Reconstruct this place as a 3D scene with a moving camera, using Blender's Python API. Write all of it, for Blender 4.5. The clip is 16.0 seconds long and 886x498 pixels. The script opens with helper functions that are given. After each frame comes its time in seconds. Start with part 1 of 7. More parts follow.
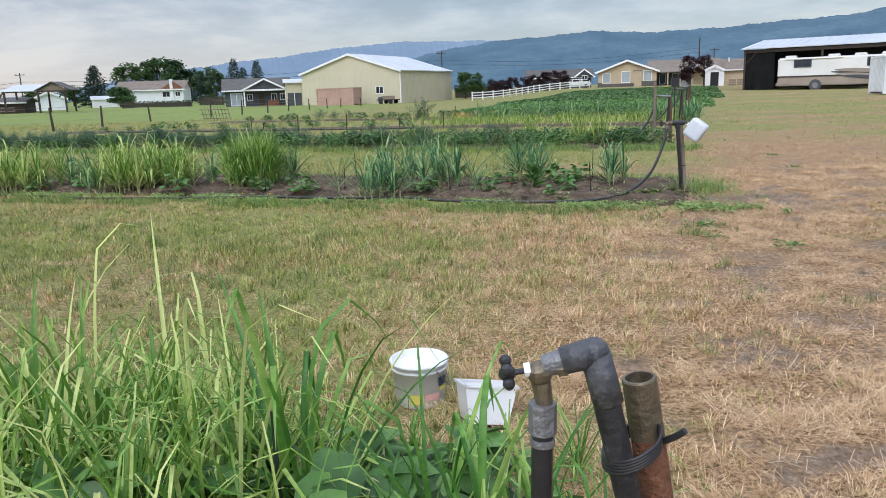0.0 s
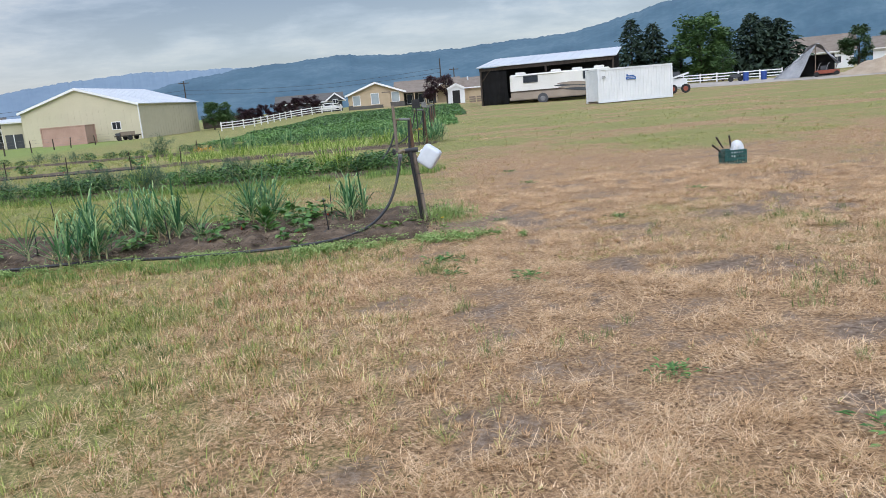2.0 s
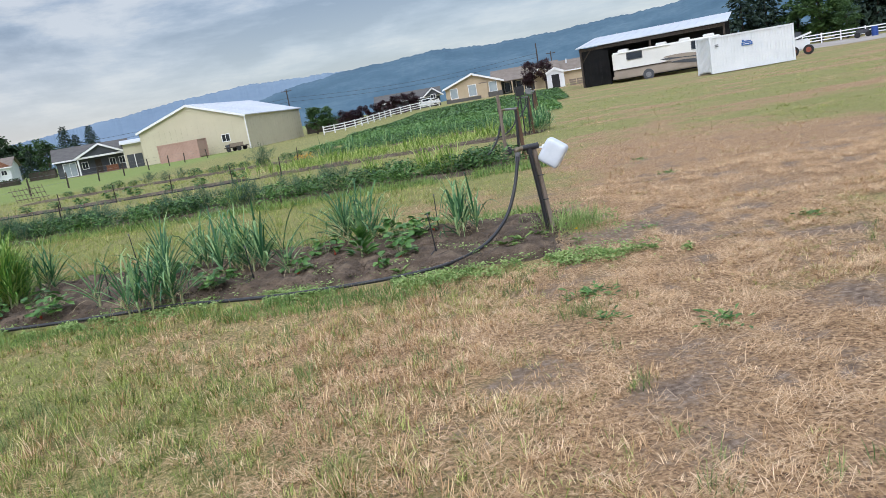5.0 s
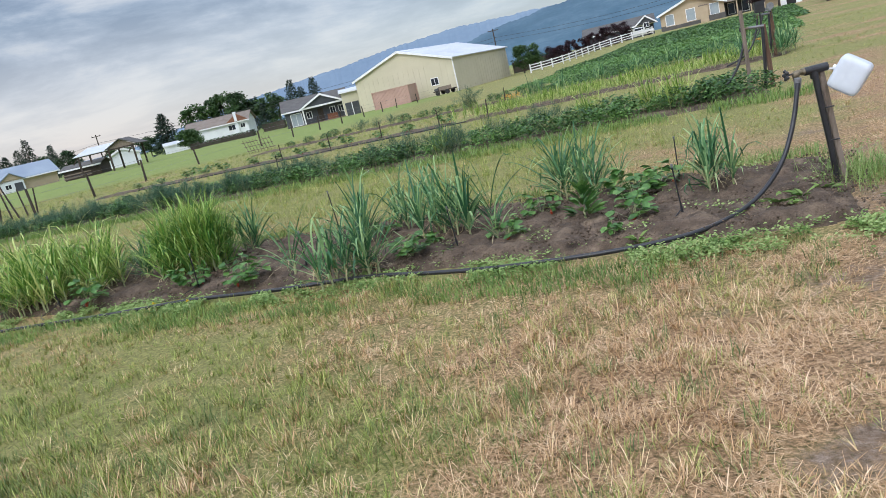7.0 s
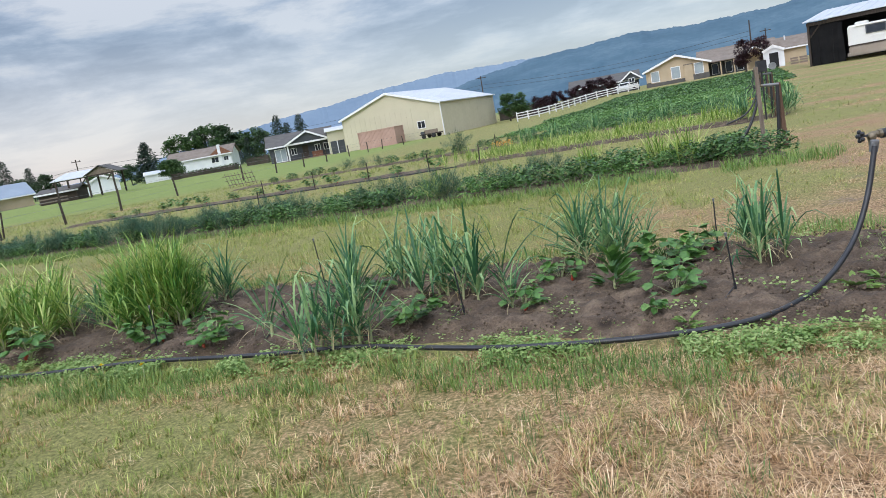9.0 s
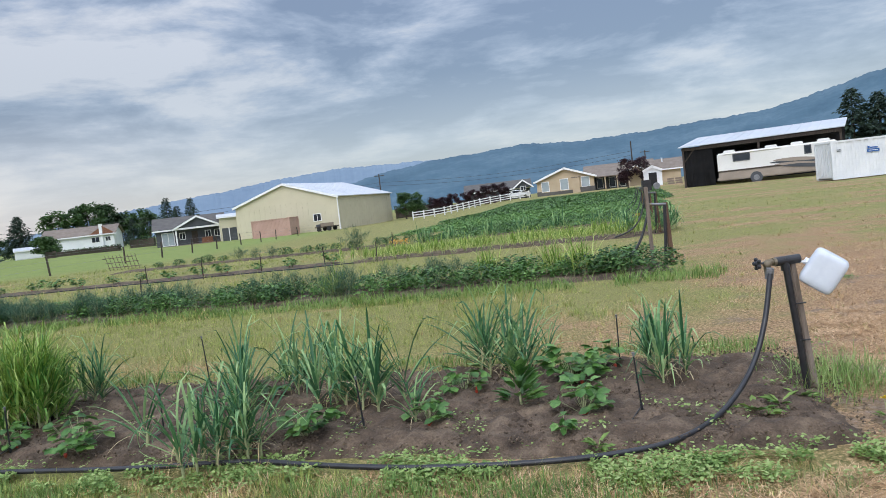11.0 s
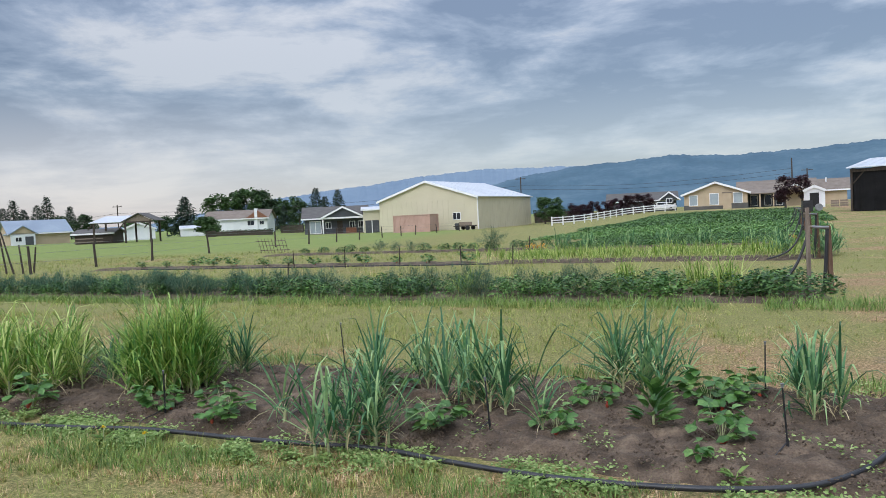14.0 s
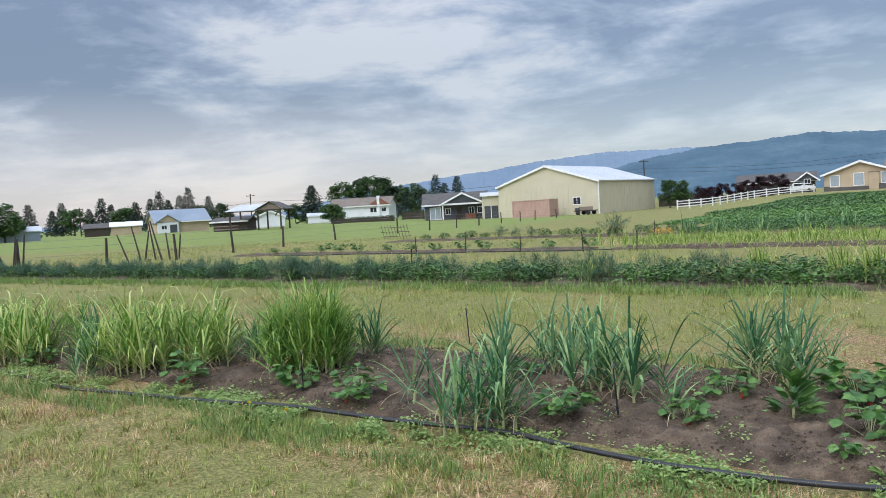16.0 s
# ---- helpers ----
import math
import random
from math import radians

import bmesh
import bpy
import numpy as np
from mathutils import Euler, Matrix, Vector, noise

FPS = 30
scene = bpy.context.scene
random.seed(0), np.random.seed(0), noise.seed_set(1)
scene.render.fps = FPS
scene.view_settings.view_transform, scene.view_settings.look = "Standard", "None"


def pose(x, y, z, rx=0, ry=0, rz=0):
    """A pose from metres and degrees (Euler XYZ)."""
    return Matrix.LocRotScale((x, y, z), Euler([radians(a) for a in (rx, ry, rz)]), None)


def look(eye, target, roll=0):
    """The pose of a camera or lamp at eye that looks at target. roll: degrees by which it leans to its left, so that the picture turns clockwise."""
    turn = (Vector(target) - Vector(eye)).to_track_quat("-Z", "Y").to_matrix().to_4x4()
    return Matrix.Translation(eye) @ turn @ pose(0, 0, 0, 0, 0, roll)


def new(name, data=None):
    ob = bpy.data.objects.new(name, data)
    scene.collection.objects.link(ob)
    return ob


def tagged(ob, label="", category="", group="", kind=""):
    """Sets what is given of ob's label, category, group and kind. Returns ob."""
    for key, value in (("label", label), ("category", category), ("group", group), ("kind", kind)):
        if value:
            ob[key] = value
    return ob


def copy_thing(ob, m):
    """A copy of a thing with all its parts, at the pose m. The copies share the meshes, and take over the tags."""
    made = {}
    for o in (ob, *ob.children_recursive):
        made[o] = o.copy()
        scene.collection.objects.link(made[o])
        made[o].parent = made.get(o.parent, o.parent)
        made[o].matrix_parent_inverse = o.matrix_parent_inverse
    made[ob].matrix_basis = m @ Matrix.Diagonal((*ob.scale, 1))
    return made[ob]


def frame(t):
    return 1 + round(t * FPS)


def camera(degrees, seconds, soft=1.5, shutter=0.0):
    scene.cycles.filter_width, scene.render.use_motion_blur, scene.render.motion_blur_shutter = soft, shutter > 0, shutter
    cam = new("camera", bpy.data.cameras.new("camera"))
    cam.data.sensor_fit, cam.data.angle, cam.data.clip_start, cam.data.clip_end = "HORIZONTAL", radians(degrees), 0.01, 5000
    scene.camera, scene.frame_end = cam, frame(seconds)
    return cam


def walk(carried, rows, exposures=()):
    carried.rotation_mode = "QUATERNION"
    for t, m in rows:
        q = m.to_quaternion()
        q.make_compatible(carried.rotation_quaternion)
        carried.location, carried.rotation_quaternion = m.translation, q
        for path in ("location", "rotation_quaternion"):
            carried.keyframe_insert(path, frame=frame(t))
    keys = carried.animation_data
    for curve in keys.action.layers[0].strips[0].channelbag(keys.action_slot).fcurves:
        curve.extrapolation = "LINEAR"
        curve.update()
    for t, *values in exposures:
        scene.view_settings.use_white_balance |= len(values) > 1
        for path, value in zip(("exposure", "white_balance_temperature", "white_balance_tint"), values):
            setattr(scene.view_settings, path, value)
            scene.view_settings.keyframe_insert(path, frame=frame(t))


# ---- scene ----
import itertools
from collections import defaultdict

# ---- camera and walk ----
cam = camera(61.7, 16.0, soft=0.8)
PATH = [
    (0, (0.007, -0.001, 1.359), (-0.463, 9.764, -0.745), -1.89),
    (0.5, (0.213, 0.190, 1.388), (1.084, 9.946, -0.624), -2.82),
    (1, (0.304, 0.313, 1.392), (2.335, 9.884, -0.675), -2.44),
    (1.5, (0.353, 0.530, 1.447), (2.789, 10.008, -0.611), -4.08),
    (2, (0.460, 0.762, 1.426), (3.026, 10.223, -0.553), -4.92),
    (2.5, (0.603, 1.038, 1.417), (2.568, 10.635, -0.588), -4.57),
    (3, (0.621, 1.246, 1.402), (2.320, 10.908, -0.540), -5.89),
    (3.5, (0.597, 1.440, 1.457), (2.150, 11.179, -0.199), -8.32),
    (3.7, (0.576, 1.496, 1.444), (1.673, 11.281, -0.302), -8.84),
    (5.8, (0.737, 2.963, 1.410), (1.918, 12.691, -0.580), -10.41),
    (6, (0.746, 3.079, 1.400), (1.592, 12.841, -0.595), -10.83),
    (6.5, (0.705, 3.372, 1.393), (0.023, 13.147, -0.604), -11.49),
    (7, (0.586, 3.632, 1.387), (-1.112, 13.249, -0.764), -13.53),
    (7.5, (0.473, 3.872, 1.416), (-1.364, 13.474, -0.689), -14.61),
    (8, (0.426, 4.107, 1.413), (-1.147, 13.773, -0.611), -12.48),
    (8.5, (0.400, 4.312, 1.415), (-0.966, 14.045, -0.427), -10.81),
    (9, (0.280, 4.491, 1.407), (-1.035, 14.264, -0.254), -10.43),
    (9.5, (0.191, 4.623, 1.430), (-0.466, 14.518, 0.144), -9.80),
    (10, (0.166, 4.679, 1.440), (0.189, 14.627, 0.430), -8.21),
    (10.2, (0.168, 4.674, 1.450), (0.280, 14.631, 0.535), -7.71),
    (12.3, (0.185, 4.718, 1.479), (0.378, 14.708, 1.092), -4.90),
    (12.5, (0.187, 4.722, 1.472), (0.175, 14.713, 1.052), -4.43),
    (13, (0.161, 4.709, 1.473), (-0.499, 14.676, 0.996), -3.48),
    (13.5, (0.150, 4.705, 1.471), (-1.079, 14.619, 1.024), -2.75),
    (14, (0.150, 4.696, 1.474), (-1.359, 14.573, 1.050), -2.65),
    (14.5, (0.146, 4.683, 1.475), (-1.590, 14.523, 1.087), -2.86),
    (15, (0.133, 4.670, 1.475), (-1.897, 14.452, 1.055), -2.76),
    (15.5, (0.123, 4.652, 1.475), (-2.370, 14.323, 0.980), -2.91),
    (16, (0.113, 4.631, 1.487), (-2.957, 14.133, 0.951), -3.30),
]
walk(cam, [(t, look(e, g, r)) for t, e, g, r in PATH], exposures=[(0, -0.16), (1, -0.2), (3, -0.17), (6, -0.12), (8, -0.08), (10, -0.09), (12.3, -0.28), (14, -0.21), (16, -0.12)])

# ---- world, sun ----
SUN_EL, SUN_AZ = 42.0, 205.0
world = bpy.data.worlds.new("overcast_sky")
scene.world = world
world.use_nodes = True
wn, wl = world.node_tree.nodes, world.node_tree.links
wn.clear()


def wnode(kind, **kw):
    n = wn.new(kind)
    for k, v in kw.items():
        n.inputs[k].default_value = v
    return n


def wmath(op, a, b):
    n = wn.new("ShaderNodeMath")
    n.operation = op
    for i, v in enumerate((a, b)):
        if isinstance(v, (int, float)):
            n.inputs[i].default_value = v
        else:
            wl.new(v, n.inputs[i])
    return n.outputs[0]


def wramp(fac, stops):
    n = wn.new("ShaderNodeValToRGB")
    wl.new(fac, n.inputs[0])
    while len(n.color_ramp.elements) < len(stops):
        n.color_ramp.elements.new(0.5)
    for e, (p, c) in zip(n.color_ramp.elements, stops):
        e.position, e.color = p, (*c, 1)
    return n.outputs[0]


def wmix(fac, a, b):
    n = wn.new("ShaderNodeMix")
    n.data_type = "RGBA"
    for i, v in ((0, fac), (6, a), (7, b)):
        if isinstance(v, (int, float)):
            n.inputs[i].default_value = v
        elif isinstance(v, tuple):
            n.inputs[i].default_value = (*v, 1)
        else:
            wl.new(v, n.inputs[i])
    return n.outputs[2]


sky = wn.new("ShaderNodeTexSky")
sky.sky_type, sky.sun_disc = "NISHITA", False
sky.sun_elevation, sky.sun_rotation = radians(SUN_EL), radians(SUN_AZ)
coord = wn.new("ShaderNodeTexCoord")
sep = wn.new("ShaderNodeSeparateXYZ")
wl.new(coord.outputs["Generated"], sep.inputs[0])
up = wmath("ADD", wmath("MAXIMUM", sep.outputs[2], 0.0), 0.11)
plane = wn.new("ShaderNodeCombineXYZ")
wl.new(wmath("DIVIDE", sep.outputs[0], up), plane.inputs[0])
wl.new(wmath("DIVIDE", sep.outputs[1], up), plane.inputs[1])


def cloud_noise(scale, detail, rough, shift, dist=0.0):
    mp = wn.new("ShaderNodeMapping")
    mp.inputs["Location"].default_value = shift
    mp.inputs["Rotation"].default_value = (0, 0, radians(-18))
    mp.inputs["Scale"].default_value = (0.8, 1.0, 1.0)
    wl.new(plane.outputs[0], mp.inputs[0])
    n = wnode("ShaderNodeTexNoise", Scale=scale, Detail=detail, Roughness=rough, Distortion=dist)
    wl.new(mp.outputs[0], n.inputs["Vector"])
    return n.outputs["Fac"]


big = cloud_noise(0.78, 9, 0.58, (3.1, 1.7, 0), 0.15)
puff_map = wn.new("ShaderNodeMapping")
puff_map.inputs["Scale"].default_value = (1.0, 1.0, 3.3)
wl.new(coord.outputs["Generated"], puff_map.inputs[0])
puff = wnode("ShaderNodeTexNoise", Scale=4.8, Detail=12, Roughness=0.60, Distortion=0.22)
wl.new(puff_map.outputs[0], puff.inputs["Vector"])
fine = puff.outputs["Fac"]
thick = wmath("ADD", wmath("MULTIPLY", big, 0.42), wmath("MULTIPLY", fine, 0.58))
cloud = wramp(thick, [(0.415, (0.92, 0.93, 0.98)), (0.452, (0.73, 0.765, 0.85)), (0.474, (0.59, 0.65, 0.78)), (0.507, (0.42, 0.49, 0.63)), (0.56, (0.25, 0.31, 0.44))])
cover = wramp(thick, [(0.20, (0, 0, 0)), (0.30, (1, 1, 1))])
low = wramp(sep.outputs[2], [(0.0, (1, 1, 1)), (0.05, (0.85, 0.85, 0.85)), (0.17, (0, 0, 0))])
west = wramp(wmath("MULTIPLY", sep.outputs[0], -1.0), [(0.05, (0, 0, 0)), (0.55, (1, 1, 1))])
glow = wmix(west, (0.92, 0.98, 1.12), (1.50, 1.36, 1.42))
blue = wmix(0.35, (0.42, 0.58, 0.86), sky.outputs[0])
deck = wmix(cover, blue, cloud)
deck = wmix(wmath("MULTIPLY", low, 0.70), deck, glow)
# the cloud deck is brighter overhead and towards the hidden sun
bg = wnode("ShaderNodeBackground", Strength=1.0)
wl.new(deck, bg.inputs[0])
high = wmath("MAXIMUM", sep.outputs[2], 0.0)
# the thin cloud before the sun glows broadly on that side of the sky
aim = wn.new("ShaderNodeVectorMath")
aim.operation = "DOT_PRODUCT"
wl.new(coord.outputs["Generated"], aim.inputs[0])
aim.inputs[1].default_value = (math.sin(radians(SUN_AZ)) * math.cos(radians(SUN_EL)), math.cos(radians(SUN_AZ)) * math.cos(radians(SUN_EL)), math.sin(radians(SUN_EL)))
toward = wmath("MAXIMUM", aim.outputs["Value"], 0.0)
shine = wmath("MULTIPLY", wmath("MULTIPLY", toward, toward), 3.8)
wl.new(wmath("MULTIPLY", wmath("ADD", wmath("ADD", wmath("MULTIPLY", wmath("MULTIPLY", high, high), 5.6), shine), 1.0), 0.48), bg.inputs[1])
sky_bg = wnode("ShaderNodeBackground", Strength=0.05)
wl.new(sky.outputs[0], sky_bg.inputs[0])
both = wn.new("ShaderNodeAddShader")
wl.new(bg.outputs[0], both.inputs[0])
wl.new(sky_bg.outputs[0], both.inputs[1])
wout = wn.new("ShaderNodeOutputWorld")
wl.new(both.outputs[0], wout.inputs[0])

sun = new("sun", bpy.data.lights.new("sun", "SUN"))
sun.data.energy, sun.data.angle, sun.data.color = 1.15, radians(40), (1.0, 0.95, 0.88)
sa, se = radians(SUN_AZ), radians(SUN_EL)
sun.matrix_world = look((0, 0, 30), (-10 * math.sin(sa) * math.cos(se), -10 * math.cos(sa) * math.cos(se), 30 - 10 * math.sin(se)))

# ---- materials ----


def node_mat(name):
    m = bpy.data.materials.new(name)
    m.use_nodes = True
    t = m.node_tree
    bsdf = t.nodes["Principled BSDF"]
    return m, t.nodes, t.links, bsdf


def mat(name, colors, rough=0.7, scale=3.0, fine_scale=40.0, bump=0.15, metal=0.0, island=0.0, stretch=(1, 1, 1), leaf=0.0, random_ob=0.0, emit=0.0):
    """Two scales of noise between the colours, with bump; island and random_ob vary the value piece by piece."""
    m, nodes, links, bsdf = node_mat(name)
    geo = nodes.new("ShaderNodeNewGeometry")
    tc = nodes.new("ShaderNodeTexCoord")
    mp = nodes.new("ShaderNodeMapping")
    mp.inputs["Scale"].default_value = stretch
    links.new(tc.outputs["Object"], mp.inputs[0])
    n1 = nodes.new("ShaderNodeTexNoise")
    n1.inputs["Scale"].default_value, n1.inputs["Detail"].default_value = scale, 4
    n2 = nodes.new("ShaderNodeTexNoise")
    n2.inputs["Scale"].default_value, n2.inputs["Detail"].default_value = fine_scale, 3
    links.new(mp.outputs[0], n1.inputs["Vector"])
    links.new(mp.outputs[0], n2.inputs["Vector"])
    fac = nodes.new("ShaderNodeMath")
    fac.operation = "MULTIPLY_ADD"
    links.new(n2.outputs["Fac"], fac.inputs[0])
    fac.inputs[1].default_value = 0.45
    links.new(n1.outputs["Fac"], fac.inputs[2])
    value = fac.outputs[0]
    for amount, src in ((island, geo.outputs["Random Per Island"]), (random_ob, None)):
        if amount:
            if src is None:
                src = nodes.new("ShaderNodeObjectInfo").outputs["Random"]
            k = nodes.new("ShaderNodeMath")
            k.operation = "MULTIPLY_ADD"
            links.new(src, k.inputs[0])
            k.inputs[1].default_value = amount
            k.inputs[2].default_value = -amount / 2
            s = nodes.new("ShaderNodeMath")
            links.new(k.outputs[0], s.inputs[0])
            links.new(value, s.inputs[1])
            value = s.outputs[0]
    ramp = nodes.new("ShaderNodeValToRGB")
    while len(ramp.color_ramp.elements) < len(colors):
        ramp.color_ramp.elements.new(0.5)
    for i, (e, c) in enumerate(zip(ramp.color_ramp.elements, colors)):
        e.position, e.color = 0.45 + 0.55 * i / max(1, len(colors) - 1), (*c, 1)
    links.new(value, ramp.inputs[0])
    links.new(ramp.outputs[0], bsdf.inputs["Base Color"])
    bsdf.inputs["Roughness"].default_value = rough
    bsdf.inputs["Metallic"].default_value = metal
    if bump:
        b = nodes.new("ShaderNodeBump")
        b.inputs["Strength"].default_value, b.inputs["Distance"].default_value = bump, 0.02
        links.new(n2.outputs["Fac"], b.inputs["Height"])
        links.new(b.outputs[0], bsdf.inputs["Normal"])
    # emit makes the colour glow by itself; only the mountains' painted haze uses it
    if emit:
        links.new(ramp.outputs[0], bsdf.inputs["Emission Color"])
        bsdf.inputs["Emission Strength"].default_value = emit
    if leaf:
        tr = nodes.new("ShaderNodeBsdfTranslucent")
        links.new(ramp.outputs[0], tr.inputs[0])
        mx = nodes.new("ShaderNodeMixShader")
        mx.inputs[0].default_value = leaf
        links.new(bsdf.outputs[0], mx.inputs[1])
        links.new(tr.outputs[0], mx.inputs[2])
        links.new(mx.outputs[0], nodes["Material Output"].inputs[0])
    return m


def grass_material(name, greens, drys, island):
    """Green and dry grass by where it grows: drier to the right of the beds, in patches."""
    m, nodes, links, bsdf = node_mat(name)
    geo = nodes.new("ShaderNodeNewGeometry")
    xyz = nodes.new("ShaderNodeSeparateXYZ")
    links.new(geo.outputs["Position"], xyz.inputs[0])

    def noisy(scale, detail=5, rough=0.6):
        n = nodes.new("ShaderNodeTexNoise")
        n.inputs["Scale"].default_value, n.inputs["Detail"].default_value, n.inputs["Roughness"].default_value = scale, detail, rough
        links.new(geo.outputs["Position"], n.inputs["Vector"])
        return n.outputs["Fac"]

    def calc(op, a, b, c=None):
        n = nodes.new("ShaderNodeMath")
        n.operation = op
        for i, v in enumerate((a, b, c)):
            if v is None:
                continue
            if isinstance(v, (int, float)):
                n.inputs[i].default_value = v
            else:
                links.new(v, n.inputs[i])
        return n.outputs[0]

    def step(v, a, b):
        n = nodes.new("ShaderNodeMapRange")
        n.interpolation_type = "SMOOTHSTEP"
        links.new(v, n.inputs[0])
        n.inputs[1].default_value, n.inputs[2].default_value = a, b
        return n.outputs[0]

    def ramp(v, stops):
        n = nodes.new("ShaderNodeValToRGB")
        while len(n.color_ramp.elements) < len(stops):
            n.color_ramp.elements.new(0.5)
        for e, (p, c) in zip(n.color_ramp.elements, stops):
            e.position, e.color = p, (*c, 1)
        links.new(v, n.inputs[0])
        return n.outputs[0]

    x, y = xyz.outputs[0], xyz.outputs[1]
    patch, mid, grain = noisy(0.22, 6), noisy(1.3, 5), noisy(42.0, 5, 0.75)
    # right of the posts the ground is trodden and dry
    side = calc("SUBTRACT", x, calc("MULTIPLY_ADD", y, 0.17, 0.15))
    dry_side = step(side, -2.2, 2.2)
    far_green = step(y, 10.0, 22.0)
    dry = calc("MULTIPLY_ADD", dry_side, 0.44, 0.31)
    far_green = calc("MULTIPLY", far_green, dry_side)
    dry = calc("MULTIPLY_ADD", far_green, -0.46, dry)
    # mown streaks across the far field
    streak_map = nodes.new("ShaderNodeMapping")
    streak_map.inputs["Scale"].default_value = (0.10, 0.42, 1.0)
    links.new(geo.outputs["Position"], streak_map.inputs[0])
    streak = nodes.new("ShaderNodeTexNoise")
    streak.inputs["Scale"].default_value, streak.inputs["Detail"].default_value = 1.0, 5
    links.new(streak_map.outputs[0], streak.inputs["Vector"])
    dry = calc("ADD", dry, calc("MULTIPLY", far_green, calc("MULTIPLY_ADD", streak.outputs["Fac"], 1.6, -0.8)))
    beyond = step(calc("MULTIPLY_ADD", x, 0.29, y), 11.5, 14.0)
    left_far = calc("MULTIPLY", beyond, calc("SUBTRACT", 1.0, dry_side))
    dry = calc("MULTIPLY_ADD", left_far, -0.10, dry)
    lawn = calc("MULTIPLY", beyond, calc("SUBTRACT", 1.0, step(side, 0.8, 3.0)))
    dry = calc("MULTIPLY_ADD", lawn, -0.16, dry)
    pasture = calc("MULTIPLY", step(y, 40.0, 52.0), calc("SUBTRACT", 1.0, step(x, -16.0, -8.0)))
    dry = calc("MULTIPLY_ADD", pasture, -0.6, dry)
    dry = calc("ADD", dry, calc("MULTIPLY_ADD", patch, 2.0, -1.0))
    dry = calc("ADD", dry, calc("MULTIPLY_ADD", mid, 0.75, -0.375))
    dry = calc("ADD", dry, calc("MULTIPLY_ADD", grain, 0.9, -0.45))
    if island:
        own = nodes.new("ShaderNodeAttribute")
        own.attribute_name = "dry_shift"
        tone = nodes.new("ShaderNodeAttribute")
        tone.attribute_name = "tone"
        dry = calc("ADD", dry, own.outputs["Fac"])
    shade = tone.outputs["Fac"] if island else grain
    green = ramp(shade, greens)
    straw = ramp(shade, drys)
    mix = nodes.new("ShaderNodeMix")
    mix.data_type = "RGBA"
    links.new(step(dry, 0.22, 0.62), mix.inputs[0])
    links.new(green, mix.inputs[6])
    links.new(straw, mix.inputs[7])
    out = mix.outputs[2]
    lush = nodes.new("ShaderNodeMix")
    lush.data_type = "RGBA"
    links.new(calc("MULTIPLY", pasture, 0.8), lush.inputs[0])
    links.new(out, lush.inputs[6])
    links.new(ramp(noisy(0.8, 6), [(0.3, (0.135, 0.20, 0.045)), (0.7, (0.24, 0.30, 0.08))]), lush.inputs[7])
    out = lush.outputs[2]
    if not island:
        # bare earth in worn spots
        worn = nodes.new("ShaderNodeAttribute")
        worn.attribute_name = "worn"
        bare = step(calc("ADD", worn.outputs["Fac"], calc("MULTIPLY_ADD", noisy(11.0, 6, 0.75), 1.5, -0.75)), 0.22, 0.85)
        earth = ramp(noisy(22.0, 6, 0.75), [(0.35, (0.075, 0.046, 0.030)), (0.5, (0.20, 0.142, 0.10)), (0.66, (0.36, 0.275, 0.205))])
        mix2 = nodes.new("ShaderNodeMix")
        mix2.data_type = "RGBA"
        links.new(bare, mix2.inputs[0])
        links.new(out, mix2.inputs[6])
        links.new(earth, mix2.inputs[7])
        out = mix2.outputs[2]
        b = nodes.new("ShaderNodeBump")
        b.inputs["Strength"].default_value, b.inputs["Distance"].default_value = 0.7, 0.03
        links.new(grain, b.inputs["Height"])
        links.new(b.outputs[0], bsdf.inputs["Normal"])
    links.new(out, bsdf.inputs["Base Color"])
    bsdf.inputs["Roughness"].default_value = 0.85
    bsdf.inputs["Specular IOR Level"].default_value = 0.25
    return m


m_ground = grass_material("grass_ground", [(0.32, (0.072, 0.080, 0.022)), (0.68, (0.38, 0.35, 0.12))], [(0.36, (0.100, 0.054, 0.028)), (0.52, (0.35, 0.217, 0.115)), (0.68, (0.68, 0.465, 0.27))], False)
m_grass = grass_material("grass_blades", [(0.05, (0.095, 0.14, 0.028)), (0.5, (0.25, 0.305, 0.074)), (0.95, (0.53, 0.54, 0.18))], [(0.05, (0.20, 0.108, 0.05)), (0.5, (0.56, 0.355, 0.185)), (0.95, (0.88, 0.675, 0.45))], True)
m_soil = mat("garden_soil", [(0.042, 0.028, 0.018), (0.105, 0.072, 0.047), (0.22, 0.158, 0.106)], 0.95, 7, 75, 1.0)
m_clod = mat("soil_clod", [(0.055, 0.038, 0.025), (0.18, 0.128, 0.086)], 0.95, 6, 40, 0.6, island=0.5)
m_barn = mat("cream_barn_siding", [(0.51, 0.465, 0.33), (0.58, 0.53, 0.385)], 0.6, 0.4, 6, 0.05)
m_white = mat("white_paint", [(0.66, 0.68, 0.70), (0.78, 0.79, 0.80)], 0.5, 0.8, 9, 0.05)
m_trim = mat("white_trim", [(0.74, 0.74, 0.74), (0.84, 0.84, 0.83)], 0.5, 2, 20, 0.05)
m_metal_roof = mat("pale_metal_roof", [(0.55, 0.58, 0.62), (0.68, 0.70, 0.73)], 0.38, 0.3, 5, 0.05, metal=0.2)
m_blue_roof = mat("blue_grey_metal_roof", [(0.20, 0.25, 0.31), (0.29, 0.345, 0.40)], 0.45, 0.3, 5, 0.05, metal=0.2)
m_shingle = mat("grey_brown_shingles", [(0.075, 0.07, 0.066), (0.125, 0.117, 0.108)], 0.9, 1.2, 9, 0.4)
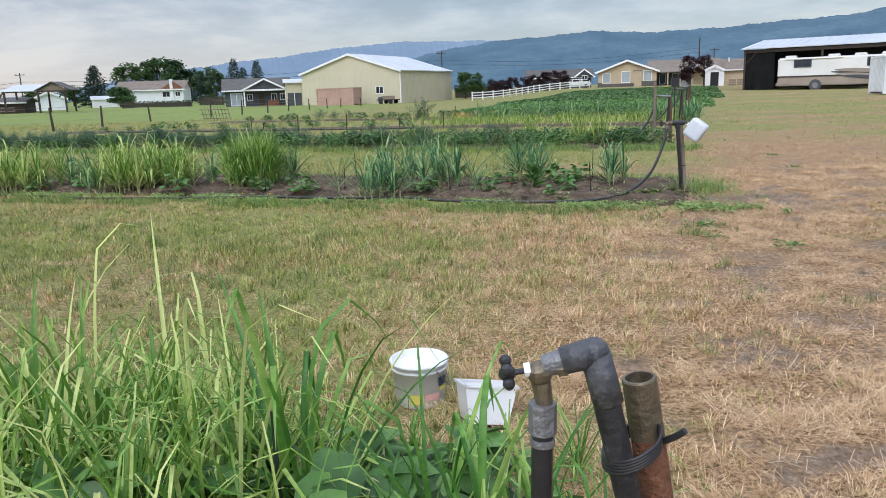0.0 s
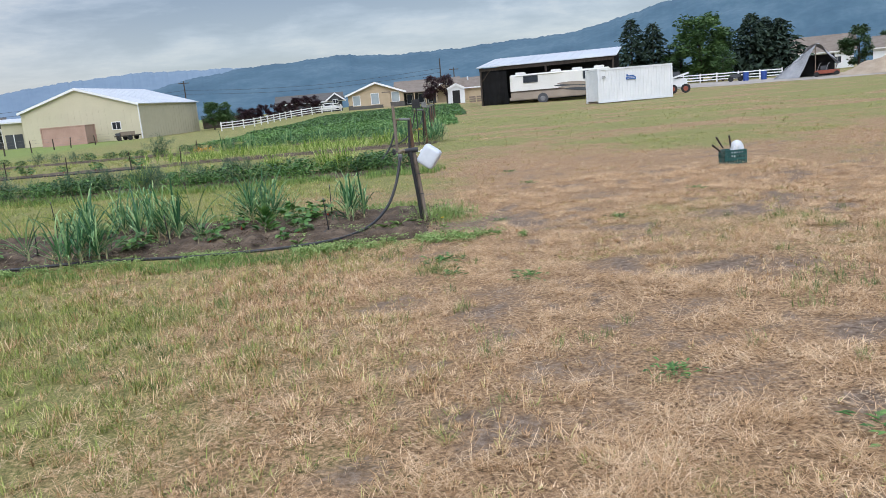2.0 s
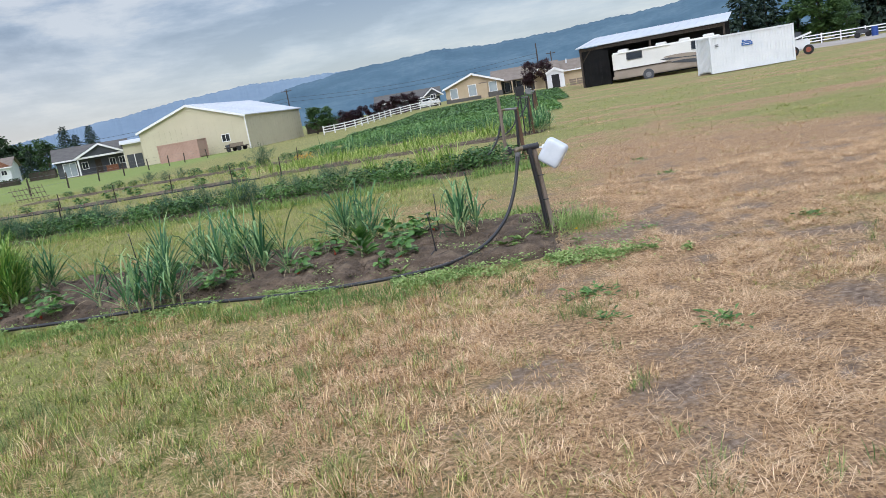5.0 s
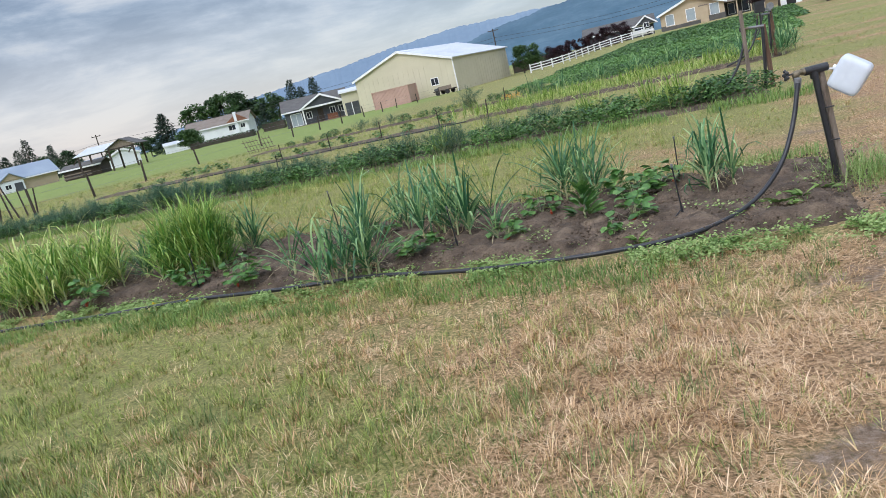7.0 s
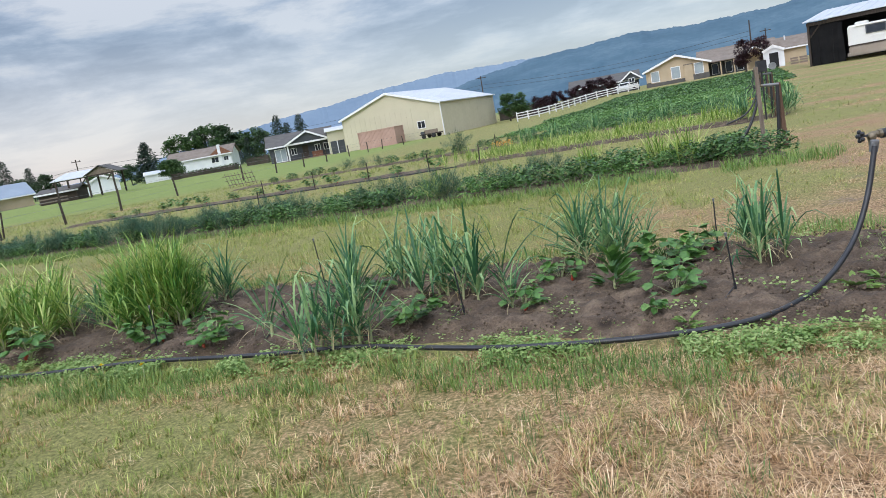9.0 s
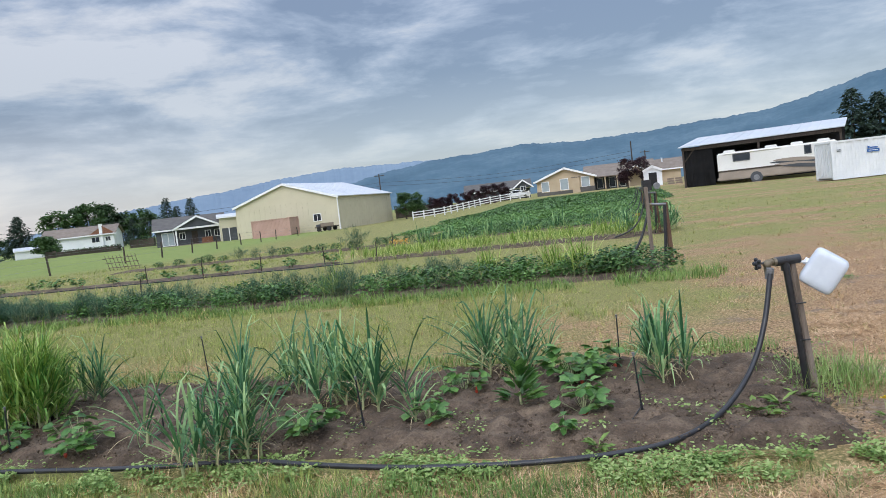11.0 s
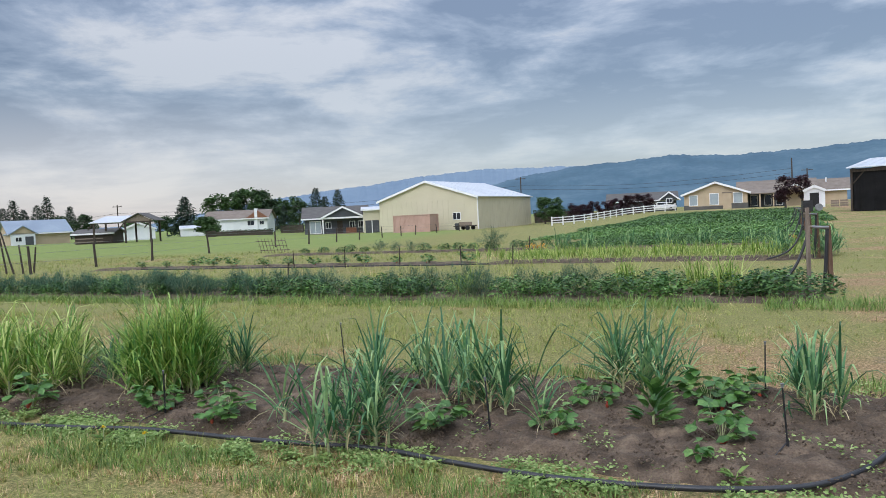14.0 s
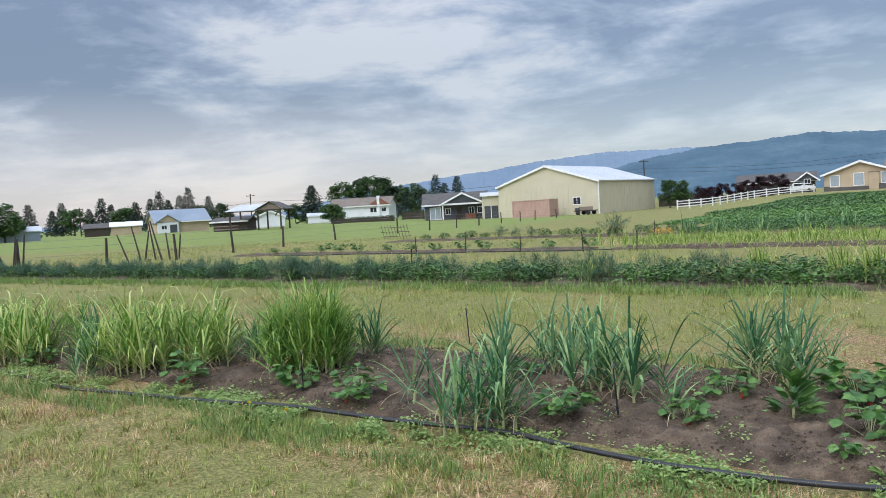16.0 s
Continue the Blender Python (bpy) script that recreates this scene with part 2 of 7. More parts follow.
m_shingle_tan = mat("brown_shingles", [(0.15, 0.12, 0.095), (0.23, 0.19, 0.155)], 0.9, 1.2, 9, 0.4)
m_tan = mat("tan_stucco", [(0.42, 0.33, 0.22), (0.50, 0.40, 0.28)], 0.9, 0.8, 14, 0.2)
m_dark = mat("charcoal_siding_and_shade", [(0.045, 0.05, 0.058), (0.075, 0.08, 0.09)], 0.7, 0.8, 12, 0.1)
m_black = mat("black_tarp_and_shade", [(0.008, 0.008, 0.009), (0.02, 0.02, 0.022)], 0.85, 1.2, 30, 0.3)
m_pink = mat("faded_pink_container_paint", [(0.40, 0.25, 0.20), (0.50, 0.33, 0.27)], 0.7, 0.7, 10, 0.1)
m_glass = mat("dark_window_glass", [(0.02, 0.025, 0.03), (0.045, 0.05, 0.06)], 0.08, 1, 5, 0)
m_glass_pale = mat("pale_blind_glass", [(0.28, 0.33, 0.36), (0.38, 0.43, 0.45)], 0.12, 1, 5, 0)
m_wood = mat("weathered_wood", [(0.12, 0.095, 0.075), (0.21, 0.165, 0.13), (0.28, 0.23, 0.19)], 0.9, 3, 30, 0.5, stretch=(8, 8, 0.7))
m_darkwood = mat("dark_stained_wood", [(0.03, 0.024, 0.02), (0.085, 0.062, 0.048)], 0.85, 3, 30, 0.5, stretch=(8, 8, 0.7))
m_rustwood = mat("reddish_brown_post", [(0.10, 0.055, 0.035), (0.19, 0.115, 0.075)], 0.9, 3, 30, 0.5, stretch=(8, 8, 0.7))
m_poly = mat("black_poly_pipe", [(0.012, 0.012, 0.014), (0.03, 0.03, 0.034)], 0.38, 8, 60, 0.1)
m_jug = mat("white_plastic", [(0.74, 0.76, 0.79), (0.85, 0.86, 0.88)], 0.35, 2, 20, 0.05, leaf=0.3)
m_rust = mat("rusty_steel", [(0.09, 0.035, 0.018), (0.20, 0.085, 0.045), (0.27, 0.15, 0.10)], 0.85, 9, 60, 0.6)
m_brass = mat("weathered_brass", [(0.15, 0.12, 0.08), (0.26, 0.22, 0.155)], 0.5, 9, 50, 0.3, metal=0.7)
m_galv = mat("galvanised_steel", [(0.14, 0.145, 0.15), (0.30, 0.30, 0.31)], 0.6, 9, 60, 0.4, metal=0.6)
m_scuffed = mat("scuffed_black_pipe", [(0.012, 0.012, 0.014), (0.022, 0.022, 0.025), (0.035, 0.035, 0.04), (0.30, 0.30, 0.31)], 0.45, 14, 55, 0.3)
m_elbow = mat("dusty_grey_elbow", [(0.035, 0.037, 0.042), (0.07, 0.072, 0.08), (0.26, 0.265, 0.28)], 0.5, 12, 60, 0.3)
m_pail = mat("white_pail_plastic", [(0.80, 0.81, 0.82), (0.88, 0.88, 0.89)], 0.3, 2, 20, 0.03, leaf=0.1)
# aerial haze is put into the mountains' blue colours, which also glow
m_forest_haze = mat("haze_painted_forest", [(0.024, 0.056, 0.088), (0.034, 0.072, 0.106), (0.056, 0.098, 0.132)], 1.0, 0.006, 0.05, 0.0, emit=0.95)
m_far_haze = mat("haze_painted_far_ridge", [(0.075, 0.115, 0.17), (0.105, 0.15, 0.205)], 1.0, 0.003, 0.03, 0.0, emit=0.95)

# ---- geometry helpers ----


def sm(a, b, v):
    t = np.clip((np.asarray(v, float) - a) / (b - a), 0, 1)
    return t * t * (3 - 2 * t)


def gz(x, y):
    """Height of the ground: nearly flat, a shallow dip before the barn and a rise to the houses on the right."""
    x, y = np.asarray(x, float), np.asarray(y, float)
    z = -0.45 * sm(45, 105, y) * (1 - sm(-2, 14, x)) * (1 - sm(118, 165, y)) * sm(-60, -30, x)
    return z + 0.78 * sm(50, 118, y) * sm(2, 20, x)


def spot(bearing, d):
    """A place by compass bearing (0 is +y, to the right positive) and distance from the garden's edge."""
    b = radians(bearing)
    x, y = 0.15 + d * math.sin(b), 4.68 + d * math.cos(b)
    return Vector((x, y, float(gz(x, y))))


def gp(a, b, z=0.0):
    """Garden place: a along the beds, b away across them, from the water post."""
    return Vector((2.57 + 0.96 * a + 0.28 * b, 9.37 - 0.28 * a + 0.96 * b, z))


def part(name, bm, material, parent=None, label=""):
    me = bm
    if isinstance(bm, bmesh.types.BMesh):
        me = bpy.data.meshes.new(name)
        bm.to_mesh(me)
        bm.free()
    if material and not me.materials:
        me.materials.append(material)
    ob = new(name, me)
    if parent:
        ob.parent = parent
    if label:
        ob["label"] = label
    if name.endswith("_cluster"):
        ob["kind"] = "stuff"
    return ob


def empty(name, m, label, category, group="", kind=""):
    ob = new(name)
    ob.matrix_world = m
    return tagged(ob, label, category, group, kind)


def box(bm, x0, x1, y0, y1, z0, z1, bevel=0.0):
    r = bmesh.ops.create_cube(bm, size=1, matrix=Matrix.LocRotScale(((x0 + x1) / 2, (y0 + y1) / 2, (z0 + z1) / 2), None, (abs(x1 - x0), abs(y1 - y0), abs(z1 - z0))))
    if bevel:
        edges = {e for v in r["verts"] for e in v.link_edges}
        bmesh.ops.bevel(bm, geom=list(edges), offset=bevel, segments=2, affect="EDGES")
    return bm


def boxes(*specs, bevel=0.0):
    bm = bmesh.new()
    for s in specs:
        box(bm, *s, bevel=bevel)
    return bm


def cyl(bm, r0, r1, h, m=None, seg=16):
    bmesh.ops.create_cone(bm, cap_ends=True, segments=seg, radius1=r0, radius2=r1, depth=h, matrix=(m or Matrix()) @ Matrix.Translation((0, 0, h / 2)))
    return bm


def prism(points, y0, y1):
    """A profile in x and z, drawn out from y0 to y1."""
    bm = bmesh.new()
    a = [bm.verts.new((x, y0, z)) for x, z in points]
    b = [bm.verts.new((x, y1, z)) for x, z in points]
    bm.faces.new(a)
    bm.faces.new(b[::-1])
    n = len(points)
    for i in range(n):
        bm.faces.new((a[i], b[i], b[(i + 1) % n], a[(i + 1) % n]))
    bmesh.ops.recalc_face_normals(bm, faces=bm.faces)
    return bm


def tube(points, r, seg=10, smooth=True):
    """A round tube along a smoothed line of points."""
    cu = bpy.data.curves.new("tube", "CURVE")
    cu.dimensions, cu.bevel_depth, cu.bevel_resolution, cu.use_fill_caps = "3D", r, max(1, seg // 4), True
    sp = cu.splines.new("NURBS" if smooth and len(points) > 2 else "POLY")
    sp.points.add(len(points) - 1)
    for p, q in zip(sp.points, points):
        p.co = (*q, 1)
    if smooth and len(points) > 2:
        sp.use_endpoint_u, sp.order_u, sp.resolution_u = True, 3, 6
    ob = bpy.data.objects.new("tube", cu)
    me = bpy.data.meshes.new_from_object(ob)
    bpy.data.objects.remove(ob)
    bpy.data.curves.remove(cu)
    me.materials.clear()
    for p in me.polygons:
        p.use_smooth = True
    return me


def np_mesh(name, verts, faces, material=None, smooth=False):
    verts, faces = np.asarray(verts, np.float32), np.asarray(faces, np.int32)
    k = faces.shape[1]
    me = bpy.data.meshes.new(name)
    me.vertices.add(len(verts))
    me.vertices.foreach_set("co", verts.ravel())
    me.loops.add(faces.size)
    me.loops.foreach_set("vertex_index", faces.ravel())
    me.polygons.add(len(faces))
    me.polygons.foreach_set("loop_start", np.arange(0, faces.size, k, dtype=np.int32))
    me.polygons.foreach_set("loop_total", np.full(len(faces), k, np.int32))
    me.update(calc_edges=True)
    if smooth:
        me.polygons.foreach_set("use_smooth", np.ones(len(faces), bool))
    if material:
        me.materials.append(material)
    return me


def ribbons(base, az, tilt, curl, length, width, seg=3, twist=None, tip=0.12, bend=1.0):
    """Leaf blades as tapered, arching strips: vertices and quads."""
    n = len(base)
    base = np.asarray(base, float)
    d = np.stack([np.cos(az), np.sin(az), 0 * az], 1)
    tw = np.zeros(n) if twist is None else twist
    p, rows = base.copy(), []
    for i in range(seg + 1):
        s = i / seg
        side = np.stack([-np.sin(az + tw * s), np.cos(az + tw * s), 0 * az], 1)
        w = width * (min(1.0, 0.55 + 1.6 * s) if s < 0.3 else 1.0) * (1 - (1 - tip) * max(0.0, (s - 0.35) / 0.65) ** 1.3)
        rows += [p - side * w[:, None] / 2, p + side * w[:, None] / 2]
        th = tilt + curl * (s + 0.5 / seg) ** bend
        p = p + (length / seg)[:, None] * (d * np.sin(th)[:, None] + np.stack([0 * th, 0 * th, np.cos(th)], 1))
    v = np.stack(rows, 1).reshape(-1, 3)
    k = 2 * (seg + 1)
    f = np.array([[2 * i, 2 * i + 1, 2 * i + 3, 2 * i + 2] for i in range(seg)])
    return v, (f[None] + (np.arange(n) * k)[:, None, None]).reshape(-1, 4)


LEAF = np.array([(0, 0, 0), (0.28, 0.34, 0.05), (0.66, 0.42, 0.04), (1, 0, -0.10), (0.66, -0.42, 0.04), (0.28, -0.34, 0.05), (0.5, 0, -0.04)])
LEAF_F = np.array([(0, 6, 1, 1), (1, 6, 2, 2), (2, 6, 3, 3), (3, 6, 4, 4), (4, 6, 5, 5), (5, 6, 0, 0)])[:, :3]


def leaves(pos, az, pitch, roll, length, width):
    """Broad leaves with a folded midrib: vertices and triangles."""
    n = len(pos)
    t = np.repeat(LEAF[None], n, 0) * np.stack([length, width, length], 1)[:, None]
    cr, sr = np.cos(roll)[:, None], np.sin(roll)[:, None]
    y, z = t[..., 1] * cr - t[..., 2] * sr, t[..., 1] * sr + t[..., 2] * cr
    cp, sp = np.cos(pitch)[:, None], np.sin(pitch)[:, None]
    x, z = t[..., 0] * cp - z * sp, t[..., 0] * sp + z * cp
    ca, sa_ = np.cos(az)[:, None], np.sin(az)[:, None]
    v = np.stack([x * ca - y * sa_, x * sa_ + y * ca, z], -1) + np.asarray(pos)[:, None]
    return v.reshape(-1, 3), (LEAF_F[None] + (np.arange(n) * 7)[:, None, None]).reshape(-1, 3)


def join(*pieces):
    """Joins vertex and face arrays of one face size."""
    vs, fs, n = [], [], 0
    for v, f in pieces:
        vs.append(v)
        fs.append(f + n)
        n += len(v)
    return np.concatenate(vs), np.concatenate(fs)


rng = np.random.default_rng(7)


def U(a, b, n):
    return rng.uniform(a, b, n)

# ---- ground, mountains ----


def axis_steps(lo, hi, fine_lo, fine_hi, fine_step, grow):
    mid = list(np.arange(fine_lo, fine_hi + 1e-6, fine_step))
    up_, dn, s = [mid[-1]], [mid[0]], fine_step
    while up_[-1] < hi:
        s *= grow
        up_.append(up_[-1] + s)
    s = fine_step
    while dn[-1] > lo:
        s *= grow
        dn.append(dn[-1] - s)
    return np.array(dn[:0:-1] + mid + up_[1:])


gx, gy = axis_steps(-3500, 3500, -12, 14, 0.12, 1.09), axis_steps(-3500, 3500, -1, 18, 0.12, 1.09)
GX, GY = np.meshgrid(gx, gy)
near = sm(60, 20, np.hypot(GX, GY - 8))
rough_ = 0.012 * np.sin(GX * 1.7 + 2 * np.sin(GY * 1.1)) * np.cos(GY * 2.3 + np.sin(GX)) + 0.008 * np.sin(GX * 5.1 + GY * 3.3) * np.sin(GY * 6.2 - GX * 2.2)
GZ = gz(GX, GY) + rough_ * near
nxg, nyg = len(gx), len(gy)
idx = np.arange(nxg * nyg).reshape(nyg, nxg)
quads = np.stack([idx[:-1, :-1], idx[:-1, 1:], idx[1:, 1:], idx[1:, :-1]], -1).reshape(-1, 4)


# bare dusty spots: x, y, radius
BARE = (
    (2.04, 4.10, 0.50), (1.83, 4.80, 0.32), (2.64, 4.57, 0.38), (3.12, 4.73, 0.36), (1.93, 3.62, 0.32),
    (2.69, 3.57, 0.42), (0.78, 3.50, 0.20), (2.85, 8.72, 0.50), (3.32, 6.08, 0.36), (2.22, 2.45, 0.32),
    (2.96, 3.14, 0.32), (1.31, 3.82, 0.22), (1.69, 6.45, 0.20), (1.23, 5.79, 0.18), (1.99, 5.30, 0.36),
    (2.14, 5.79, 0.30), (1.47, 5.94, 0.22), (5.40, 7.40, 0.55), (2.30, 8.72, 0.35), (3.40, 8.95, 0.40),
    (4.40, 5.20, 0.45), (4.10, 6.80, 0.40), (5.20, 9.60, 0.60), (3.70, 3.90, 0.40),
)


def worn(x, y):
    """How bare the trodden ground is, 0 to 1."""
    x, y = np.asarray(x, float), np.asarray(y, float)
    v = np.array([0.7 * noise.noise((p * 0.7, q * 1.0, 0.0)) + 0.7 * noise.noise((p * 2.4, q * 3.0, 4.0)) + 0.5 * noise.noise((p * 7, q * 7, 8.0)) for p, q in zip(x, y)])
    side_ = sm(-1.6, 1.6, x - (0.17 * y + 0.15))
    w = 0.85 * sm(0.0, 0.55, v) * (0.08 + 0.92 * side_) * (1 - 0.7 * sm(9, 18, y)) * sm(60, 30, y)
    for bx, by, br in BARE:
        w = np.maximum(w, (0.72 + 0.6 * v) * np.exp(-(((x - bx) / br) ** 2 + ((y - by) / (0.8 * br)) ** 2)))
    return np.clip(w, 0, 1)


ground = new("ground", np_mesh("ground", np.stack([GX, GY, GZ], -1).reshape(-1, 3), quads, m_ground, True))
flat = (np.abs(GX) < 60) & (GY > -10) & (GY < 60)
w_at = np.zeros(GX.shape)
w_at[flat] = worn(GX[flat], GY[flat])
ground.data.attributes.new("worn", "FLOAT", "POINT").data.foreach_set("value", w_at.astype(np.float32).ravel())
tagged(ground, "patchy dry and green mown grass field", "ground", kind="structure")


def ridge(name, stops, dist, depth, material, label, lo, hi, seed):
    """A mountain range: crest heights by bearing, with spurs and gullies on its near face."""
    b = np.radians(np.linspace(lo, hi, 1600))
    crest = np.interp(np.degrees(b), [s[0] for s in stops], [s[1] for s in stops])
    r = np.random.default_rng(seed)
    jag = sum(np.sin(b * f + r.uniform(0, 6)) * a for f, a in ((60, 0.03), (140, 0.025), (330, 0.02), (800, 0.015)))
    trees = 0.035 * np.abs(np.sin(b * 2600 + 3 * np.sin(b * 700))) + 0.03 * r.random(len(b))
    crest = np.radians(np.maximum(crest + (jag + trees) * np.minimum(1, crest), -0.4))
    rows = []
    for k in range(15):
        s = k / 14
        spur = sum(np.sin(b * f + s * 5 * q + r.uniform(0, 6)) * a for f, a, q in ((45, 0.035, 1), (110, 0.018, -1), (260, 0.01, 2)))
        d = dist - depth * (1 - s) * (1 + spur)
        z = dist * np.tan(crest) * s ** 1.15 * (1 + 0.25 * spur * (1 - s)) - (1 - s) * 6
        rows.append(np.stack([d * np.sin(b), d * np.cos(b), z], 1))
    back = rows[-1].copy()
    back[:, :2] *= 1.25
    back[:, 2] = -20
    v = np.stack(rows + [back])
    k, n = v.shape[:2]
    i = np.arange(k * n).reshape(k, n)
    f = np.stack([i[:-1, :-1], i[:-1, 1:], i[1:, 1:], i[1:, :-1]], -1).reshape(-1, 4)
    ob = new(name, np_mesh(name, v.reshape(-1, 3), f, material, True))
    return tagged(ob, label, "mountain", kind="structure")


# the distance haze on these ranges is painted and self-lit
ridge("backdrop_far_ridge", [(-60, 0.3), (-40, 0.2), (-30, 0.5), (-25.6, 1.3), (-21, 2.0), (-17.7, 2.35), (-13.4, 2.8), (-9, 3.3), (-6, 3.5), (-2, 3.5), (4, 3.3), (12, 2.8), (20, 2), (30, 1)], 3300, 500, m_far_haze, "distant mountain ridge with blue haze painted on", -60, 40, 3)
ridge("backdrop_forest_ridge", [(-20, -0.3), (-14, 0.3), (-9, 1.4), (-5, 2.2), (-2, 2.9), (1.5, 3.35), (5, 3.55), (8.6, 3.78), (13.5, 3.5), (17.4, 3.6), (21, 3.75), (26.6, 4.0), (31.3, 5.1), (36, 6.0), (44, 6.6), (60, 6), (120, 4), (180, 3)], 2600, 800, m_forest_haze, "dark forested mountain ridge painted in haze blue", -20, 180, 5)
ridge("backdrop_low_hills", [(-180, 3), (-150, 3.0), (-120, 2.4), (-90, 1.4), (-60, 0.5), (-40, 0.2)], 3000, 600, m_far_haze, "low hills behind the fields with haze painted on", -180, -38, 6)

# ---- garden beds ----
m_leek = mat("leek_leaf", [(0.040, 0.135, 0.055), (0.115, 0.27, 0.105), (0.36, 0.51, 0.22)], 0.5, 3, 30, 0.1, island=0.75, leaf=0.25)
m_garlic = mat("garlic_leaf", [(0.11, 0.24, 0.035), (0.29, 0.45, 0.08), (0.64, 0.69, 0.26)], 0.45, 3, 30, 0.1, island=0.8, leaf=0.3)
m_garlic_dark = mat("green_garlic_leaf", [(0.06, 0.18, 0.03), (0.17, 0.36, 0.06), (0.42, 0.58, 0.16)], 0.45, 3, 30, 0.1, island=0.75, leaf=0.3)
m_leek_bright = mat("yellow_green_leaf", [(0.12, 0.22, 0.03), (0.29, 0.42, 0.07), (0.58, 0.64, 0.22)], 0.5, 3, 30, 0.1, island=0.75, leaf=0.3)
m_dryleaf = mat("withered_leaf", [(0.30, 0.22, 0.10), (0.48, 0.38, 0.20), (0.58, 0.50, 0.30)], 0.8, 5, 40, 0.1, island=0.5, leaf=0.2)
m_straw = mat("strawberry_leaf", [(0.04, 0.115, 0.022), (0.095, 0.215, 0.045), (0.21, 0.36, 0.095)], 0.45, 6, 40, 0.3, island=0.5, leaf=0.2)
m_bush = mat("dark_bean_leaf", [(0.022, 0.065, 0.018), (0.062, 0.15, 0.036), (0.16, 0.29, 0.075)], 0.5, 6, 40, 0.3, island=0.55, leaf=0.2)
m_fern = mat("asparagus_fern", [(0.022, 0.068, 0.038), (0.048, 0.12, 0.066), (0.09, 0.19, 0.10)], 0.7, 5, 30, 0.1, island=0.5, leaf=0.2)
m_weed = mat("chickweed_leaf", [(0.12, 0.21, 0.045), (0.23, 0.34, 0.09), (0.38, 0.47, 0.18)], 0.7, 6, 30, 0.1, island=0.5, leaf=0.2)
m_lush = mat("lush_green_grass", [(0.08, 0.155, 0.03), (0.16, 0.26, 0.055), (0.26, 0.36, 0.09)], 0.6, 3, 20, 0.1, island=0.5, leaf=0.2)
m_stem = mat("pale_stem", [(0.26, 0.30, 0.13), (0.40, 0.40, 0.22)], 0.6, 8, 40, 0.1)
m_berry = mat("ripe_red_strawberry", [(0.30, 0.03, 0.015), (0.42, 0.07, 0.03)], 0.35, 20, 90, 0.6)
m_berry_pale = mat("unripe_pale_strawberry", [(0.55, 0.50, 0.28), (0.65, 0.58, 0.38)], 0.4, 20, 90, 0.5)
m_yellow = mat("yellow_petals", [(0.75, 0.55, 0.02), (0.85, 0.66, 0.04)], 0.6, 10, 50, 0.1)
m_orange = mat("orange_flowers", [(0.65, 0.26, 0.02), (0.80, 0.42, 0.04)], 0.6, 6, 30, 0.1, island=0.5)


def bed(name, a0, a1, b0, b1, h, step, label):
    """A raised strip of dug soil with lumps and sloping edges."""
    na, nb = int((a1 - a0) / step) + 1, int((b1 - b0) / step) + 1
    A, B = np.meshgrid(np.linspace(a0, a1, na), np.linspace(b0, b1, nb))
    edge = sm(0, 0.3, A - a0) * sm(0, 0.45, a1 - A) * sm(0, 0.28, B - b0) * sm(0, 0.28, b1 - B)
    r = np.random.default_rng(len(name))
    wob = 0.03 * np.sin(A * 1.9 + 1) + 0.02 * np.sin(A * 4.7)
    B = B + wob
    lump = np.array([noise.noise((p * 5.0, q * 5.0, 0.0)) * 0.050 + noise.noise((p * 14, q * 14, 3.0)) * 0.042 + noise.noise((p * 1.3, q * 1.3, 7.0)) * 0.03 for p, q in zip(A.ravel(), B.ravel())]).reshape(A.shape) if step < 0.2 else r.normal(0, 0.01, A.shape)
    X, Y = 2.57 + 0.96 * A + 0.28 * B, 9.37 - 0.28 * A + 0.96 * B
    Z = gz(X, Y) - 0.03 + edge * (h + 0.03 + lump)
    i = np.arange(A.size).reshape(A.shape)
    f = np.stack([i[:-1, :-1], i[:-1, 1:], i[1:, 1:], i[1:, :-1]], -1).reshape(-1, 4)
    ob = new(name, np_mesh(name, np.stack([X, Y, Z], -1).reshape(-1, 3), f, m_soil, True))
    return tagged(ob, label, "garden bed", kind="structure")


bed("garden_bed_1", -15, 0.25, -1.20, 1.05, 0.075, 0.035, "brown dug soil bed of the near garden row")
bed("garden_bed_2", -34, -0.3, 6.5, 8.6, 0.06, 0.3, "brown soil under the dark green garden row")
bed("garden_bed_3", -9.5, 0.2, 15.4, 17.2, 0.05, 0.3, "brown soil under the yellow-green garlic row")
bed("garden_bed_4", -26, -9.8, 15.3, 17.0, 0.05, 0.3, "bare brown soil strip with an irrigation line")
bed("garden_bed_5", -24, -0.5, 23.2, 25.0, 0.05, 0.3, "brown soil under a far vegetable row")

# clods of earth on the near bed
n = 24000
A, B, s = U(-10, 0.2, n), U(-1.1, 0.95, n), 0.002 + 0.011 * rng.random(n) ** 3
cp = np.stack([2.57 + 0.96 * A + 0.28 * B, 9.37 - 0.28 * A + 0.96 * B, np.full(n, 0.07) + s * 0.3], 1)
octa = np.array([(1, 0, 0), (0, 1, 0), (-1, 0, 0), (0, -1, 0), (0, 0, 1), (0, 0, -1)], float)
of = np.array([(0, 1, 4), (1, 2, 4), (2, 3, 4), (3, 0, 4), (1, 0, 5), (2, 1, 5), (3, 2, 5), (0, 3, 5)])
cv = cp[:, None] + octa[None] * s[:, None, None] * rng.uniform(0.6, 1.2, (n, 6, 1))
tagged(new("soil_clods", np_mesh("soil_clods", cv.reshape(-1, 3), (of[None] + (np.arange(n) * 6)[:, None, None]).reshape(-1, 3), m_clod)), "loose brown soil clods on the garden bed", "soil", kind="stuff")


STEM = part("stem_mesh", cyl(bmesh.new(), 0.012, 0.008, 1.0, None, 7), None)
STEM_MESH = STEM.data
STEM_MESH.materials.append(m_stem)
bpy.data.objects.remove(STEM)


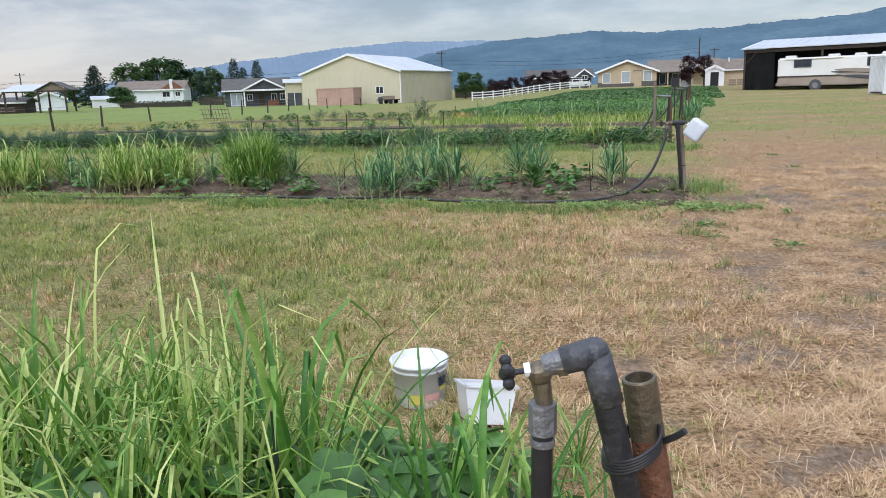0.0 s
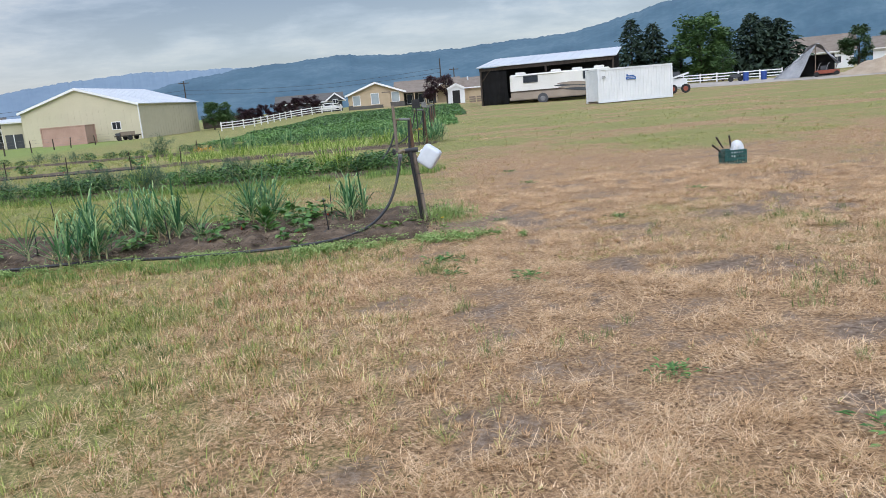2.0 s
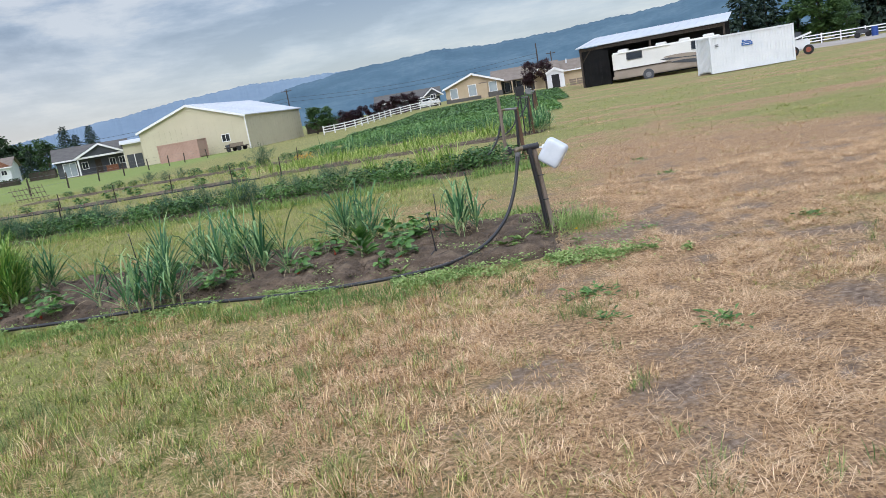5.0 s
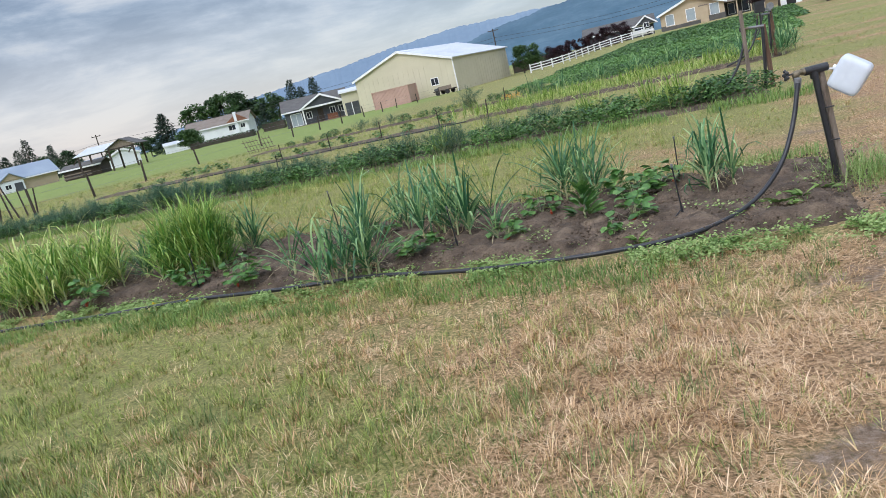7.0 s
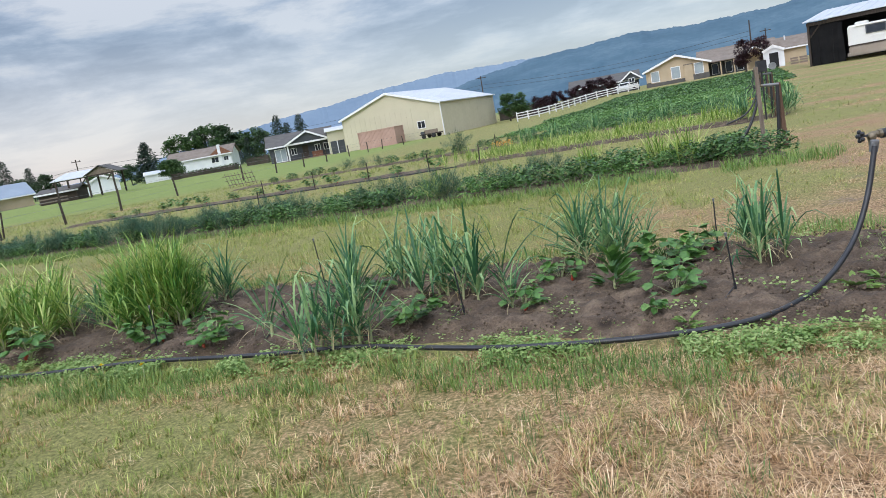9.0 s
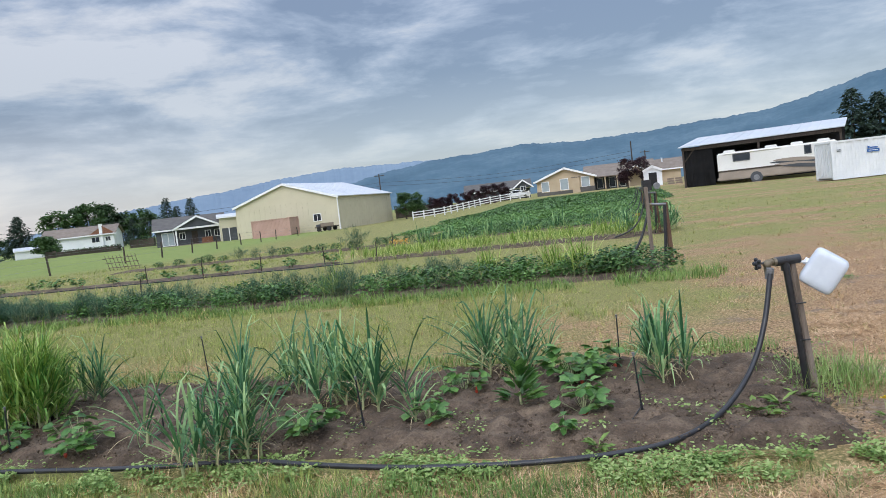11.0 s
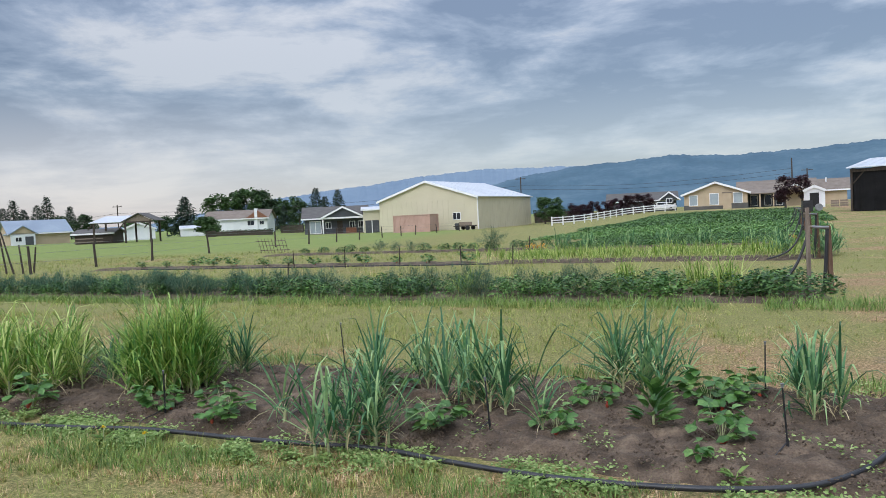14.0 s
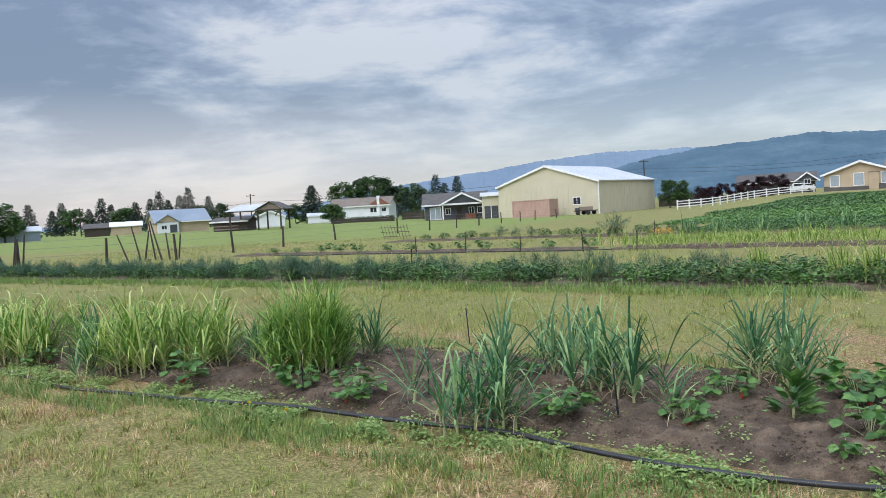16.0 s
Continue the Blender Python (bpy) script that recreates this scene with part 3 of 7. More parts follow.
def folded_leaves(base, az, tilt, kink_at, kink, droop, length, width, seg=7):
    """Strap leaves folded along the midrib, rising and then breaking over at a kink: vertices and quads."""
    n = len(base)
    d = np.stack([np.cos(az), np.sin(az), 0 * az], 1)
    side = np.stack([-np.sin(az), np.cos(az), 0 * az], 1)
    up_ = np.array([0, 0, 1.0])
    p, rows = np.asarray(base, float).copy(), []
    for i in range(seg + 1):
        q = i / seg
        th = tilt + droop * q * q + kink * sm(-0.09, 0.09, q - kink_at)
        keel = d * np.cos(th)[:, None] - up_ * np.sin(th)[:, None]
        w = width * min(1.0, 0.6 + 1.3 * q) * (1 - 0.94 * max(0.0, (q - 0.3) / 0.7) ** 1.8)
        rows += [p - side * w[:, None] / 2, p + keel * w[:, None] * 0.32, p + side * w[:, None] / 2]
        p = p + (length / seg)[:, None] * (d * np.sin(th)[:, None] + up_ * np.cos(th)[:, None])
    v = np.stack(rows, 1)
    v[:, :, 2] = np.maximum(v[:, :, 2], 0.012)
    f = np.array([[3 * i + j, 3 * i + j + 1, 3 * i + j + 4, 3 * i + j + 3] for i in range(seg) for j in (0, 1)])
    return v.reshape(-1, 3), (f[None] + (np.arange(n) * 3 * (seg + 1))[:, None, None]).reshape(-1, 4)


def leek(name, stalks, spread, h, material, label, category="leek plant", thick=0.031, dry=5, lean=0.75, per=12, broken=0.5):
    """A leek or garlic clump: pale stems, flat fans of folded strap leaves that break over, withered leaves at the foot."""
    e = empty(name, Matrix(), label, category)
    sx, sy = rng.normal(0, spread, stalks), rng.normal(0, spread * 0.8, stalks)
    if stalks > 16:
        # a tussock with a round outline
        q, ang = spread * np.sqrt(U(0, 1, stalks)), U(0, 6.28, stalks)
        sx, sy = q * np.cos(ang), q * np.sin(ang)
    if stalks <= 16:
        for x, y in zip(sx, sy):
            o = part("stem", STEM_MESH, None, e)
            o.matrix_basis = pose(x, y, -0.02, rng.uniform(-9, 9), rng.uniform(-9, 9)) @ Matrix.Diagonal((thick * 36, thick * 36, h * 0.26, 1))
    else:
        v, f = ribbons(np.stack([sx, sy, 0 * sx - 0.02], 1), U(0, 6.28, stalks), U(0, 0.15, stalks), 0 * sx, np.full(stalks, h * 0.3), np.full(stalks, 0.02), 2, tip=0.7)
        o = part("stem_cluster", np_mesh("stem_cluster", v, f, m_stem), None, e)
        o["kind"] = "stuff"
    n = stalks * per
    k = np.repeat(np.arange(stalks), per)
    j = np.tile(np.arange(per) / max(1, per - 1), stalks)
    fan = rng.uniform(0, math.pi, stalks)[k] + math.pi * (np.tile(np.arange(per) % 2, stalks)) + rng.normal(0, 0.28, n)
    z = h * (0.07 + 0.20 * j + U(-0.02, 0.02, n))
    base = np.stack([sx[k], sy[k], z], 1)
    edge = np.hypot(sx, sy)[k] / spread if stalks > 16 else 0 * z
    size = h * U(0.8, 1.1, stalks)[k] * (1 - 0.22 * edge ** 2)
    L = size * (0.62 + 0.30 * j) * U(0.75, 1.2, n)
    tilt = lean * (1 - j) ** 0.7 * U(0.5, 1.1, n) + U(0.02, 0.26, n)
    snap = rng.random(n) < broken + 0.15
    v, f = folded_leaves(base, fan, tilt, U(0.45, 0.85, n), np.where(snap, U(0.9, 2.5, n), 0.1), U(0.3, 1.3, n), L, thick * U(0.55, 1.1, n))
    part("foliage", np_mesh("foliage", v, f, material), None, e)
    if dry:
        n = stalks * dry
        k = np.repeat(np.arange(stalks), dry)
        base = np.stack([sx[k], sy[k], h * U(0.03, 0.28, n)], 1)
        v, f = ribbons(base, U(0, 6.28, n), U(0.2, 1.2, n), U(1.0, 2.4, n), h * U(0.2, 0.55, n), thick * U(0.2, 0.42, n), 5, rng.normal(0, 0.8, n))
        v[:, 2] = np.maximum(v[:, 2], 0.02)
        part("withered_foliage", np_mesh("withered_foliage", v, f, m_dryleaf, True), None, e, "withered straw-coloured leaves")
    return e


def drop_at(proto, x, y, turn=0.0, size=1.0, z=None, tilt=(0, 0)):
    zz = float(gz(x, y)) + 0.05 if z is None else z
    ob = copy_thing(proto, pose(x, y, zz, tilt[0], tilt[1], turn))
    ob.scale = (size,) * 3
    return ob


def put_first(proto, x, y, turn=0.0, z=None, size=1.0):
    proto.matrix_world = pose(x, y, float(gz(x, y)) + 0.05 if z is None else z, 0, 0, turn) @ Matrix.Scale(size, 4)
    return proto


LEEK = "blue-green leek clump with arching strap leaves in soil"
lk1 = leek("leek_plant", 10, 0.12, 0.62, m_leek, "low spreading leek clump with many kinked leaves in soil", thick=0.023, dry=8, lean=1.05, per=11, broken=0.65)
lk2 = leek("leek_plant", 4, 0.06, 0.74, m_leek, LEEK, per=12, thick=0.026, lean=0.9)
lk3 = leek("leek_plant", 1, 0.01, 0.62, m_leek, "single blue-green leek standing in soil", lean=0.6, dry=4, thick=0.034, per=8, broken=0.3)
lk4 = leek("leek_plant", 5, 0.12, 0.68, m_leek, "leek clump with many withered yellow leaves in soil", dry=12, lean=0.95, broken=0.65, thick=0.024)
lk9 = leek("leek_plant", 7, 0.12, 0.70, m_leek, "dense upright blue-green leek clump in soil", dry=8, lean=0.85, thick=0.025)
lk5 = leek("leek_plant", 16, 0.20, 0.72, m_garlic, "yellow-green garlic clump with drooping pale leaf tips", thick=0.022, lean=0.95, per=11, dry=6, broken=0.7)
lk6 = leek("leek_plant", 120, 0.38, 0.74, m_garlic_dark, "dense upright clump of green garlic leaves in soil", thick=0.024, per=9, dry=2, lean=0.8, broken=0.3)
top = leek("tuft", 150, 0.34, 0.80, m_leek_bright, "x", thick=0.014, per=6, dry=0, lean=0.3, broken=0.15)
tl = [c for c in top.children if c.name.startswith("foliage")][0]
tl.name = "bright_upper_foliage"
tl.parent = lk6
tl["label"] = "bright yellow-green leaf tips"
tl["kind"] = "stuff"
for c in list(top.children):
    bpy.data.objects.remove(c)
bpy.data.objects.remove(top)
put_first(lk6, -3.26, 10.80)
put_first(lk1, -1.21, 9.25, 20)
put_first(lk2, -1.26, 10.22, 80)
put_first(lk3, -1.81, 9.72, 10)
put_first(lk4, -0.53, 10.20, 50)
put_first(lk9, -0.25, 9.98, 0)
put_first(lk5, -5.04, 10.56, 0)
# the near row, from the water post outwards: plant, place, turn, size
ROW = (
    (lk4, 1.78, 9.85, 200, 0.92), (lk2, 1.80, 10.20, 300, 0.75), (lk3, 1.16, 10.90, 30, 0.65),
    (lk9, 0.83, 10.53, 140, 0.98), (lk2, 0.57, 10.78, 30, 0.95), (lk3, 0.02, 9.47, 40, 0.72),
    (lk4, -0.90, 10.78, 10, 0.90), (lk2, -1.05, 9.36, 170, 0.80), (lk3, -1.50, 10.75, 70, 0.75),
    (lk2, -2.80, 11.35, 200, 0.90), (lk3, -3.00, 11.45, 120, 0.75), (lk2, -3.97, 10.98, 60, 0.82),
    (lk2, -5.90, 11.05, 20, 0.95), (lk3, -5.52, 10.30, 100, 0.78), (lk2, -5.45, 10.45, 250, 0.60),
    (lk5, -4.72, 11.08, 60, 1.02), (lk5, -5.32, 10.85, 130, 1.05), (lk5, -4.95, 10.92, 200, 1.08),
    (lk5, -4.42, 10.95, 280, 0.95), (lk5, -7.03, 11.02, 20, 1.0), (lk5, -6.70, 11.25, 60, 0.95),
    (lk5, -7.45, 11.30, 90, 1.0), (lk2, -6.25, 11.30, 120, 0.85), (lk5, -8.0, 11.6, 10, 0.95),
    (lk5, -8.5, 11.9, 110, 0.95), (lk1, -9.1, 12.1, 60, 1.1), (lk5, -9.8, 12.3, 200, 1.0),
    (lk1, -10.6, 12.5, 130, 1.1), (lk5, -11.3, 12.8, 30, 1.0),
)
for proto, x, y, turn, s in ROW:
    drop_at(proto, x, y, turn, s)


def strawberry(name, leaves_n, r, berries, label):
    """A strawberry plant: stalks, toothed leaves in threes, and berries on runners at the foot."""
    e = empty(name, Matrix(), label, "strawberry plant")
    az = U(0, 6.28, leaves_n)
    d, h = r * U(0.2, 1.0, leaves_n), U(0.07, 0.25, leaves_n)
    heads = np.stack([d * np.cos(az), d * np.sin(az), h], 1)
    v, f = ribbons(np.zeros((leaves_n, 3)), az, np.arctan2(d, h), 0.05 * np.ones(leaves_n), np.hypot(d, h), np.full(leaves_n, 0.006), 2, tip=0.8)
    part("stalk_cluster", np_mesh("stalks", v, f, m_stem), None, e, "thin pale stalks")
    P, AZ = np.repeat(heads, 3, 0), np.repeat(az, 3) + np.tile([-1.15, 0, 1.15], leaves_n)
    m = len(P)
    v, f = leaves(P, AZ + rng.normal(0, 0.15, m), U(-0.5, 0.25, m), rng.normal(0, 0.35, m), U(0.06, 0.105, m), U(0.055, 0.09, m))
    part("foliage", np_mesh("leaves", v, f, m_straw, True), None, e)
    for i in range(berries):
        bm = bmesh.new()
        bmesh.ops.create_uvsphere(bm, u_segments=10, v_segments=7, radius=0.0145)
        for w in bm.verts:
            w.co.x *= 0.62 + 0.38 * (w.co.z / 0.017 + 1) / 1.4
            w.co.y *= 0.62 + 0.38 * (w.co.z / 0.017 + 1) / 1.4
            w.co.z *= 1.25
        a = -1.9 + 0.5 * i + rng.uniform(-0.3, 0.3)
        ob = part("berry", bm, m_berry if i % 3 != 2 else m_berry_pale, e, "ripe red strawberry" if i % 3 != 2 else "pale unripe strawberry")
        ob.location = (r * 0.75 * math.cos(a), r * 0.75 * math.sin(a), 0.035 + 0.02 * (i % 2))
        for p in ob.data.polygons:
            p.use_smooth = True
    return e


ST = "green strawberry plant with red berries on garden soil"
sb1 = strawberry("strawberry_plant", 30, 0.19, 1, ST)
sb2 = strawberry("strawberry_plant", 20, 0.16, 2, ST)
sb3 = strawberry("strawberry_plant", 9, 0.10, 0, "small green strawberry plant without berries in soil")
put_first(sb1, -2.31, 9.80)
put_first(sb2, 1.08, 9.26)
put_first(sb3, -1.15, 10.60)
for proto, x, y, turn, s in ((sb1, 1.18, 10.05, 30, 1.1), (sb2, 1.42, 10.2, 90, 1.0), (sb2, 0.38, 10.10, 60, 0.9), (sb2, 0.10, 9.46, 10, 0.85), (sb1, -0.70, 9.46, 200, 0.85), (sb1, -3.0, 10.05, 100, 0.9), (sb2, -4.22, 10.25, 30, 1.1), (sb2, -5.9, 10.95, 100, 1.0), (sb2, -6.6, 10.9, 100, 0.9), (sb3, -1.35, 10.45, 40, 1.1), (sb3, 0.88, 8.88, 40, 0.7), (sb1, -7.6, 11.2, 10, 0.9), (sb3, -0.55, 9.75, 10, 0.6)):
    drop_at(proto, x, y, turn, s)


def broadleaf(name, n, r, h, material, label, category, lw=(0.16, 0.075), up=(0.2, 1.1)):
    """A rosette of broad leaves, rising in the middle."""
    e = empty(name, Matrix(), label, category)
    az, s = U(0, 6.28, n), rng.random(n)
    pos = np.stack([r * 0.35 * (1 - s) * np.cos(az), r * 0.35 * (1 - s) * np.sin(az), h * s * 0.75 + 0.01], 1)
    v, f = leaves(pos, az, up[0] + (up[1] - up[0]) * s, rng.normal(0, 0.25, n), lw[0] * U(0.6, 1.1, n), lw[1] * U(0.7, 1.1, n))
    part("foliage", np_mesh("leaves", v, f, material, True), None, e)
    part("stem", cyl(bmesh.new(), 0.012, 0.006, h * 0.4, Matrix.Translation((0, 0, -0.02)), 8), m_stem, e, "green central stem")
    return e


ch = broadleaf("leafy_weed", 60, 0.25, 0.32, m_straw, "bushy broad-leaved green plant in garden soil", "weed", (0.15, 0.07))
put_first(ch, 0.73, 9.6)
dw = broadleaf("dandelion", 18, 0.22, 0.06, m_lush, "flat green dandelion rosette on bare ground", "dandelion", (0.15, 0.045), (0.05, 0.5))
put_first(dw, 2.20, 8.98, z=0.01)
for x, y, t, s in ((2.02, 8.90, 50, 1.0), (2.36, 9.05, 90, 0.7), (1.02, 8.68, 20, 0.8), (0.86, 8.95, 70, 0.4), (2.62, 8.62, 10, 0.5), (-3.0, 9.35, 30, 0.6)):
    drop_at(dw, x, y, t, s, z=0.012 if y < 9.0 else 0.03)
for x, y in ((2.62, 8.62), (-3.0, 9.35), (-2.6, 9.2)):
    e = empty("dandelion_flower", pose(x, y, 0.0), "yellow dandelion flower on a thin stalk", "flower")
    part("stalk", tube([(0, 0, 0), (0.01, 0, 0.06), (0, 0.01, 0.13)], 0.003, 6), m_stem, e, "thin green stalk")
    v, f = leaves(np.tile([[0, 0.01, 0.13]], (24, 1)), U(0, 6.28, 24), U(0.1, 1.2, 24), np.zeros(24), np.full(24, 0.022), np.full(24, 0.008))
    part("petals", np_mesh("petals", v, f, m_yellow), None, e, "yellow petals")
# prostrate weeds on the dry ground
pw = broadleaf("spreading_weed", 60, 0.34, 0.05, m_straw, "low grey-green weed spreading on dry ground", "weed", (0.10, 0.035), (0.0, 0.45))
lv = pw.children[0]
co = np.array([v.co for v in lv.data.vertices]).reshape(-1, 7, 3)
sh = rng.normal(0, 0.085, (len(co), 1, 3)) * np.array([1, 1, 0.05])
lv.data.vertices.foreach_set("co", (co + sh).astype(np.float32).ravel())
put_first(pw, 2.54, 5.98, z=0.015, size=0.62)
for x, y, t, s in ((2.42, 3.8, 60, 0.5), (2.16, 6.95, 100, 0.75), (2.05, 6.45, 200, 0.5), (2.8, 2.85, 10, 0.7), (4.4, 7.9, 40, 0.5), (3.3, 8.6, 0, 0.4), (6.2, 9.1, 70, 0.5), (4.9, 11.6, 90, 0.5), (5.3, 13.5, 0, 0.5)):
    drop_at(pw, x, y, t, s, z=0.012)

# chickweed mats along the hose and grass along the bed's edges
n = 60000
A = U(-13, 1.1, n)
band = np.array([noise.noise((a * 1.6, 3.0, 0.0)) for a in A])
B = -1.36 + 0.06 * np.sin(A * 1.9 + 1) + rng.normal(0, 0.12, n)
fleck = np.array([noise.noise((a * 5.0, b * 7.0, 2.0)) for a, b in zip(A, B)])
keep = band + 0.9 * fleck > 0.0
A, B = A[keep], B[keep]
n2 = 14000
A = np.r_[A, U(-10, 0.9, n2)]
B = np.r_[B, U(-1.1, 1.2, n2)]
spots = np.array([noise.noise((a * 2.6, b * 2.6, 9.0)) for a, b in zip(A, B)])
keep = (B < -0.98) | (spots > 0.24)
A, B = A[keep], B[keep]
n = len(A)
pos = np.stack([2.57 + 0.96 * A + 0.28 * B, 9.37 - 0.28 * A + 0.96 * B, U(0.012, 0.06, n) + 0.055 * (B > -0.95)], 1)
v, f = leaves(pos, U(0, 6.28, n), U(-0.3, 0.6, n), rng.normal(0, 0.4, n), U(0.014, 0.033, n), U(0.012, 0.025, n))
tagged(new("chickweed_mat", np_mesh("chickweed_mat", v, f, m_weed)), "pale green chickweed mat beside the irrigation hose", "weeds", kind="stuff")


def lush_band(name, a0, a1, b0, b1, n, h, label, thin=0.0, material=None, w=0.006):
    A, B = U(a0, a1, n), U(b0, b1, n)
    if thin:
        m = np.array([noise.noise((a * 0.9, b * 1.6, 21.0)) for a, b in zip(A, B)]) > -thin
        A, B = A[m], B[m]
    n = len(A)
    X, Y = 2.57 + 0.96 * A + 0.28 * B, 9.37 - 0.28 * A + 0.96 * B
    v, f = ribbons(np.stack([X, Y, gz(X, Y)], 1), U(0, 6.28, n), U(0.05, 0.6, n), U(0.1, 0.9, n), h * U(0.4, 1.2, n), w * U(0.7, 1.3, n), 2)
    return tagged(new(name, np_mesh(name, v, f, material or m_lush)), label, "grass", kind="stuff")


lush_band("grass_edge_front", -13, -0.6, -1.95, -1.5, 15000, 0.09, "lush green grass along the bed's front edge", 0.12)
lush_band("grass_edge_back", -14, 0.1, 1.0, 1.5, 9000, 0.13, "lush green grass along the bed's back edge", 0.05)
lush_band("grass_edge_row", -28, 0.3, 5.7, 6.6, 16000, 0.18, "tall green grass before the dark garden row", 0.25, w=0.010)
n = 900
A, B = 0.22 + rng.normal(0, 0.16, n), 0.12 + rng.normal(0, 0.22, n)
v, f = ribbons(np.stack([2.57 + 0.96 * A + 0.28 * B, 9.37 - 0.28 * A + 0.96 * B, 0 * A], 1), U(0, 6.28, n), U(0.05, 0.8, n), U(0.1, 1.0, n), 0.24 * U(0.3, 1.1, n), 0.005 * U(0.7, 1.3, n), 2)
tagged(new("post_grass_tuft", np_mesh("post_grass_tuft", v, f, m_weed)), "grey-green grass tuft around the water post", "grass", kind="stuff")

# ---- far rows ----


def bushy(name, n, r, h, material, label, category, lw):
    """A leafy bush: branching stems and many leaves through an uneven dome."""
    e = empty(name, Matrix(), label, category)
    az, q = U(0, 6.28, n), rng.random(n) ** 0.5
    lump = 1 + 0.25 * np.sin(3 * az + rng.uniform(0, 6)) + 0.15 * np.sin(5 * az + rng.uniform(0, 6))
    zz = rng.random(n) ** 0.7
    pos = np.stack([r * q * lump * np.cos(az), r * q * lump * np.sin(az), h * zz * (1.08 - 0.55 * q ** 2) + 0.02], 1)
    v, f = leaves(pos, az + rng.normal(0, 0.7, n), U(-0.5, 0.5, n), rng.normal(0, 0.45, n), lw[0] * U(0.6, 1.2, n), lw[1] * U(0.6, 1.2, n))
    part("foliage", np_mesh("leaves", v, f, material, True), None, e)
    k = 7
    v, f = ribbons(np.zeros((k, 3)), U(0, 6.28, k), U(0.1, 0.6, k), U(0, 0.4, k), np.full(k, h * 0.8), np.full(k, 0.014), 3, tip=0.6)
    part("stem_cluster", np_mesh("stems", v, f, m_stem), None, e, "green stems")
    return e


def fern(name, n, r, h, label):
    e = empty(name, Matrix(), label, "asparagus plant")
    k = 15
    az, t, L = U(0, 6.28, k), U(0.0, 0.85, k), h * U(0.7, 1.05, k)
    v, f = ribbons(np.zeros((k, 3)), az, t, np.full(k, 0.3), L, np.full(k, 0.012), 4, tip=0.3)
    part("stem_cluster", np_mesh("stems", v, f, m_stem), None, e, "thin green stems")
    i = rng.integers(0, k, n)
    s = U(0.2, 1.0, n)
    th = t[i] + 0.15 * s
    base = np.stack([np.sin(th) * np.cos(az[i]) * L[i] * s, np.sin(th) * np.sin(az[i]) * L[i] * s, np.cos(th) * L[i] * s], 1) + rng.normal(0, r * 0.24, (n, 3)) * (1.15 - s)[:, None]
    base[:, 2] = np.maximum(base[:, 2], 0.03)
    v, f = ribbons(base, U(0, 6.28, n), U(0.2, 1.6, n), U(0, 0.5, n), U(0.06, 0.15, n), U(0.007, 0.015, n), 1)
    part("fronds", np_mesh("fronds", v, f, m_fern), None, e)
    return e


bn1 = bushy("bean_plant", 420, 0.42, 0.50, m_bush, "dark green leafy bush plant in the garden row", "garden plant", (0.095, 0.075))
bn2 = bushy("bean_plant", 380, 0.40, 0.42, m_straw, "mid-green leafy bush plant in the garden row", "garden plant", (0.09, 0.07))
fr1 = fern("asparagus_plant", 2100, 0.60, 0.74, "feathery blue-green asparagus fern in the garden row")
lk7 = leek("garlic_plant", 9, 0.16, 0.75, m_leek_bright, "pale yellow-green garlic clump in the garden row", "garlic plant", thick=0.024, per=7, dry=3)
lk8 = leek("garlic_plant", 5, 0.20, 0.60, m_leek_bright, "thin yellow-green garlic plants in the far row", "garlic plant", thick=0.028, per=5, dry=3)
firsts = set()
for i, a in enumerate(np.arange(-0.75, -33, -0.4)):
    for b in (7.1, 7.85):
        c = rng.random()
        a_, b_ = a + rng.uniform(-0.2, 0.2), b + rng.uniform(-0.2, 0.2)
        right_end = a > -7.5
        if right_end and c < 0.04:
            proto = lk7
        elif c < (0.20 if right_end else 0.34) and b < 7.5 or c < (0.30 if right_end else 0.45) and b > 7.5:
            proto = fr1
        else:
            proto = bn1 if rng.random() < 0.6 else bn2
        if proto is fr1 and a > -4:
            proto = bn2
        w = gp(a_, b_)
        s = rng.uniform(0.55, 0.78) * (0.85 if a < -17 else 1)
        if proto in firsts:
            drop_at(proto, w.x, w.y, rng.uniform(0, 360), s)
        else:
            firsts.add(proto)
            put_first(proto, w.x, w.y, 10, size=0.7)
for a in np.concatenate([np.arange(-4.6, -9.5, -0.7), np.arange(-10, -30, -0.4)]):
    w = gp(a + rng.uniform(-0.25, 0.25), 7.5 + rng.uniform(-0.5, 0.6))
    drop_at(fr1, w.x, w.y, rng.uniform(0, 360), rng.uniform(0.55, 0.8))
for a, b, s in ((-1.9, 7.2, 0.95), (-2.4, 7.6, 0.9), (-3.6, 7.9, 0.85)):
    w = gp(a, b)
    drop_at(lk7, w.x, w.y, 40 * s, s)
# the garlic row
put_first(lk8, *gp(-0.5, 16.0).xy)
for a in np.arange(-0.9, -9.4, -0.42):
    for b in (15.8, 16.7):
        w = gp(a + rng.uniform(-0.1, 0.1), b + rng.uniform(-0.15, 0.15))
        drop_at(lk8, w.x, w.y, rng.uniform(0, 360), rng.uniform(0.6, 0.9))
for a, b, s in ((-0.2, 15.9, 1.2), (0.0, 17.0, 1.3), (-1.2, 16.4, 1.1)):
    w = gp(a, b)
    drop_at(lk1, w.x, w.y, 50, s)
for a in np.arange(-10.4, -24, -1.1):
    w = gp(a + rng.uniform(-0.3, 0.3), 16.2 + rng.uniform(-0.3, 0.3))
    drop_at(sb1, w.x, w.y, rng.uniform(0, 360), rng.uniform(0.8, 1.5))
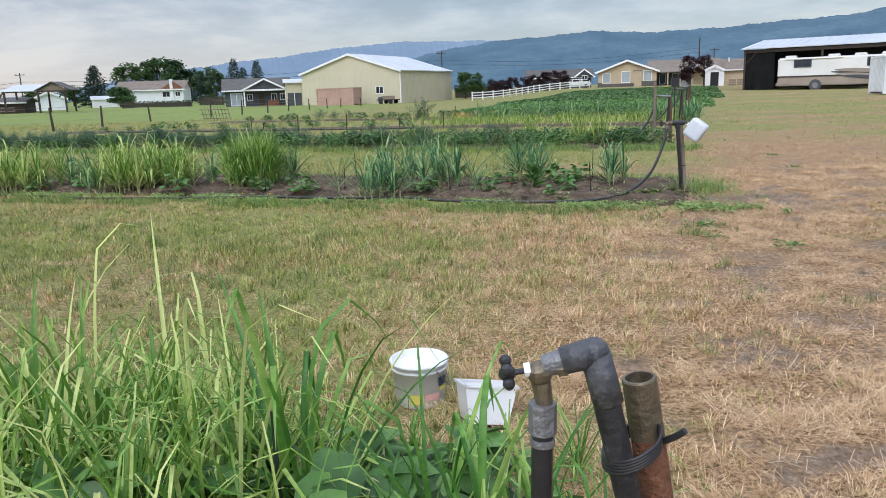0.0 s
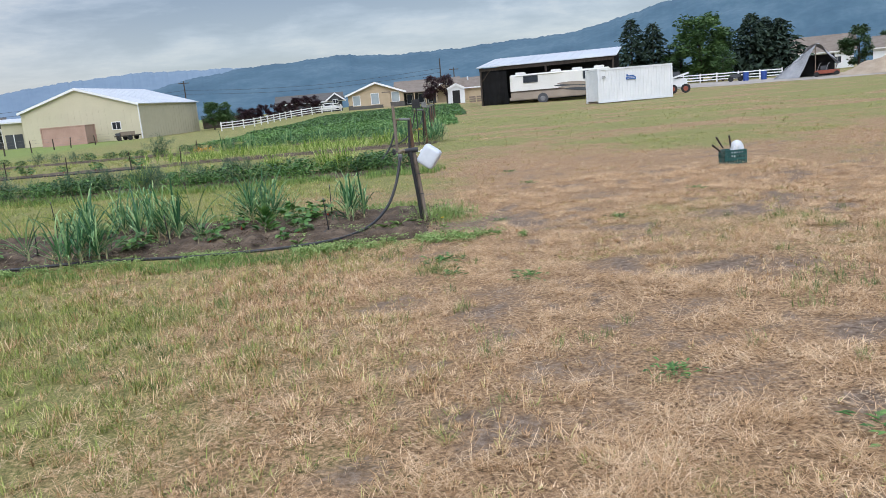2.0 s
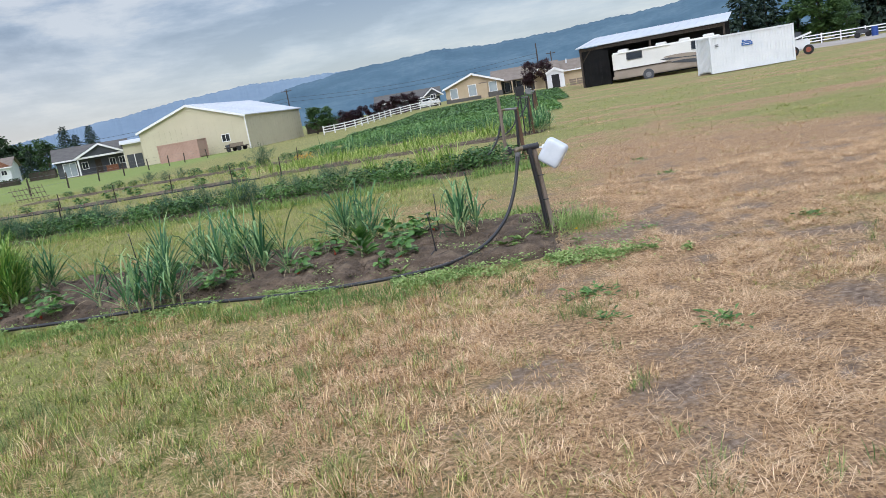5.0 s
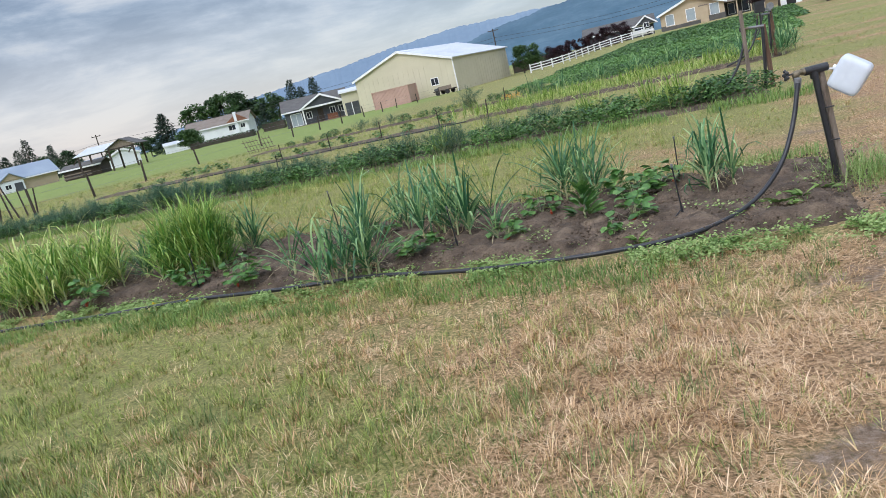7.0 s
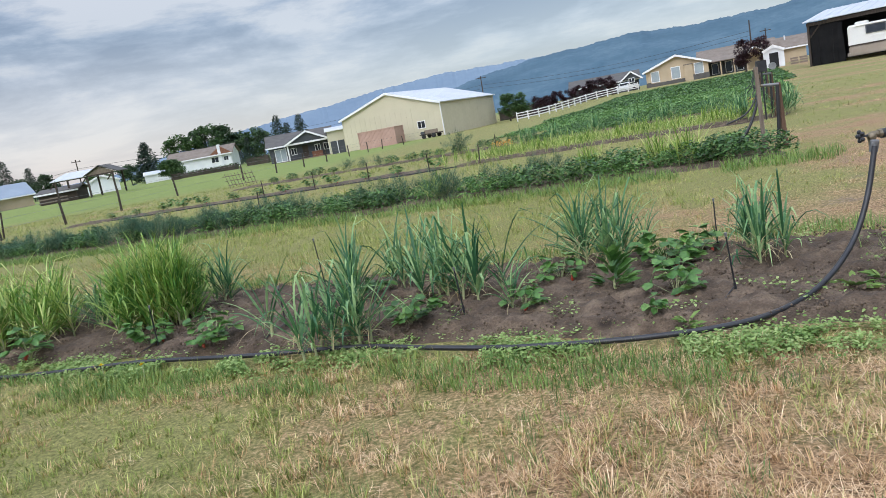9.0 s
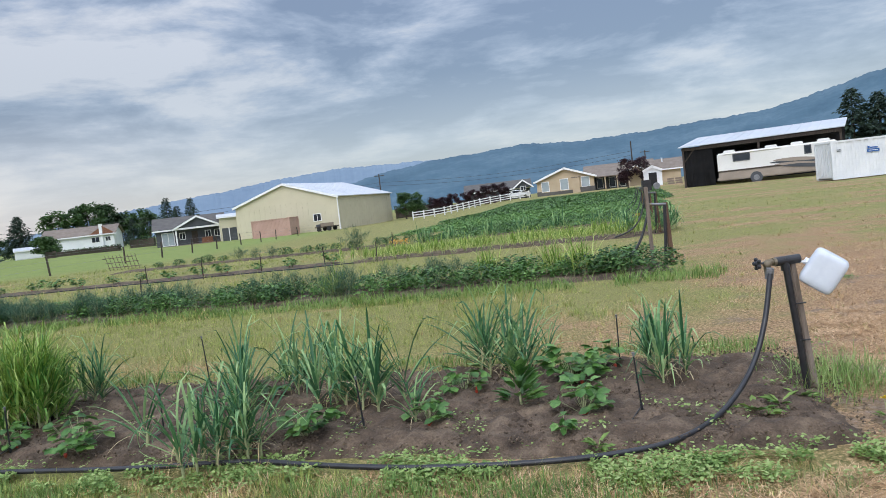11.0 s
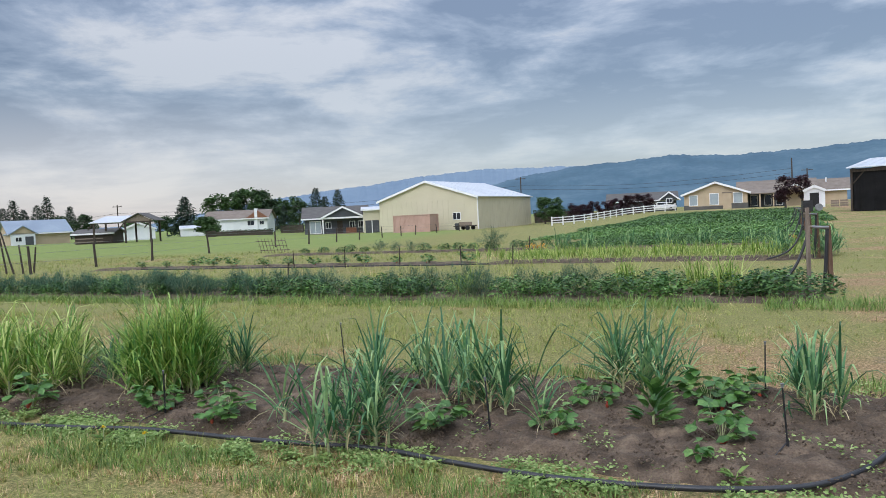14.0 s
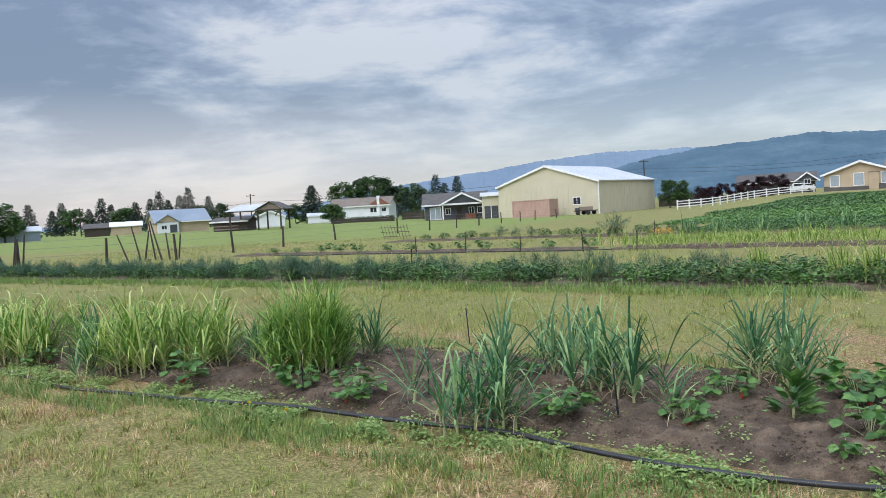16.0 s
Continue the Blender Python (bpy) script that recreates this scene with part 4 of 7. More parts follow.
for a in np.arange(-9, -22, -0.8):
    w = gp(a + rng.uniform(-0.2, 0.2), 24.1 + rng.uniform(-0.4, 0.4))
    drop_at(bn1 if rng.random() < 0.7 else fr1, w.x, w.y, rng.uniform(0, 360), rng.uniform(0.5, 0.8))
w = gp(-12.2, 23.6)
drop_at(fr1, w.x, w.y, 20, 1.3)


def crop(name, a0, a1, b0, b1, n, h, leaf, material, label, rows_gap=0.0):
    """A broad planting of low leafy crop, in rows too many to count."""
    A, B = U(a0, a1, n), U(b0, b1, n)
    if rows_gap:
        B = np.round((B - b0) / rows_gap) * rows_gap + b0 + rng.normal(0, rows_gap * 0.2, n)
    lump = np.array([noise.noise((a * 0.8, b * 0.8, 4.0)) for a, b in zip(A, B)])
    X, Y = 2.57 + 0.96 * A + 0.28 * B, 9.37 - 0.28 * A + 0.96 * B
    pos = np.stack([X, Y, gz(X, Y) + h * rng.random(n) ** 0.6 * (0.75 + 0.6 * lump) + 0.02], 1)
    v, f = leaves(pos, U(0, 6.28, n), U(-0.4, 0.6, n), rng.normal(0, 0.4, n), leaf * U(0.6, 1.3, n), leaf * 0.75 * U(0.6, 1.3, n))
    return tagged(new(name, np_mesh(name, v, f, material)), label, "crop", kind="stuff")


crop("crop_rows_near", -9.5, 0.0, 24.0, 33.0, 40000, 0.14, 0.09, m_bush, "dark green leafy crop rows in the garden", 1.5)
crop("crop_rows_middle", -13.5, 1.0, 33.0, 52.0, 50000, 0.15, 0.13, m_straw, "green strawberry crop rows in the garden", 1.9)
crop("crop_rows_far", -16.0, 2.0, 52.0, 88.0, 50000, 0.19, 0.20, m_bush, "dark green crop rows reaching towards the houses", 2.4)
lush_band("garlic_field", -9.6, 0.2, 17.4, 19.6, 5000, 0.34, "yellow-green garlic leaves of the middle rows", 0.1, m_leek_bright, 0.016)
for a in np.arange(-1.0, -9, -1.3):
    w = gp(a + rng.uniform(-0.3, 0.3), 22 + rng.uniform(-1, 1))
    drop_at(lk1, w.x, w.y, rng.uniform(0, 360), 1.1)
# orange marigolds
fl = bushy("marigold_plant", 120, 0.3, 0.4, m_orange, "bright orange flowering plant in the garden", "flowers", (0.09, 0.08))
put_first(fl, *gp(-9.9, 23.2).xy, size=0.6)
for a, b in ((-10.4, 23.4), (-0.9, 24.6)):
    drop_at(fl, *gp(a, b).xy, 40, 0.6)

# ---- water posts, hose, sticks ----
hose = new("irrigation_hose", tube([(-11.5, 12.4, 0.03), (-9, 11.5, 0.03), (-6.94, 10.70, 0.03), (-6.16, 10.38, 0.03), (-5.4, 10.0, 0.035), (-4.77, 9.92, 0.035), (-4.03, 9.77, 0.04), (-3.38, 9.63, 0.05), (-2.86, 9.60, 0.055), (-2.42, 9.49, 0.05), (-1.81, 9.31, 0.05), (-1.37, 9.22, 0.055), (-0.97, 9.14, 0.055), (-0.60, 8.95, 0.05), (-0.14, 8.75, 0.045), (0.25, 8.61, 0.05), (0.74, 8.52, 0.05), (1.1, 8.51, 0.05), (1.41, 8.56, 0.055), (1.72, 8.78, 0.07), (1.95, 8.98, 0.14), (2.14, 9.12, 0.29), (2.25, 9.19, 0.50), (2.31, 9.24, 0.66), (2.345, 9.26, 0.80)], 0.0165, 12))
hose.data.materials.append(m_poly)
tagged(hose, "black poly irrigation hose lying along the bed", "hose")
hose2 = new("irrigation_hose", tube([tuple(gp(a, 15.1 + 0.12 * math.sin(a * 1.3), 0.05)) for a in np.arange(-9, -24, -1.0)], 0.017, 8))
hose2.data.materials.append(m_poly)
tagged(hose2, "black irrigation hose lying beside a far bed", "hose")


def drip_stick(x, y, h, lean):
    e = empty("drip_stake", pose(x, y, 0.03, lean[0], lean[1], 0), "thin black micro-sprinkler stake pushed into soil", "sprinkler stake", "stakes along the bed")
    part("rod", cyl(bmesh.new(), 0.006, 0.005, h, None, 8), m_poly, e)
    bm = cyl(bmesh.new(), 0.009, 0.009, 0.05, Matrix.Translation((0, 0, 0.05)), 8)
    part("collar", bm, m_poly, e)
    part("nozzle", cyl(bmesh.new(), 0.006, 0.010, 0.025, Matrix.Translation((0, 0, h - 0.005)), 8), m_galv, e, "grey sprinkler nozzle")
    part("feed_tube", tube([(0, 0, 0.08), (-0.05, -0.03, 0.05), (-0.12, -0.12, 0.03), (-0.08, -0.25, 0.03), (0.03, -0.33, 0.02)], 0.004, 6), m_poly, e, "thin black feed tube")
    return e


for x, y, h, lean in ((-2.87, 9.95, 0.36, (4, 3)), (-4.67, 10.42, 0.36, (3, -4)), (-0.33, 9.55, 0.36, (2, -3)), (1.41, 9.10, 0.40, (2, -4)), (1.61, 10.32, 0.42, (0, 1)), (-1.77, 9.90, 0.36, (2, 2)), (-1.82, 11.3, 0.5, (1, -3)), (-7.0, 11.5, 0.45, (2, 3)), (-8.4, 11.8, 0.4, (-2, 3))):
    drip_stick(x, y, h, lean)


def ball_valve(e, m, size=1.0, handle=True):
    """A tap body with a stem and a four-lobed wheel, pointing along -x."""
    bm = bmesh.new()
    cyl(bm, 0.019, 0.019, 0.06, m @ pose(-0.06, 0, 0, 0, 90, 0), 14)
    cyl(bm, 0.026, 0.026, 0.02, m @ pose(-0.015, 0, 0, 0, 90, 0), 8)
    bmesh.ops.create_uvsphere(bm, u_segments=14, v_segments=10, radius=0.028, matrix=m @ Matrix.Translation((-0.055, 0, -0.01)))
    cyl(bm, 0.018, 0.022, 0.07, m @ pose(-0.055, 0, -0.10), 12)
    part("tap_body", bm, m_brass, e, "weathered brass tap body")
    bm = bmesh.new()
    cyl(bm, 0.007, 0.007, 0.05, m @ pose(-0.125, 0, 0.0, 0, 90, 0), 8)
    for k in range(5):
        a = k * 2 * math.pi / 5
        bmesh.ops.create_uvsphere(bm, u_segments=8, v_segments=6, radius=0.014, matrix=m @ Matrix.Translation((-0.125, 0.028 * math.cos(a), 0.028 * math.sin(a))))
    bmesh.ops.create_uvsphere(bm, u_segments=8, v_segments=6, radius=0.02, matrix=m @ Matrix.Translation((-0.125, 0, 0)))
    part("tap_handle", bm, m_poly, e, "black lobed tap handle")


def slab(sx, sy, h, m, bevel=0.006, taper=1.0):
    bm = boxes((-sx, sx, -sy, sy, 0, h), bevel=bevel)
    bm.transform(m)
    return bm


# the near post: grey wooden stake with a black riser pipe tied to it
e = empty("water_post", pose(2.57, 9.37, 0, 0, 0, 0), "weathered wooden post with black riser pipe and brass tap", "water post", "water posts along the beds")
part("wooden_stake", slab(0.02, 0.035, 0.90, pose(0.055, -0.005, -0.05, -1, -5.5, 0)), m_wood, e, "grey weathered wooden stake")
part("riser_pipe", tube([(-0.005, -0.03, -0.03), (-0.03, -0.03, 0.3), (-0.06, -0.03, 0.6), (-0.085, -0.03, 0.86)], 0.021, 12, False), m_poly, e, "black poly riser pipe")
bm = bmesh.new()
cyl(bm, 0.028, 0.028, 0.08, pose(-0.083, -0.03, 0.80, 0, -5, 0), 16)
cyl(bm, 0.030, 0.030, 0.16, pose(-0.15, -0.03, 0.86, 0, 88, 0), 16)
part("tee_fitting", bm, m_poly, e, "black plastic tee fitting")
ball_valve(e, pose(-0.16, -0.05, 0.865, 0, 0, 8))
part("hose_coupling", cyl(bmesh.new(), 0.025, 0.025, 0.07, pose(-0.225, -0.09, 0.765, 8, 6, 0), 12), m_galv, e, "grey hose coupling")
for z in (0.34, 0.58):
    part("strap", cyl(bmesh.new(), 0.005, 0.005, 0.07, pose(-0.055 * z - 0.02, -0.05, z, 0, 90, 0), 6), m_poly, e, "black pipe strap")

# the white jug pushed over the post's top
e = empty("plastic_jug", pose(2.70, 9.28, 0.775, 0, 35, -29), "white plastic jug hung from the water post by string", "jug")
bm = bmesh.new()
bmesh.ops.create_uvsphere(bm, u_segments=40, v_segments=24, radius=1.0)
for w in bm.verts:
    k = 1.0 / (abs(w.co.x) ** 7 + abs(w.co.y) ** 7 + abs(w.co.z) ** 7) ** (1 / 7)
    w.co = (w.co.x * k * 0.108, w.co.y * k * 0.075, w.co.z * k * 0.122)
jb = part("jug_body", bm, mat("hazy_white_jug_plastic", [(0.56, 0.60, 0.66), (0.66, 0.70, 0.75)], 0.35, 6, 30, 0.05), e)
for p in jb.data.polygons:
    p.use_smooth = True
part("neck", cyl(bmesh.new(), 0.022, 0.022, 0.03, pose(-0.10, 0.03, 0.0, 0, -90, 0), 14), m_pail, e, "short white neck")
for k in (-0.03, 0.03):
    part("string", tube([(-0.10, k, 0.01), (-0.16, k * 0.8, -0.03), (-0.235, 0.04 + k * 0.3, -0.065)], 0.004, 6), m_trim, e, "white string")


def far_post(b, a=-0.3, h=1.1, lean=2):
    w = gp(a, b)
    e = empty("water_post", pose(w.x, w.y, float(gz(w.x, w.y))), "reddish brown square post with black riser pipe and tap", "water post", "water posts along the beds")
    part("wooden_post", slab(0.034, 0.034, h, pose(0, 0, -0.05, 0, -lean, 0)), m_rustwood, e, "reddish brown square post")
    part("riser_pipe", tube([(-0.14, -0.06, -0.02), (-0.10, -0.07, 0.5), (-0.07, -0.07, h - 0.1)], 0.028, 10, False), m_poly, e, "black riser pipe")
    part("arm_pipe", tube([(-0.05, -0.07, h - 0.08), (-0.30, -0.07, h - 0.06)], 0.024, 8, False), m_galv, e, "grey arm pipe")
    ball_valve(e, pose(-0.30, -0.07, h - 0.06))
    part("feed_hose", tube([(-0.36, -0.07, h - 0.15), (-0.42, -0.1, 0.75), (-0.62, -0.15, 0.35), (-0.95, -0.2, 0.12), (-1.3, -0.2, 0.05)], 0.022, 10), m_poly, e, "black feed hose")
    return e


far_post(7.95, -0.40, 1.12)
for b, a, h in ((15.8, -0.30, 1.2), (24.0, -0.25, 1.2), (32.0, -0.3, 1.2), (40.0, -0.3, 1.2)):
    far_post(b, a, h)
st = new("garden_stake", None)
st.matrix_world = pose(3.94, 16.66, -0.05, 0, 0, 6)
part("stake_board", slab(0.03, 0.016, 1.42, pose(0, 0, 0, 0, -0.5, 0)), m_wood, st)
tagged(st, "tall thin weathered wooden stake beside a water post", "stake")
e = empty("control_box", pose(*gp(-0.55, 15.4, 1.2)), "small black irrigation control box on a post", "control box")
part("housing", boxes((-0.12, 0.12, -0.07, 0.07, 0, 0.28), bevel=0.012), m_poly, e)
part("mast", cyl(bmesh.new(), 0.02, 0.02, 1.2, Matrix.Translation((0, 0, -1.2)), 10), m_poly, e)
part("gauge", cyl(bmesh.new(), 0.09, 0.09, 0.04, pose(0.24, -0.08, 0.10, 90, 0, 0), 16), m_galv, e, "grey round gauge")

# ---- standpipe, buckets, foreground row ----
e = empty("standpipe", pose(0.21, 0.945, 0.408) @ Matrix.Scale(0.7, 4), "black and rusty irrigation standpipe with brass tap", "standpipe")


def hollow_pipe(r, wall, length, m, seg=28):
    """An open-ended pipe with a wall and a bore."""
    bm = bmesh.new()
    rings = [[bm.verts.new(m @ Vector((q * math.cos(2 * math.pi * i / seg), q * math.sin(2 * math.pi * i / seg), z))) for i in range(seg)] for q, z in ((r, 0), (r, length - 0.003), (r - 0.002, length), (r - wall, length), (r - wall, 0))]
    for a, b in zip(rings, rings[1:] + rings[:1]):
        for i in range(seg):
            bm.faces.new((a[i], a[(i + 1) % seg], b[(i + 1) % seg], b[i]))
    bmesh.ops.recalc_face_normals(bm, faces=bm.faces)
    return bm


part("rusty_pipe", hollow_pipe(0.0335, 0.007, 1.33, pose(0.245, 0.03, -0.63, 0, -9, 0)), m_rust, e, "open rusty steel pipe")
part("bare_pipe_end", hollow_pipe(0.034, 0.007, 0.125, pose(0.0388, 0.03, 0.672, 0, -9, 0)), m_brass, e, "paler worn open pipe end")
part("leaning_pipe", tube([(0.16, -0.02, -0.62), (0.03, -0.025, 0.4), (-0.035, -0.035, 0.69), (-0.068, -0.04, 0.83)], 0.026, 16, False), m_scuffed, e, "black poly pipe")
bm = bmesh.new()
cyl(bm, 0.029, 0.029, 0.10, pose(-0.052, -0.04, 0.775, 0, -15, 0), 24)
bmesh.ops.create_uvsphere(bm, u_segments=18, v_segments=12, radius=0.0295, matrix=Matrix.Translation((-0.08, -0.04, 0.873)))
cyl(bm, 0.029, 0.026, 0.062, pose(-0.08, -0.04, 0.873, 0, -104, 0), 24)
ob = part("elbow", bm, m_elbow, e, "grey-black plastic elbow")
for p in ob.data.polygons:
    p.use_smooth = True
part("reducer", cyl(bmesh.new(), 0.023, 0.019, 0.04, pose(-0.136, -0.04, 0.859, 0, -104, 0), 16), m_galv, e, "grey reducer")
ball_valve(e, pose(-0.135, -0.04, 0.850, 0, -8, 0) @ Matrix.Scale(0.85, 4))
part("white_tape", cyl(bmesh.new(), 0.014, 0.014, 0.012, pose(-0.197, -0.04, 0.842, 0, -98, 0), 10), m_trim, e, "white thread tape")
part("coupling", cyl(bmesh.new(), 0.027, 0.027, 0.06, pose(-0.175, -0.04, 0.715), 8), m_galv, e, "grey hexagonal coupling")
part("clamp", cyl(bmesh.new(), 0.024, 0.024, 0.014, pose(-0.175, -0.04, 0.69), 14), m_galv, e, "steel hose clamp")
part("drop_hose", tube([(-0.175, -0.04, 0.73), (-0.178, -0.035, 0.5), (-0.18, -0.02, 0.0), (-0.18, 0.0, -0.62)], 0.021, 14), m_poly, e, "black drop hose")
for k in range(5):
    part("wire_wrap", tube([(-0.02 + 0.05 * math.cos(t) * 1.1 + 0.02, -0.01 + 0.065 * math.sin(t), 0.655 + 0.006 * k + 0.028 * math.cos(t)) for t in np.linspace(0, 6.28, 14)], 0.004, 6), m_poly, e, "black wire wrap")
part("wire_tail", tube([(0.05, 0.0, 0.67), (0.08, -0.02, 0.69), (0.095, -0.03, 0.71)], 0.007, 8), m_poly, e, "twisted wire tail")


def pail(name, m, label, stickers):
    e = empty(name, m, label, "bucket")
    bm = bmesh.new()
    seg = 36
    prof = [(r * 0.87, z * 0.70) for r, z in [(0.118, 0.0), (0.122, 0.012), (0.143, 0.335), (0.150, 0.337), (0.152, 0.350), (0.146, 0.362), (0.138, 0.362), (0.136, 0.345), (0.116, 0.012), (0.0, 0.010)]]
    rings = [[bm.verts.new((r * math.cos(2 * math.pi * i / seg), r * math.sin(2 * math.pi * i / seg), z)) for i in range(seg)] for r, z in prof[:-1]]
    for q, w in zip(rings, rings[1:]):
        for i in range(seg):
            bm.faces.new((q[i], q[(i + 1) % seg], w[(i + 1) % seg], w[i]))
    bm.faces.new(rings[0][::-1])
    bm.faces.new(rings[-1])
    bmesh.ops.recalc_face_normals(bm, faces=bm.faces)
    ob = part("shell", bm, m_pail, e)
    for p in ob.data.polygons:
        p.use_smooth = len(p.vertices) == 4
    part("rib", cyl(bmesh.new(), 0.1265, 0.1265, 0.008, Matrix.Translation((0, 0, 0.205)), 36), m_pail, e)
    part("handle", tube([(0.131 * math.cos(a), 0.131 * math.sin(a), 0.22 - 0.12 * math.sin((a + 0.9) / 1.8 * math.pi)) for a in np.linspace(-0.9, 0.9, 12)], 0.003, 6), m_galv, e, "thin wire handle")
    for (a0, a1, z0, z1, mm, lab) in stickers:
        bm = bmesh.new()
        k = 8
        lo, hi = [], []
        for i in range(k + 1):
            a = a0 + (a1 - a0) * i / k
            for z, row in ((z0, lo), (z1, hi)):
                r = 0.1095 + 0.0185 * z / 0.235
                row.append(bm.verts.new((r * math.cos(a), r * math.sin(a), z)))
        for i in range(k):
            bm.faces.new((lo[i], lo[i + 1], hi[i + 1], hi[i]))
        part("sticker", bm, mm, e, lab)
    return e


m_stk_y = mat("yellow_label", [(0.70, 0.58, 0.10), (0.80, 0.70, 0.18)], 0.5, 5, 20, 0)
m_stk_n = mat("navy_label", [(0.02, 0.035, 0.08), (0.04, 0.06, 0.12)], 0.5, 5, 20, 0)
m_stk_p = mat("pink_label", [(0.72, 0.35, 0.35), (0.80, 0.45, 0.42)], 0.5, 5, 20, 0)
pail("bucket", pose(-0.265, 3.10, 0, 0, 0, 0) @ Matrix.Diagonal((1, 1, 0.8, 1)), "white plastic bucket with yellow and navy stickers on grass", ((-1.9, -1.35, 0.03, 0.09, m_stk_y, "yellow label"), (-1.3, -0.7, 0.05, 0.09, m_stk_p, "pink label"), (-0.75, -0.3, 0.125, 0.175, m_stk_n, "navy label"), (-0.7, -0.35, 0.095, 0.12, m_stk_y, "yellow label")))
# square white tub beside it, tipped a little
e = empty("plastic_tub", pose(0.015, 2.86, 0.012, -14, 8, 12) @ Matrix.Diagonal((0.8, 0.85, 0.58, 1)), "white square plastic tub tipped on the grass", "tub")
bm = prism([(-0.10, 0), (0.10, 0), (0.135, 0.26), (0.125, 0.26), (0.092, 0.012), (-0.092, 0.012), (-0.125, 0.26), (-0.135, 0.26)], -0.10, 0.10)
part("tub_sides", bm, m_pail, e)
for s in (-1, 1):
    part("tub_end", prism([(-0.10, 0), (0.10, 0), (0.135, 0.26), (-0.135, 0.26)], s * 0.10, s * 0.108), m_pail, e)
part("tub_rim", boxes((-0.145, 0.145, -0.118, -0.10, 0.25, 0.268), (-0.145, 0.145, 0.10, 0.118, 0.25, 0.268), (-0.145, -0.127, -0.118, 0.118, 0.25, 0.268), (0.127, 0.145, -0.118, 0.118, 0.25, 0.268)), m_pail, e)

# near row of garlic and strawberries at the start of the walk
fg = leek("garlic_clump", 13, 0.19, 0.78, m_garlic, "tall yellow-green garlic with drooping pale leaf tips", "garlic plant", thick=0.018, per=10, dry=7, lean=0.9, broken=0.75)
fg2 = leek("garlic_clump", 4, 0.08, 0.84, m_garlic_dark, "tall green garlic with long arching leaves", "garlic plant", thick=0.026, per=7, dry=4, lean=0.7, broken=0.6)
put_first(fg, -1.15, 1.95, 20, z=0)
put_first(fg2, -0.48, 1.95, 20, z=0)
for proto, x, y, t, s in ((fg, -0.85, 1.75, 140, 0.95), (fg, -1.45, 2.2, 220, 1.0), (fg, -0.75, 2.1, 280, 0.85), (fg, -1.75, 1.9, 80, 0.95), (fg, -1.35, 1.6, 10, 0.85), (fg, -1.0, 2.2, 100, 0.9), (fg2, -0.15, 1.75, 150, 0.78), (fg2, 0.03, 1.62, 60, 0.85), (fg, -2.2, 2.2, 200, 0.95), (fg, -2.4, 2.4, 200, 0.95), (fg2, 0.13, 1.75, 250, 0.62), (fg, -2.0, 2.35, 30, 0.9), (fg, -1.65, 1.5, 300, 0.85), (fg, -0.75, 1.6, 20, 0.8), (fg2, 0.3, 1.7, 100, 0.55), (fg2, -0.22, 2.36, 40, 0.36), (fg2, 0.06, 2.30, 190, 0.34), (fg2, 0.34, 2.34, 280, 0.38), (fg, -0.52, 2.40, 90, 0.42), (fg, -0.85, 2.46, 10, 0.5), (fg, -1.2, 2.6, 200, 0.55)):
    drop_at(proto, x, y, t, s, z=0.0)
for x, y, s in ((-0.55, 1.75, 1.5), (-0.95, 1.5, 1.5), (-0.3, 1.95, 1.3), (-1.4, 1.9, 1.4), (-0.15, 2.1, 1.1), (-0.75, 1.9, 1.4), (-1.2, 1.6, 1.5), (-1.8, 1.7, 1.4), (-0.4, 1.55, 1.2), (0.28, 1.85, 0.8), (-0.55, 2.2, 0.9), (-0.2, 2.2, 0.8), (-0.85, 2.3, 1.0), (-1.15, 2.3, 1.1), (0.08, 2.1, 0.75)):
    drop_at(sb1, x, y, rng.uniform(0, 360), s * 1.08, z=0.0)
st2 = new("marker_stake", None)
st2.matrix_world = pose(-0.52, 1.72, 0)
part("rod", cyl(bmesh.new(), 0.007, 0.006, 0.58, None, 8), m_poly, st2)
tagged(st2, "thin black stake among the garlic leaves", "stake")

# ---- harvest basket on the dry grass ----
m_teal = mat("teal_plastic", [(0.012, 0.07, 0.065), (0.025, 0.11, 0.10)], 0.45, 4, 20, 0.05)
e = empty("plastic_basket", pose(8.25, 11.1, 0, 0, 0, -12) @ Matrix.Scale(0.86, 4), "teal plastic basket with garden things on dry grass", "basket")
for s in (-1, 1):
    sl = []
    for z in (0.0, 0.085, 0.17, 0.235):
        sl.append((-0.20, 0.20, s * 0.14 - 0.006, s * 0.14 + 0.006, z, z + 0.035))
    for x in np.linspace(-0.197, 0.197, 9):
        sl.append((x - 0.012, x + 0.012, s * 0.14 - 0.005, s * 0.14 + 0.005, 0.03, 0.24))
    part("long_side", boxes(*sl), m_teal, e)
    sl = []
    for z in (0.0, 0.085, 0.17, 0.235):
        sl.append((s * 0.20 - 0.006, s * 0.20 + 0.006, -0.14, 0.14, z, z + 0.035))
    for y in np.linspace(-0.13, 0.13, 6):
        sl.append((s * 0.20 - 0.005, s * 0.20 + 0.005, y - 0.012, y + 0.012, 0.03, 0.24))
    part("short_side", boxes(*sl), m_teal, e)
part("base", boxes((-0.2, 0.2, -0.14, 0.14, 0.0, 0.012)), m_teal, e)
e = empty("white_jug", pose(8.33, 11.1, 0.16) @ Matrix.Scale(0.9, 4), "rounded white jug standing in the teal basket", "jug")
bm = bmesh.new()
bmesh.ops.create_uvsphere(bm, u_segments=24, v_segments=16, radius=0.12, matrix=Matrix.Translation((0, 0, 0.10)) @ Matrix.Diagonal((1, 1, 1.15, 1)))
ob = part("jug_body", bm, m_jug, e)
for p in ob.data.polygons:
    p.use_smooth = True
